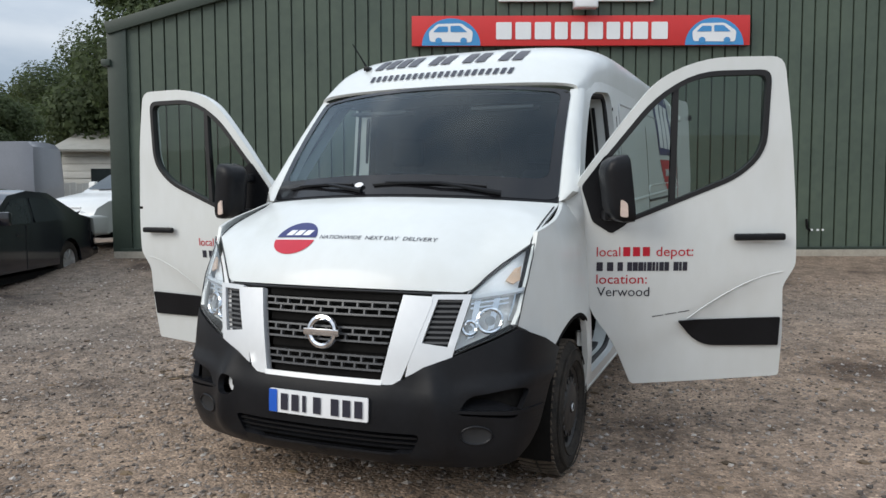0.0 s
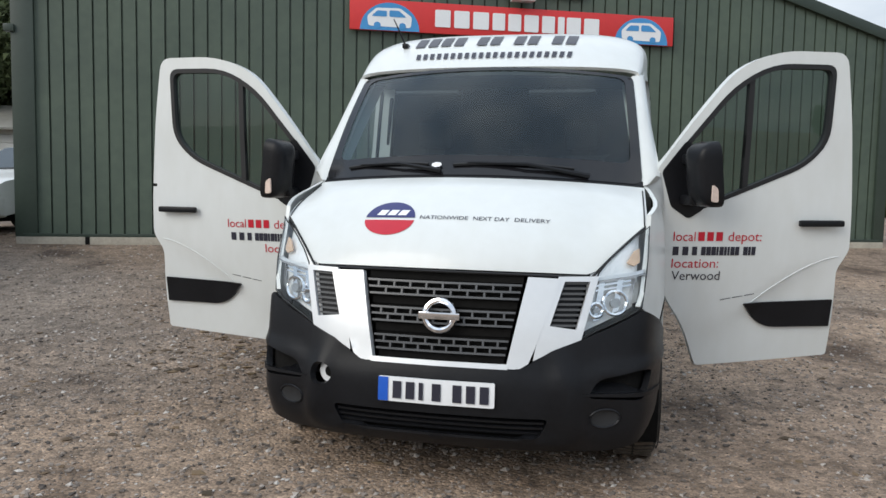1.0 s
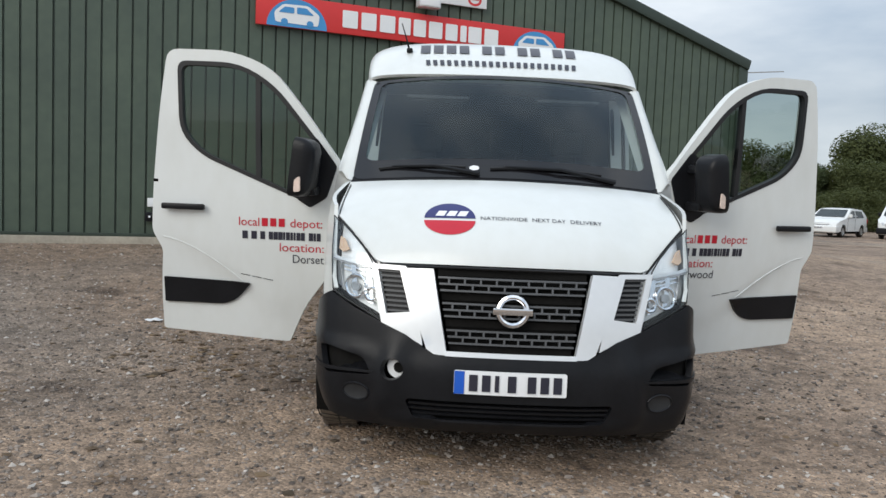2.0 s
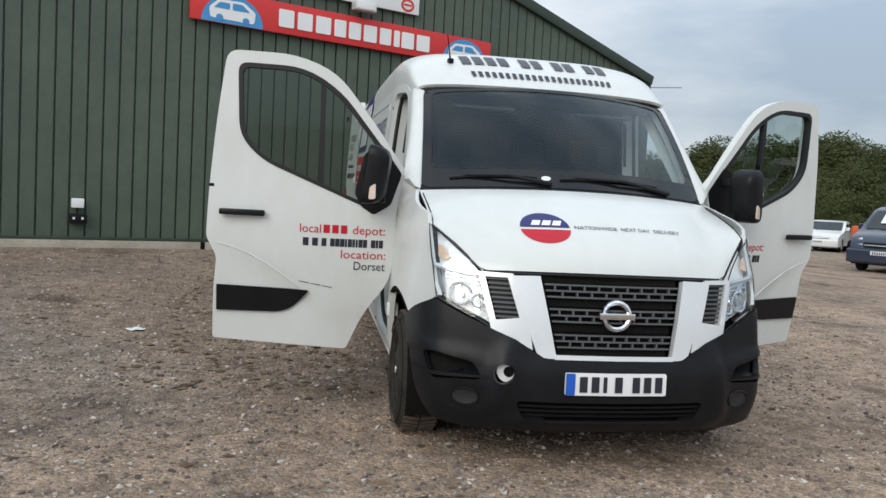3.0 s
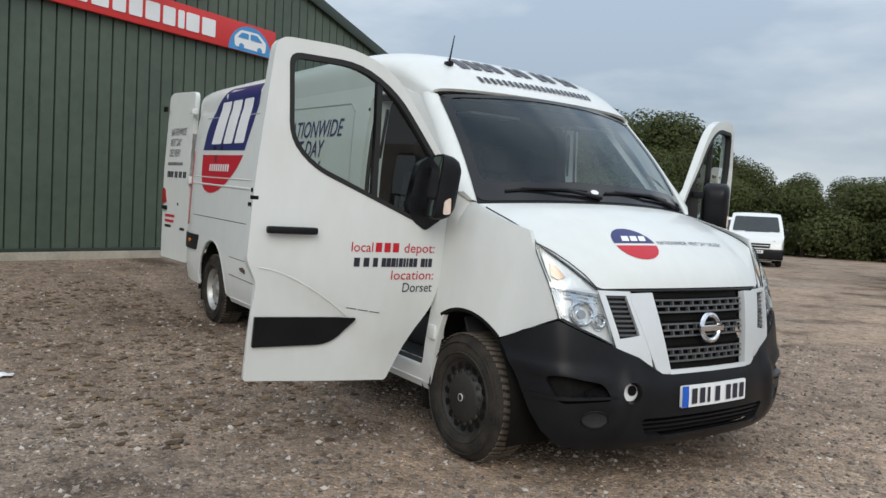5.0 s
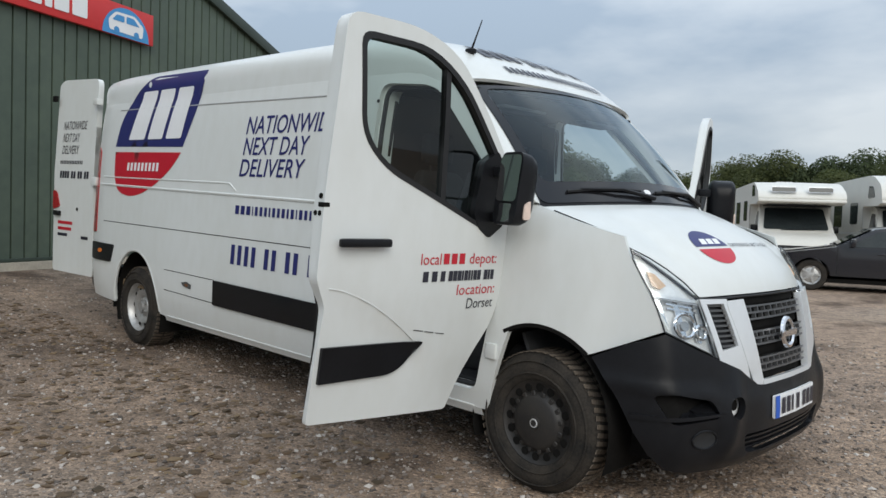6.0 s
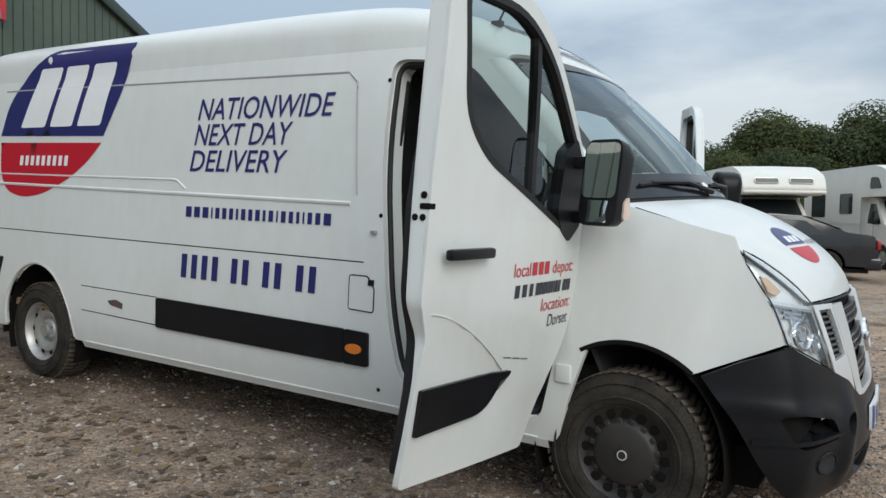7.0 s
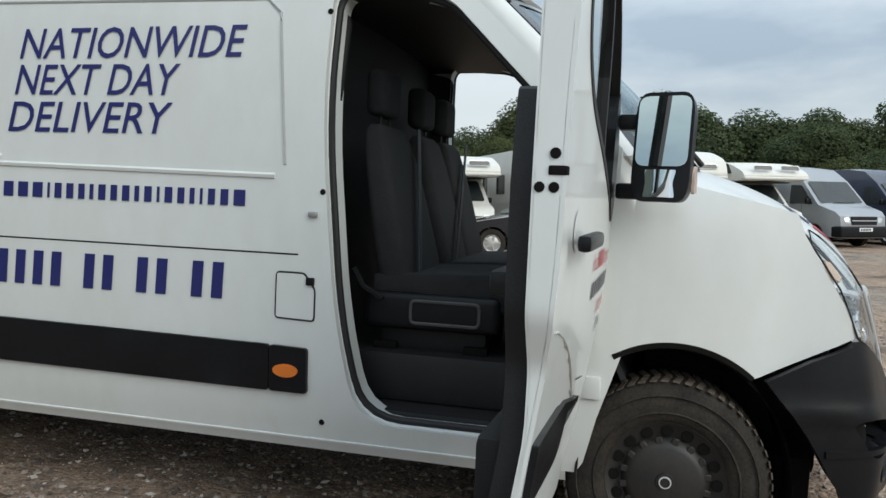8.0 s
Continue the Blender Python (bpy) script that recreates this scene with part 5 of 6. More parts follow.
    l.new(bump2.outputs["Normal"], bump1.inputs["Normal"])
    l.new(bump1.outputs["Normal"], b.inputs["Normal"])
    return m


GRAVEL = gravel_mat()
ground = part("ground", sheet(spaced(1500, 0.4), spaced(1500, 0.4)), GRAVEL)
tagged(ground, "brown gravel yard with darker worn patches", "ground", kind="structure")


def island_mat(name, stops, rough=0.9, glow=0.0):
    """Each loose piece takes its own tone; glow is the share of light that leaves let through."""
    m = bpy.data.materials.new(name)
    m.use_nodes = True
    n, l = m.node_tree.nodes, m.node_tree.links
    g, r = n.new("ShaderNodeNewGeometry"), n.new("ShaderNodeValToRGB")
    while len(r.color_ramp.elements) < len(stops):
        r.color_ramp.elements.new(0.5)
    for e, (p, c) in zip(r.color_ramp.elements, stops):
        e.position, e.color = p, (*c, 1)
    l.new(g.outputs["Random Per Island"], r.inputs["Fac"])
    l.new(r.outputs["Color"], n["Principled BSDF"].inputs["Base Color"])
    n["Principled BSDF"].inputs["Roughness"].default_value = rough
    if glow:
        tr, mx = n.new("ShaderNodeBsdfTranslucent"), n.new("ShaderNodeMixShader")
        mx.inputs["Fac"].default_value = glow
        l.new(r.outputs["Color"], tr.inputs["Color"])
        l.new(n["Principled BSDF"].outputs["BSDF"], mx.inputs[1])
        l.new(tr.outputs["BSDF"], mx.inputs[2])
        l.new(mx.outputs["Shader"], n["Material Output"].inputs["Surface"])
    return m


STONES = island_mat("loose_stones", [(0, (0.06, 0.05, 0.044)), (0.35, (0.17, 0.14, 0.118)), (0.8, (0.28, 0.235, 0.2)), (1, (0.5, 0.46, 0.42))])
rng = random.Random(7)


def scatter(count, where, lo, hi, flat):
    """Small angular chips, each tumbled its own way and half sunk."""
    vs, fs_ = [], []
    base = [Vector(p) for p in ((1, 0, 0), (-1, 0, 0), (0, 1, 0), (0, -1, 0), (0, 0, 1), (0, 0, -1))]
    tri = [(0, 2, 4), (2, 1, 4), (1, 3, 4), (3, 0, 4), (2, 0, 5), (1, 2, 5), (3, 1, 5), (0, 3, 5)]
    turns = [Matrix.Rotation(rng.uniform(0, 6.28), 3, "Z") @ Matrix.Rotation(rng.uniform(0, 6.28), 3, "X") @ Matrix.Rotation(rng.uniform(0, 6.28), 3, "Y") for _ in range(60)]
    shapes = [[m @ Vector((p.x * rng.uniform(0.7, 1.3), p.y * rng.uniform(0.6, 1.1), p.z * rng.uniform(0.5, 0.95))) for p in base] for m in turns]
    for _ in range(count):
        x, y = where()
        r = lo + (hi - lo) * rng.random() ** 5
        o, z = len(vs), ground_z(x, y) + 0.1 * r
        vs += [(x + p.x * r, y + p.y * r, z + p.z * r * flat) for p in rng.choice(shapes)]
        fs_ += [(o + i, o + j, o + k) for i, j, k in tri]
    return vs, fs_


def near_path():
    """Over the yard in front of and beside the van, thickest by the walk."""
    while True:
        x, y = rng.uniform(-9, 6), rng.uniform(-5.5, 9)
        if rng.random() < 1.2 / (1 + 0.06 * ((x + 1.5) ** 2 + (y - 0.5) ** 2)):
            return x, y


vs, fc = scatter(95000, near_path, 0.006, 0.027, 0.6)
me = bpy.data.meshes.new("loose_gravel")
me.from_pydata(vs, [], fc)
me.materials.append(STONES)
tagged(new("loose_gravel", me), "scattered loose gravel stones lying on the yard", "gravel", kind="stuff")
LEAF = island_mat("dead_leaves", [(0, (0.05, 0.035, 0.02)), (0.6, (0.13, 0.085, 0.05)), (1, (0.2, 0.14, 0.08))])
vs, fc = scatter(1500, near_path, 0.012, 0.05, 0.22)
# leaf clumps by the van's right side, packed dark to deepen its shade too
v2, f2 = scatter(2600, lambda: (-1.15 - 1.7 * rng.random() ** 1.4, rng.uniform(1.6, 7.5)), 0.01, 0.055, 0.25)
fc += [tuple(i + len(vs) for i in f) for f in f2]
vs += v2
me = bpy.data.meshes.new("leaf_litter_and_shade")
me.from_pydata(vs, [], fc)
me.materials.append(LEAF)
tagged(new("leaf_litter_and_shade", me), "dark scraps of leaf litter on the gravel, packed beside the van to deepen its shade", "leaves", kind="stuff")
b = bmesh.new()
patch(rounded([(-0.09, -0.05), (0.1, -0.06), (0.12, 0.03), (0.02, 0.07), (-0.1, 0.04)], 0.02), lambda x, y: (x, y, 0.012 + 0.02 * noise.noise(Vector((x * 12, y * 12, 3)))), 0.03, thick=0.004, bm=b)
SX, SY = -2.99, 3.385
tagged(part("paper_scrap", b, PALE, None, m=pose(SX, SY, ground_z(SX, SY) + 0.008) @ Matrix.Diagonal((0.75, 0.75, 1, 1))), "crumpled scrap of white paper on the gravel", "litter")

# ---- shed ----
WY, WX0, WX1, EAVE, APEX, BASE = 12.64, -5.30, 9.13, 4.19, 6.28, 0.55
MIDX = (WX0 + WX1) / 2
DEEP = 22.0


def roofline(x):
    return EAVE + (APEX - EAVE) * (1 - abs(x - MIDX) / (WX1 - MIDX))


shed = thing("shed", "dark green ribbed metal shed with a shallow gable", "building", SITE)
nsheet = 14
step = (WX1 - WX0) / nsheet
for i in range(nsheet):
    a0, a1 = WX0 + i * step, WX0 + (i + 1) * step
    pts, seam = [], step / 5
    for j in range(5):
        x = a0 + j * seam
        pts += [(x, 0.0), (x + seam - 0.034, 0.0), (x + seam - 0.028, 0.045), (x + seam - 0.010, 0.045), (x + seam - 0.005, 0.0)]
    pts.append((a1, 0.0))
    off = 0.002 * (i % 2)
    rows = [[(a, WY + b - off, z) for a, b in pts] for z in (BASE, 2.4)] + [[(a, WY + b - off, roofline(a)) for a, b in pts]]
    part("cladding_sheet", grid(rows), SHEDGREEN, shed, smooth=False)
for x in (WX0, WX1):
    rows = [[(x, y, BASE), (x, y, EAVE)] for y in (WY + 0.01, WY + DEEP)]
    part("side_wall", solid(grid(rows), 0.05), SHEDGREEN, shed, smooth=False)
    part("corner_flashing", box(x - 0.11, WY - 0.055, BASE, x + (0.2 if x < 0 else 0.11), WY + 0.10, EAVE, 0.006), SHEDTRIM, shed)
part("back_wall", box(WX0, WY + DEEP, 0, WX1, WY + DEEP + 0.05, EAVE), SHEDGREEN, shed)
for s in (-1, 1):
    xe = MIDX + s * (WX1 - MIDX + 0.12)
    ze = roofline(WX1) - 0.03
    rows = [[(xe, y, ze + 0.02), (MIDX, y, APEX + 0.04)] for y in (WY - 0.06, WY + DEEP)]
    part("roof_slope", solid(grid(rows), 0.05), ROOFGREY, shed, smooth=False)
    ang = math.degrees(math.atan2(APEX - ze, (WX1 - MIDX + 0.12)))
    ln = math.hypot(APEX - ze, WX1 - MIDX + 0.12)
    part("verge_flashing", box(0, WY - 0.09, -0.12, ln, WY - 0.02, 0.07, 0.008, m=pose(xe, 0, ze + 0.01) @ (pose(0, 0, 0, 0, -ang, 0) if s < 0 else pose(0, 0, 0, 0, 180 + ang, 0))), SHEDTRIM, shed)
for x in (-4.4, -0.18, 4.2, 8.2):
    part("plinth_gap", box(x - 0.03, WY - 0.075, 0.40, x + 0.03, WY - 0.02, 0.55), UNDER, shed)
x = WX0 - 0.1
for x1 in (-4.43, -0.21, 4.17, 8.17, WX1 + 0.1):
    part("plinth", box(x, WY - 0.07, 0.25, x1, WY + 0.2, 0.55, 0.012), CONCRETE, shed)
    x = x1 + 0.06
part("drip_flashing", box(WX0, WY - 0.06, 0.55, WX1, WY - 0.04, 0.60, 0.004), SHEDTRIM, shed)
part("gutter_bracket", box(WX0 - 0.2, WY - 0.1, 3.55, WX0 - 0.05, WY + 0.05, 3.66, 0.02), SHEDTRIM, shed)
part("roof_aerial", tube([(WX1 + 0.05, WY, 4.05), (WX1 + 0.9, WY - 0.2, 4.13)], 0.012, 5), STEEL, shed)

# sign with plain shapes for its brand
sign = thing("sign_board", "long red sign board with pale lettering blocks and blue emblems", "sign", SITE)
Y0 = WY - 0.11
part("panel", box(-0.49, Y0, 3.845, 4.93, WY - 0.045, 4.32, 0.006), SIGNRED, sign)
flat = lambda y: (lambda x, z: (x, y, z))
xs = 0.86
for k, w in enumerate((0.29, 0.29, 0.30, 0.24, 0.25, 0.28, 0.25, 0.13, 0.28, 0.30)):
    h0, h1 = 3.945, 4.215
    q = Y0 - 0.012
    part("letter_block", patch(rounded([(xs, h0), (xs + w * 0.86, h0), (xs + w * 0.86, h1), (xs, h1)], 0.02, 2), flat(q), 0.2, thick=0.01, inward=(0, 1, 0)), PALE, sign)
    xs += w + 0.02
for cx in (0.14, 4.36):
    q = Y0 - 0.004
    em = part("blue_emblem", patch(disc(cx, 3.85, 0.47, 0.43, 24, 0, 180), flat(q), 0.2, thick=0.003, inward=(0, 1, 0)), SKYBLUE, sign, "sky-blue half-round emblem")
    part("pale_shape", patch(rounded([(cx - 0.34, 3.91), (cx + 0.33, 3.90), (cx + 0.35, 4.07), (cx + 0.16, 4.20), (cx - 0.22, 4.19), (cx - 0.36, 4.06)], 0.04), flat(q - 0.004), 0.2), PALE, em)
    part("blue_shape", patch(rounded([(cx - 0.29, 4.06), (cx - 0.05, 4.06), (cx - 0.05, 4.15), (cx - 0.2, 4.15)], 0.02), flat(q - 0.008), 0.2), SKYBLUE, em)
    part("blue_shape", patch(rounded([(cx - 0.01, 4.06), (cx + 0.26, 4.06), (cx + 0.14, 4.16), (cx - 0.01, 4.16)], 0.02), flat(q - 0.008), 0.2), SKYBLUE, em)
    for d in (-0.2, 0.2):
        part("blue_shape", patch(disc(cx + d, 3.925, 0.055, 0.05, 12), flat(q - 0.008), 0.2), SKYBLUE, em)
board = thing("white_notice_board", "plain white board with a small red mark above the sign", "sign", SITE)
part("panel", box(0.9, WY - 0.09, 4.55, 3.38, WY - 0.045, 5.25, 0.006), PALE, board)
part("red_mark", patch(disc(3.15, 4.68, 0.13, 0.11, 18), flat(WY - 0.094), 0.2, [disc(3.15, 4.68, 0.09, 0.07, 18)]), SIGNRED, board)
part("text_bar", patch([(3.07, 4.67), (3.23, 4.67), (3.23, 4.70), (3.07, 4.70)], flat(WY - 0.094), 0.2), SIGNRED, board)
lamp = thing("flood_lamp", "grey box flood lamp fixed between the two signs", "lamp", SITE)
part("housing", box(2.08, WY - 0.30, 4.40, 2.46, WY - 0.12, 4.58, 0.02, m=None), SATIN, lamp)
part("glass", box(2.11, WY - 0.31, 4.42, 2.43, WY - 0.295, 4.55, 0.003), PALE, lamp)
part("bracket", box(2.2, WY - 0.14, 4.52, 2.34, WY - 0.03, 4.62, 0.005), SHEDTRIM, lamp)
sock = thing("wall_socket", "white switch box above a black outdoor socket on the cladding", "socket", SITE)
part("switch_box", box(-2.0, WY - 0.12, 1.0, -1.84, WY - 0.035, 1.13, 0.012), PALE, sock)
part("socket_box", box(-2.03, WY - 0.13, 0.78, -1.80, WY - 0.035, 0.92, 0.015), BLACKPL, sock)
for d in (-1.97, -1.86):
    part("indicator_lamp", box(d - 0.015, WY - 0.135, 0.84, d + 0.015, WY - 0.128, 0.87, 0.002), PALE, sock)
part("conduit", tube([(-1.92, WY - 0.06, 1.0), (-1.92, WY - 0.06, 0.9)], 0.012, 6), BLACKPL, sock)
tap = thing("wall_tap", "small outdoor tap with a coiled end on the cladding", "tap", SITE)
part("pipe", tube([(5.95, WY - 0.05, 1.05), (5.95, WY - 0.08, 0.9), (6.0, WY - 0.1, 0.86)], 0.02, 6), UNDER, tap)
for d in (0.0, 0.1, 0.18):
    part("fitting", box(6.0 + d, WY - 0.12, 0.86, 6.03 + d, WY - 0.09, 0.89, 0.005), PALE, tap)


# ---- parked vehicles ----
BLACKCAR = mat("black_car_paint", (0.012, 0.013, 0.018), 0.15, var=0.2, scale=2, coat=0.6)
NAVYCAR = mat("dark_blue_car_paint", (0.035, 0.045, 0.075), 0.25, var=0.15, scale=2, coat=0.5)
SILVERCAR = mat("silver_grey_paint", (0.36, 0.38, 0.40), 0.3, 0.3, var=0.1, scale=2, coat=0.3)
WHITECAR = mat("white_car_paint", (0.72, 0.73, 0.72), 0.3, var=0.06, scale=2, coat=0.4)
ORANGE = mat("orange_plant_paint", (0.6, 0.1, 0.02), 0.45, var=0.25, scale=3)
LAMPGLASS = mat("lamp_glass", (0.7, 0.72, 0.74), 0.15, 0.3, var=0.3, scale=12)
CARGLASS = mat("dark_glazing", (0.035, 0.043, 0.045), 0.05, var=0.3, scale=2)


def spot(x, y, heading):
    """A place in the yard: site metres and the way the nose points (0 is towards -y)."""
    p = SITE @ Vector((x, y, 0))
    z = ground_z(p.x, p.y) 
    return pose(p.x, p.y, z, 0, 0, 22.6 + heading)


def vehicle(name, label, category, m, W, prof, belt, axles, paint, windows, screen, rear=None, r=0.31, bumper=None, lean=0.12, grille=(0.5, 0.62, 0.8), lampz=(0.62, 0.8), cap=None, group="", tail=True):
    """A parked vehicle, nose at y = 0 looking along -y. prof: its outline from the front foot over the roof to the rear foot."""
    root = thing(name, label, category, m, group)
    H = max(z for _, z in prof)
    L = max(y for y, _ in prof)

    def wx(y, z):
        w = W / 2
        if z > belt:
            w -= lean * W / 2 * ((z - belt) / (H - belt)) ** 1.3
        w -= 0.10 * max(0, (0.5 - y) / 0.5) ** 2 + 0.06 * max(0, (y - L + 0.4) / 0.4) ** 2
        return w

    low = min(z for _, z in prof)
    under = []
    for ya in reversed(axles):
        under += [(ya + (r + 0.05) * math.cos(radians(a)), max(low, r + (r + 0.05) * math.sin(radians(a)))) for a in range(0, 181, 20)]
    side = list(prof) + under
    for s in (-1, 1):
        part("body_side", patch(side, lambda y, z: (s * wx(y, z), y, z), 0.22, thick=0.03, flip=(s < 0), inward=(-s, 0, 0)), paint, root)
    fine = []
    for (a, b), (c, d) in zip(prof, prof[1:]):
        k = max(1, int(math.hypot(c - a, d - b) / 0.25))
        fine += [(a + (c - a) * i / k, b + (d - b) * i / k) for i in range(k)]
    fine.append(prof[-1])

    def over(y, z, q, off=0.0):
        return (q * wx(y, z), y, z)

    rows = []
    for i, (y, z) in enumerate(fine):
        ya, za = fine[max(i - 1, 0)]
        yb, zb = fine[min(i + 1, len(fine) - 1)]
        n = Vector((zb - za, -(yb - ya)))
        n = -n.normalized() if n.length else Vector((0, 1))
        rows.append([(q * wx(y, z), y + n.x * 0.035 * (1 - q ** 4), z + n.y * 0.035 * (1 - q ** 4)) for q in (-1, -0.96, -0.85, -0.5, 0, 0.5, 0.85, 0.96, 1)])
    part("body_top", grid(rows, flip=True), paint, root)
    part("floor_pan", box(-W / 2 + 0.08, 0.2, low - 0.04, W / 2 - 0.08, L - 0.2, low + 0.05), UNDER, root)
    for s in (-1, 1):
        for win in windows:
            part("side_window", patch(rounded(win, 0.05, 3), lambda y, z: (s * (wx(y, z) + 0.006), y, z), 0.3, flip=(s < 0)), CARGLASS, root)
        for ya in axles:
            w = part("wheel", lathe([(r * 0.62, s * 0.09), (r * 0.7, s * 0.105), (r * 0.93, s * 0.10), (r, s * 0.07), (r, -s * 0.09), (r * 0.9, -s * 0.1), (0.05, -s * 0.1)], 28, "X"), RUBBER, root, m=pose(s * (W / 2 - 0.125), ya, r))
            part("rim", lathe([(0.0, s * 0.085), (r * 0.2, s * 0.09), (r * 0.5, s * 0.06), (r * 0.62, s * 0.095)], 20, "X"), STEEL, w)
            for k in range(5):
                part("spoke", box(-0.006, r * 0.18, -0.025, 0.012, r * 0.6, 0.025, 0.006, 1, m=pose(s * 0.08, 0, 0, 72 * k)), STEEL, w)
        lz0, lz1 = lampz
        fy = lambda z: interp(sorted((zz, yy) for yy, zz in prof[:4]), z)
        part("headlamp", patch(rounded([(s * W * 0.27, lz0), (s * W * 0.45, lz0 + 0.02), (s * W * 0.47, lz1 + 0.04), (s * W * 0.30, lz1)][::s], 0.03, 3), lambda x, z: (x, fy(z) - 0.045 + 0.12 * (abs(x) / (W / 2)) ** 6, z), 0.15, thick=0.03), LAMPGLASS, root)
        part("door_mirror", box(s * (W / 2 + 0.08) - 0.09, screen[0][0] + 0.28, belt + 0.02, s * (W / 2 + 0.08) + 0.09, screen[0][0] + 0.38, belt + 0.2, 0.03), BLACKPL if bumper else paint, root)
        if tail:
            part("tail_lamp", box(s * (W / 2 - 0.1) - 0.09, L - 0.06, belt - 0.25, s * (W / 2 - 0.1) + 0.09, L + 0.02, belt - 0.05 + (0.3 if H > 1.7 else 0), 0.02), REDLENS, root)
        part("door_gap", tube([(s * (wx(axles[0] + 0.5, z) + 0.001), axles[0] + 0.5 + 0.0 * z, z) for z in (low + 0.12, belt)], 0.007, 4), SEAL, root)
        part("door_gap", tube([(s * (wx(axles[0] + 1.5, z) + 0.001), axles[0] + 1.5, z) for z in (low + 0.12, belt)], 0.007, 4), SEAL, root)
        part("door_handle", box(s * W / 2 - 0.012, axles[0] + 1.25, belt - 0.14, s * W / 2 + 0.012, axles[0] + 1.42, belt - 0.10, 0.006), BLACKPL if bumper else paint, root)
    # screens lie along the outline between two of its points
    for nm, seg in (("windscreen", screen), ("rear_window", rear)):
        if seg:
            (ya, za), (yb, zb) = seg
            nn = Vector((-(zb - za), (yb - ya))).normalized()
            if nm == "rear_window":
                nn = Vector(((zb - za), -(yb - ya))).normalized() if zb > za else nn
                nn = Vector((abs(nn.x), abs(nn.y)))
            o = 0.042
            part(nm, patch(rounded([(-0.86, 0.06), (0.86, 0.06), (0.86, 0.94), (-0.86, 0.94)], 0.08), lambda q, v: (q * wx(ya + (yb - ya) * v, za + (zb - za) * v), ya + (yb - ya) * v + nn.x * o, za + (zb - za) * v + nn.y * o), 0.2), CARGLASS, root)
    g0, g1, gw = grille[1], grille[2], grille[0]
    part("grille", patch(rounded([(-gw * W / 2, g0), (gw * W / 2, g0), (gw * W / 2 * 1.06, g1), (-gw * W / 2 * 1.06, g1)], 0.03), lambda x, z: (x, fy(z) - 0.05, z), 0.2, thick=0.02), BLACKPL, root)
    part("grille_bar", box(-gw * W / 2, fy((g0 + g1) / 2) - 0.065, (g0 + g1) / 2 - 0.012, gw * W / 2, fy((g0 + g1) / 2) - 0.04, (g0 + g1) / 2 + 0.012, 0.004), SATIN, root)
    zb = grille[1] - 0.14
    bmat = bumper or paint
    part("front_bumper", box(-W / 2 + 0.02, fy(zb) - 0.09, low + 0.02, W / 2 - 0.02, fy(zb) + 0.35, grille[1] - 0.04, 0.06, 3), bmat, root)
    pl = part("number_plate", box(-0.26, fy(zb) - 0.105, zb - 0.055, 0.26, fy(zb) - 0.088, zb + 0.055, 0.003), PALE, root)
    for k in range(7):
        part("character_bar", box(-0.21 + 0.06 * k, fy(zb) - 0.108, zb - 0.035, -0.175 + 0.06 * k, fy(zb) - 0.103, zb + 0.035), INK, pl)
    part("rear_bumper", box(-W / 2 + 0.02, L - 0.3, low + 0.02, W / 2 - 0.02, L + 0.06, low + 0.3, 0.06, 3), bmat, root)
    part("wiper", tube([(-0.4 * W / 2, screen[0][0] - 0.02, screen[0][1] + 0.05), (0.5 * W / 2, screen[0][0] - 0.0, screen[0][1] + 0.07)], 0.012, 5), SEAL, root)
    return root


P_VAN = [(0.05, 0.25), (0.0, 0.5), (0.06, 0.85), (0.25, 0.98), (0.95, 1.13), (1.65, 1.72), (2.1, 1.82), (4.2, 1.82), (4.38, 1.7), (4.42, 0.9), (4.4, 0.28)]
V_CAB = [[(1.12, 1.14), (2.05, 1.16), (2.05, 1.65), (1.72, 1.62)]]
P_MID = [(0.05, 0.25), (0.0, 0.5), (0.05, 0.85), (0.2, 1.0), (0.85, 1.2), (1.6, 1.82), (2.0, 1.93), (4.6, 1.93), (4.78, 1.8), (4.82, 0.9), (4.8, 0.28)]
V_MID = [[(1.05, 1.2), (2.0, 1.22), (2.0, 1.75), (1.65, 1.72)], [(2.1, 1.22), (3.25, 1.22), (3.25, 1.75), (2.1, 1.75)], [(3.35, 1.22), (4.55, 1.22), (4.5, 1.74), (3.35, 1.75)]]
P_BIG = [(0.05, 0.3), (0.0, 0.55), (0.04, 0.95), (0.2, 1.1), (0.8, 1.3), (1.5, 2.05), (2.0, 2.42), (2.6, 2.5), (5.3, 2.5), (5.45, 2.35), (5.5, 1.0), (5.48, 0.35)]
V_BIG = [[(1.0, 1.32), (1.95, 1.32), (1.95, 1.92), (1.5, 1.9)]]
P_SAL = [(0.05, 0.22), (0.0, 0.5), (0.1, 0.7), (0.3, 0.78), (1.4, 0.95), (2.15, 1.36), (2.7, 1.43), (3.3, 1.4), (4.2, 1.06), (4.75, 0.98), (4.86, 0.75), (4.8, 0.3)]
V_SAL = [[(1.65, 0.97), (2.6, 0.98), (2.62, 1.34), (2.2, 1.30)], [(2.7, 0.98), (3.75, 1.0), (3.35, 1.31), (2.7, 1.34)]]
P_HAT = [(0.05, 0.22), (0.0, 0.5), (0.1, 0.7), (0.3, 0.82), (1.1, 0.98), (1.85, 1.42), (2.4, 1.48), (3.4, 1.44), (3.95, 1.05), (4.15, 0.85), (4.12, 0.3)]
V_HAT = [[(1.35, 1.0), (2.3, 1.0), (2.3, 1.38), (1.9, 1.36)], [(2.4, 1.0), (3.5, 1.02), (3.3, 1.36), (2.4, 1.38)]]

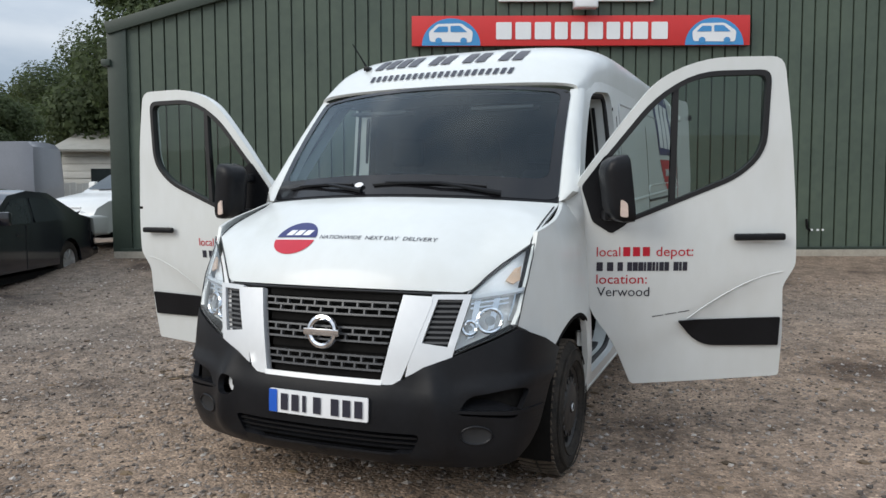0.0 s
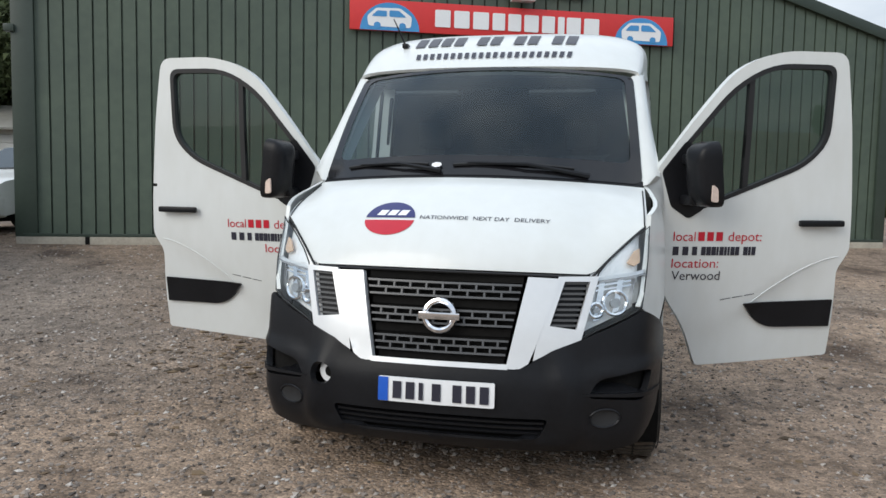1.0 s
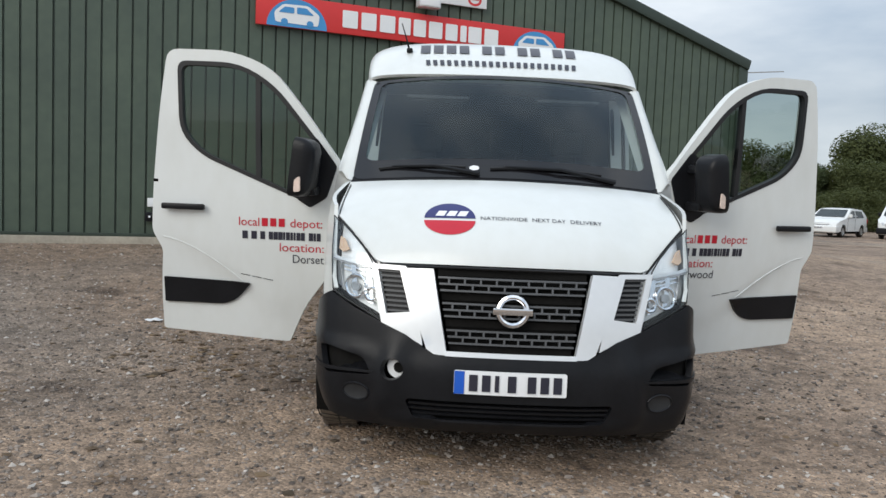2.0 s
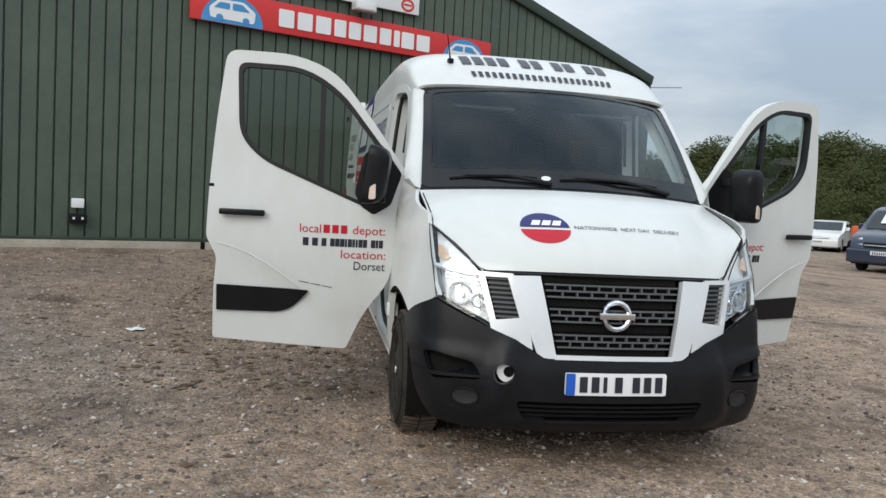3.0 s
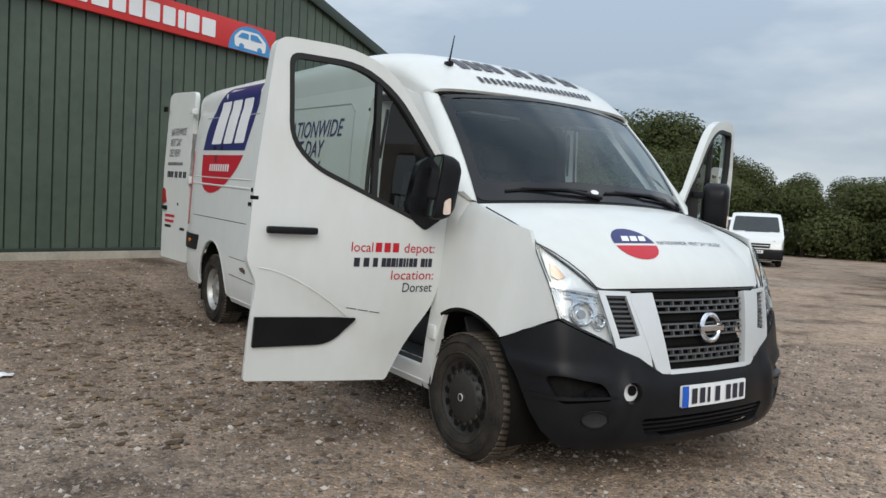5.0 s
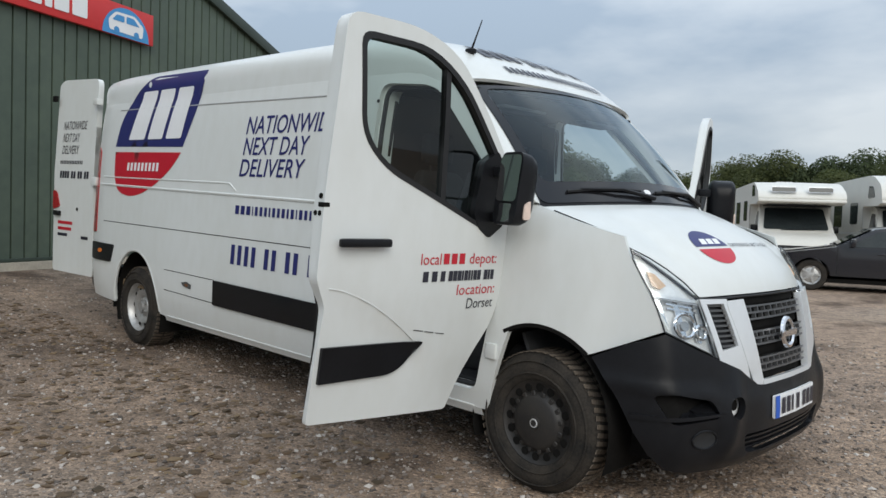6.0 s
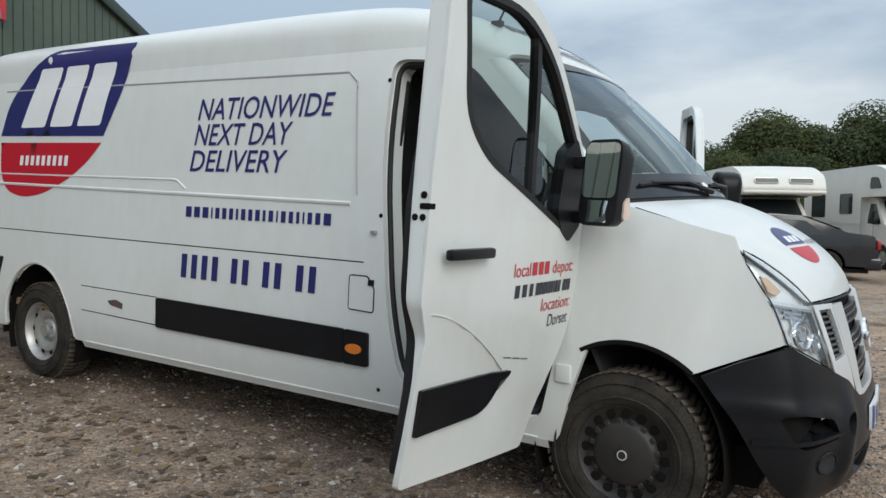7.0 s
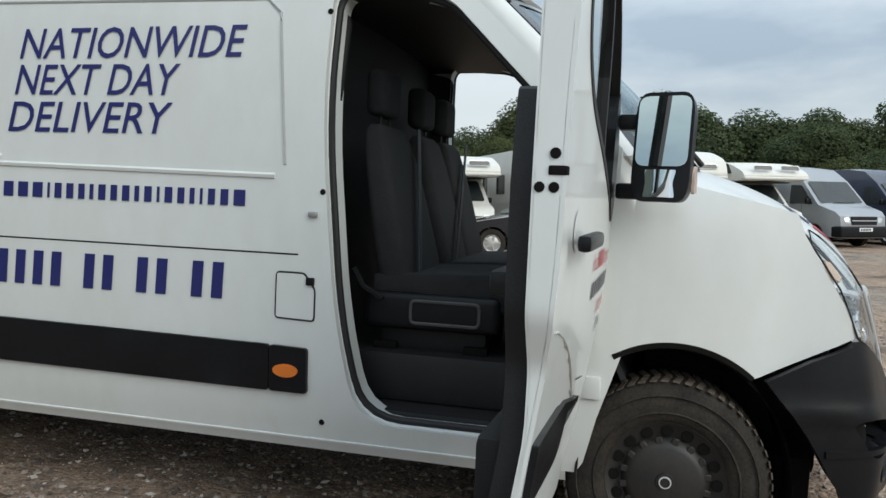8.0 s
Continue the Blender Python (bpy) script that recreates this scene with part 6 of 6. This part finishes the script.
vehicle("saloon_car", "black saloon car parked on the gravel beside the shed", "car", spot(-6.6, 8.15, 2), 1.84, P_SAL, 0.95, (0.95, 3.8), BLACKCAR, V_SAL, ((1.4, 0.95), (2.15, 1.36)), ((3.3, 1.4), (4.2, 1.06)), r=0.33, tail=False)
vehicle("hatchback", "white hatchback parked behind the black saloon", "car", spot(-6.75, 13.6, -28), 1.78, P_HAT, 1.0, (0.85, 3.35), WHITECAR, V_HAT, ((1.1, 0.98), (1.85, 1.42)), ((3.4, 1.44), (3.95, 1.05)), r=0.31)
vehicle("grey_van", "silver-grey high-roof van parked by the trees", "van", spot(-17.3, 23.0, -88), 2.0, P_BIG, 1.3, (0.95, 4.2), mat("mid_grey_paint", (0.2, 0.21, 0.235), 0.3, 0.2, var=0.1, scale=2, coat=0.3), V_BIG + [[(3.1, 1.35), (4.35, 1.35), (4.35, 1.98), (3.1, 1.98)]], ((0.8, 1.3), (1.5, 2.05)), r=0.34, bumper=BLACKPL, lampz=(0.75, 1.0), grille=(0.5, 0.7, 0.95), tail=False)
carrier = vehicle("people_carrier", "dark blue people carrier with a paper behind its windscreen", "van", spot(18.9, 12.5, -82), 1.9, P_MID, 1.2, (0.9, 3.9), NAVYCAR, V_MID, ((0.85, 1.2), (1.6, 1.82)), lampz=(0.78, 0.98), grille=(0.5, 0.7, 0.86))
part("windscreen_paper", patch([(0.05, 0.3), (0.45, 0.3), (0.45, 0.75), (0.05, 0.75)], lambda q, v: (-q, 0.85 + 0.75 * v - 0.05, 1.2 + 0.62 * v + 0.05), 0.3), PALE, carrier)
for x, y, h, lab in ((24.6, 8.2, -78, "white small van with a dark front bumper and roof bars"), (31.0, 11.2, -80, "white small van with a black bumper"), (32.4, 14.0, -80, "white small van parked in the row")):
    vehicle("parked_van", lab, "van", spot(x, y, h), 1.9, P_MID if x < 28 else P_VAN, 1.17, (0.9, 3.75 if x < 28 else 3.5), WHITECAR, V_CAB, ((0.85, 1.2), (1.6, 1.82)) if x < 28 else ((0.95, 1.13), (1.65, 1.72)), bumper=BLACKPL, lampz=(0.76, 0.95), grille=(0.5, 0.68, 0.84), group="row of parked white vans")
vehicle("parked_van", "white small van seen from its side by the hedge", "van", spot(33.6, 27.6, -62), 1.8, P_VAN, 1.15, (0.85, 3.5), WHITECAR, V_CAB, ((0.95, 1.13), (1.65, 1.72)), bumper=BLACKPL, lampz=(0.7, 0.9), group="row of parked white vans")
vehicle("parked_car", "white car with a dark grille near the hedge", "car", spot(31.0, 21.8, -70), 1.8, P_HAT, 1.0, (0.85, 3.35), WHITECAR, V_HAT, ((1.1, 0.98), (1.85, 1.42)), ((3.4, 1.44), (3.95, 1.05)))
vehicle("parked_car", "small white car beyond the van row", "car", spot(30.5, 29.5, -70), 1.75, P_HAT, 1.0, (0.85, 3.35), WHITECAR, V_HAT, ((1.1, 0.98), (1.85, 1.42)), ((3.4, 1.44), (3.95, 1.05)))
vehicle("parked_car", "dark car at the end of the van row", "car", spot(40.0, 27.0, -60), 1.8, P_HAT, 1.0, (0.85, 3.35), NAVYCAR, V_HAT, ((1.1, 0.98), (1.85, 1.42)), ((3.4, 1.44), (3.95, 1.05)))
vehicle("saloon_car", "dark saloon car parked in front of the motorhomes", "car", spot(14.5, 3.2, 178), 1.84, P_SAL, 0.95, (0.95, 3.8), BLACKCAR, V_SAL, ((1.4, 0.95), (2.15, 1.36)), ((3.3, 1.4), (4.2, 1.06)), r=0.33)
for x, y, pt, lab in ((17.6, -10.0, SILVERCAR, "silver-grey panel van parked beside the motorhomes"), (18.2, -13.0, NAVYCAR, "dark blue panel van at the end of the row"), (18.6, -16.0, WHITECAR, "white panel van at the end of the row")):
    vehicle("panel_van_parked", lab, "van", spot(x, y, -78), 1.98, P_BIG, 1.3, (0.95, 4.2), pt, V_BIG, ((0.8, 1.3), (1.5, 2.05)), r=0.34, bumper=BLACKPL, lampz=(0.75, 1.0), grille=(0.5, 0.7, 0.95))


def motorhome(m, label, H=2.85, over=True):
    cabp = [(0.05, 0.28), (0.0, 0.5), (0.05, 0.9), (0.2, 1.05), (0.8, 1.22), (1.4, 1.9), (1.75, 2.0), (2.3, 2.0), (2.35, 1.0), (2.3, 0.35)]
    root = vehicle("motorhome", label, "motorhome", m, 1.95, cabp, 1.2, (0.9,), CREAM, [[(0.98, 1.24), (1.75, 1.24), (1.75, 1.8), (1.42, 1.78)]], ((0.8, 1.22), (1.4, 1.9)), r=0.32, bumper=GREYPL, lampz=(0.72, 0.92), grille=(0.6, 0.68, 0.86), group="row of parked motorhomes")
    W = 2.2
    side = rounded([(1.9, 0.45), (5.8, 0.45), (5.85, H - 0.1), (5.7, H), (1.0, H - (0.0 if over else 0.15)), (0.25, H - 0.3 if over else H - 0.5), (0.12, 2.1), (0.4, 1.98), (1.9, 1.98)], [0.05, 0.05, 0.1, 0.1, 0.5, 0.2, 0.1, 0.1, 0.05], 4)
    for s in (-1, 1):
        part("coach_side", patch(side, lambda y, z: (s * W / 2, y, z), 0.5, thick=0.03, flip=(s < 0), inward=(-s, 0, 0)), CREAM, root)
        for y0, y1, z0, z1 in ((2.4, 3.2, 1.5, 2.1), (4.2, 5.2, 1.4, 2.1)):
            part("coach_window", patch(rounded([(y0, z0), (y1, z0), (y1, z1), (y0, z1)], 0.08), lambda y, z: (s * (W / 2 + 0.012), y, z), 0.3, thick=0.01, flip=(s < 0), inward=(-s, 0, 0)), CARGLASS, root)
        part("overcab_window", patch(rounded([(0.75, 2.2), (1.4, 2.2), (1.35, 2.52), (0.95, 2.5)], 0.08), lambda y, z: (s * (W / 2 + 0.012), y, z), 0.3, thick=0.01, flip=(s < 0), inward=(-s, 0, 0)), CARGLASS, root)
        part("stripe", box(s * (W / 2 + 0.004) - 0.004, 2.0, 1.2, s * (W / 2 + 0.004) + 0.004, 5.7, 1.26), SATIN, root)
        wh = part("wheel", lathe([(0.2, s * 0.09), (0.31, s * 0.1), (0.33, s * 0.06), (0.33, -s * 0.1), (0.05, -s * 0.1)], 24, "X"), RUBBER, root, m=pose(s * 0.92, 4.5, 0.33))
        part("rim", lathe([(0, s * 0.08), (0.2, s * 0.085)], 18, "X"), STEEL, wh)
    rows = [[(q * W / 2, y, z + 0.02 * (1 - q * q)) for q in (-1, -0.9, 0, 0.9, 1)] for y, z in side]
    part("coach_skin", grid(rows + [rows[0]], flip=True), CREAM, root)
    for d in (-0.46, 0.46):
        slot = part("coach_window", patch(rounded([(d - 0.3, 2.30), (d + 0.3, 2.30), (d + 0.3, 2.42), (d - 0.3, 2.42)], 0.05), lambda x, z: (x, 0.16 + (z - 2.1) * 0.3 - 0.06, z), 0.3, thick=0.02), CARGLASS, root)
        ro = [(x, 0.16 + (z - 2.1) * 0.3 - 0.065, z) for x, z in rounded([(d - 0.31, 2.29), (d + 0.31, 2.29), (d + 0.31, 2.43), (d - 0.31, 2.43)], 0.05)]
        part("window_rim", tube(ro + [ro[0]], 0.012, 5, cap=False), SATIN, slot)
    part("pod_lip", box(-W / 2, 0.10, 2.02, W / 2, 0.24, 2.10, 0.03, 3), CREAM, root)
    part("cab_shade", box(-0.82, 0.62, 1.93, 0.82, 1.35, 1.96, 0.01), GREYPL, root)
    part("roof_vent", box(-0.25, 3.0, H, 0.25, 3.5, H + 0.12, 0.04), CREAM, root)
    part("roof_vent", box(-0.2, 4.6, H, 0.2, 5.0, H + 0.1, 0.04), CREAM, root)
    return root


for x, y, H, lab in ((17.8, 2.2, 2.6, "cream motorhome with an over-cab bed, behind the dark saloon"), (17.4, -0.7, 2.8, "white motorhome with a narrow over-cab window"), (17.2, -4.4, 2.85, "white coachbuilt motorhome with a rounded over-cab pod"), (17.4, -7.1, 2.55, "cream motorhome beside the silver van")):
    motorhome(spot(x, y, -84), lab, H)

# excavator behind the people carrier
exc = thing("excavator", "orange excavator with its arm bent over the parked cars", "excavator", spot(31.6, 17.6, -62))
part("boom", tube([(-1.0, 0, 1.2), (0.3, 0, 2.35), (0.9, 0, 2.35)], [0.2, 0.22, 0.18], 6), ORANGE, exc)
part("stick", tube([(0.9, 0, 2.4), (1.3, 0, 1.2)], [0.16, 0.12], 6), ORANGE, exc)
part("engine_deck", box(-1.9, -0.7, 0.7, -0.4, 0.7, 1.35, 0.08), ORANGE, exc)
part("counterweight", box(-2.6, -0.9, 0.6, -1.8, 0.9, 1.3, 0.12), ORANGE, exc)
for s in (-1, 1):
    part("track", box(-2.7, s * 0.8 - 0.22, 0.0, 0.2, s * 0.8 + 0.22, 0.7, 0.25, 3), UNDER, exc)
part("ram", tube([(-0.8, 0, 1.1), (0.2, 0, 2.0)], 0.06, 6), STEEL, exc)

# ---- bungalow and fence behind the shed ----
bung = thing("bungalow", "cream boarded bungalow with a pale roof behind a fence", "house", SITE @ pose(-13.7, 40, 0))
for k in range(9):
    part("wall_board", box(-6, 0 - 0.03 * (k % 2), 0.5 + 0.38 * k, 6, 0.2, 0.86 + 0.38 * k, 0.01), CREAM, bung)
part("wall", box(-6, 0.1, 0.3, 6, 7, 3.95), CREAM, bung)
for y0, y1, sgn in ((-0.6, 3.5, 1), (7.6, 3.5, -1)):
    part("roof_slope", solid(grid([[(-6.4, y0, 3.75), (6.4, y0, 3.75)], [(-6.4, y1, 5.1), (6.4, y1, 5.1)]]), 0.12), mat("pale_roof_felt", (0.42, 0.41, 0.37), 0.85, var=0.2, scale=2), bung, smooth=False)
for x in (-4.5, -1.5, 2.5):
    w = part("window", box(x, -0.06, 1.7, x + 1.4, 0.02, 2.9, 0.01), CARGLASS, bung)
    part("window_frame", box(x - 0.08, -0.09, 1.6, x + 1.48, -0.05, 1.7, 0.01), PALE, w)
fence = thing("fence", "pale upright board fence in front of the bungalow", "fence", SITE @ pose(-15, 30, 0.4))
for k in range(48):
    part("board", box(-5 + 0.24 * k, 0, 0, -4.79 + 0.24 * k, 0.03, 1.55 + 0.03 * (k % 3), 0.004, 1), CREAM, fence)
for z in (0.4, 1.2):
    part("rail", box(-5.1, 0.03, z, 6.6, 0.08, z + 0.08), CREAM, fence)

# ---- trees ----
BARK = mat("bark", (0.09, 0.07, 0.05), 0.95, var=0.4, scale=8, bump=0.6, bscale=20, stretch=(1, 1, 0.2))
FOLIAGE = [island_mat("foliage_dark", [(0, (0.052, 0.072, 0.03)), (0.55, (0.072, 0.098, 0.04)), (1, (0.092, 0.122, 0.05))], 0.8, 0.45),
           island_mat("foliage_olive", [(0, (0.062, 0.078, 0.024)), (0.55, (0.082, 0.098, 0.030)), (1, (0.102, 0.116, 0.038))], 0.8, 0.45)]


def tree(seed, H, R, leaf, count, material, trunk=0.35, low=0.15):
    """A trunk with limbs and a ragged crown of small leaf clumps."""
    g = random.Random(seed)
    root = new("tree")
    limbs = tube([(0, 0, -0.1), (0.05 * H * 0.3, 0, H * 0.3), (g.uniform(-0.3, 0.3), g.uniform(-0.3, 0.3), H * 0.75)], [trunk, trunk * 0.7, trunk * 0.2], 8)
    lobes = []
    for k in range(15):
        a, hz = g.uniform(0, 6.28), g.uniform(low + 0.1, 0.9)
        d = R * (0.35 + 0.5 * math.sin(math.pi * min(1, hz * 1.02))) * g.uniform(0.5, 1.0)
        c = Vector((d * math.cos(a), d * math.sin(a), H * hz))
        lobes.append((c, R * g.uniform(0.28, 0.5)))
        if k < 9:
            tube([(0, 0, H * hz * 0.6), c * 0.6 + Vector((0, 0, H * hz * 0.3)), c], [trunk * 0.35, trunk * 0.2, 0.03], 5, limbs)
    part("trunk", limbs, BARK, root)
    vs, fc = [], []
    for _ in range(count):
        c, rr = g.choice(lobes)
        v = Vector((g.gauss(0, 1), g.gauss(0, 1), g.gauss(0, 1) * 0.85)).normalized()
        p = c + v * rr * (0.35 + 0.72 * g.random() ** 0.55)
        n = (v + Vector((g.uniform(-0.8, 0.8), g.uniform(-0.8, 0.8), g.uniform(-0.2, 1.0)))).normalized()
        u = n.orthogonal().normalized()
        w = n.cross(u)
        q = g.uniform(0.5, 1.25) * leaf
        o = len(vs)
        t = g.uniform(0, 6.28)
        for k in range(3):
            e = t + 6.28 * k / 3
            rad = q * g.uniform(0.45, 1.0)
            vs.append(p + (u * math.cos(e) + w * math.sin(e)) * rad + n * g.uniform(-0.15, 0.15) * q)
        fc.append((o, o + 1, o + 2))
    me = bpy.data.meshes.new("crown")
    me.from_pydata(vs, [], fc)
    me.materials.append(material)
    cr = new("crown", me)
    cr.parent = root
    return root


kinds = [tree(11, 8.5, 4.2, 0.17, 48000, FOLIAGE[0]), tree(12, 8.5, 4.8, 0.175, 52000, FOLIAGE[1]), tree(13, 8.5, 3.6, 0.165, 42000, FOLIAGE[0]), tree(14, 8.5, 5.0, 0.175, 52000, FOLIAGE[1], low=0.0)]
bush = tree(15, 8.5, 6.0, 0.3, 22000, FOLIAGE[1], low=0.0)
kinds.append(bush)
kinds.append(tree(16, 8.5, 3.9, 0.13, 40000, FOLIAGE[0], low=0.05))
skyline = [(46, 3.6), (49, 3.7), (52, 4.0), (55, 5.0), (58, 5.4), (61, 5.2), (64, 4.9), (67, 6.0), (70, 7.1), (72, 7.2), (75, 5.2), (78, 4.2), (82, 3.2), (86, 3.16), (90, 4.33), (94, 5.38), (98, 5.85), (102, 6.3), (106, 6.5), (110, 6.67), (113.5, 7.02), (117, 5.03), (119.5, 7.14), (122.5, 5.15), (125, 4.91), (128, 7.25), (132, 7.49), (136, 7.02)]
tg = random.Random(5)
first = {0: True, 1: True, 2: True, 3: True, 4: True, 5: True}


def plant(kind, x, y, h, label, group):
    p = SITE @ Vector((x, y, 0))
    k = h / 8.5
    m = pose(p.x, p.y, ground_z(p.x, p.y), 0, 0, tg.uniform(0, 360))
    src = kinds[kind]
    src.scale = (k * tg.uniform(0.95, 1.2), k * tg.uniform(0.95, 1.2), k)
    if first[kind]:
        first[kind] = False
        sc = src.scale.copy()
        src.matrix_basis = m @ Matrix.Diagonal((*sc, 1))
        return tagged(src, label, "tree", group)
    return tagged(copy_thing(src, m), label, "tree", group)


for i, (az, el) in enumerate(skyline):
    for row, dist in enumerate((62, 52) if az > 63 else (76, 66)):
        a = radians(az + (1.5 if row else 0) + tg.uniform(-0.5, 0.5))
        h = (1.35 + dist * math.tan(radians(el))) * (1.0 if not row else tg.uniform(0.55, 0.78))
        kind = (1 if tg.random() < 0.6 else 3) if 50 < az < 92 else tg.choice((0, 2, 0, 1))
        plant(kind, -4 + dist * math.sin(a), 3 + dist * math.cos(a), h * 1.03, ("broad dark green tree in the wood behind the yard" if kind in (0, 2) else "olive green bushy tree along the yard's edge"), "trees round the yard")
for x, y, h, kind in ((-19.5, 48, 14.5, 5), (-15.5, 45, 15.5, 5), (-13, 51, 15, 5), (-24.5, 52, 10.5, 5), (-16.6, 27.5, 4.9, 2), (-19.0, 29, 5.2, 0), (-22.0, 34, 6.0, 1)):
    plant(kind, x, y, h, "tall dark tree behind the parked cars" if h > 6 else "dense dark bush behind the grey van", "trees beside the shed")
# woodland floor and hedge foot, closing the gaps low down
for i in range(34):
    a = radians(44 + 2.75 * i)
    d = tg.uniform(44, 50) if i > 6 else tg.uniform(58, 62)
    plant(4, -4 + d * math.sin(a), 3 + d * math.cos(a), tg.uniform(2.6, 3.8), "low olive hedge bush along the yard's edge", "hedge bushes")
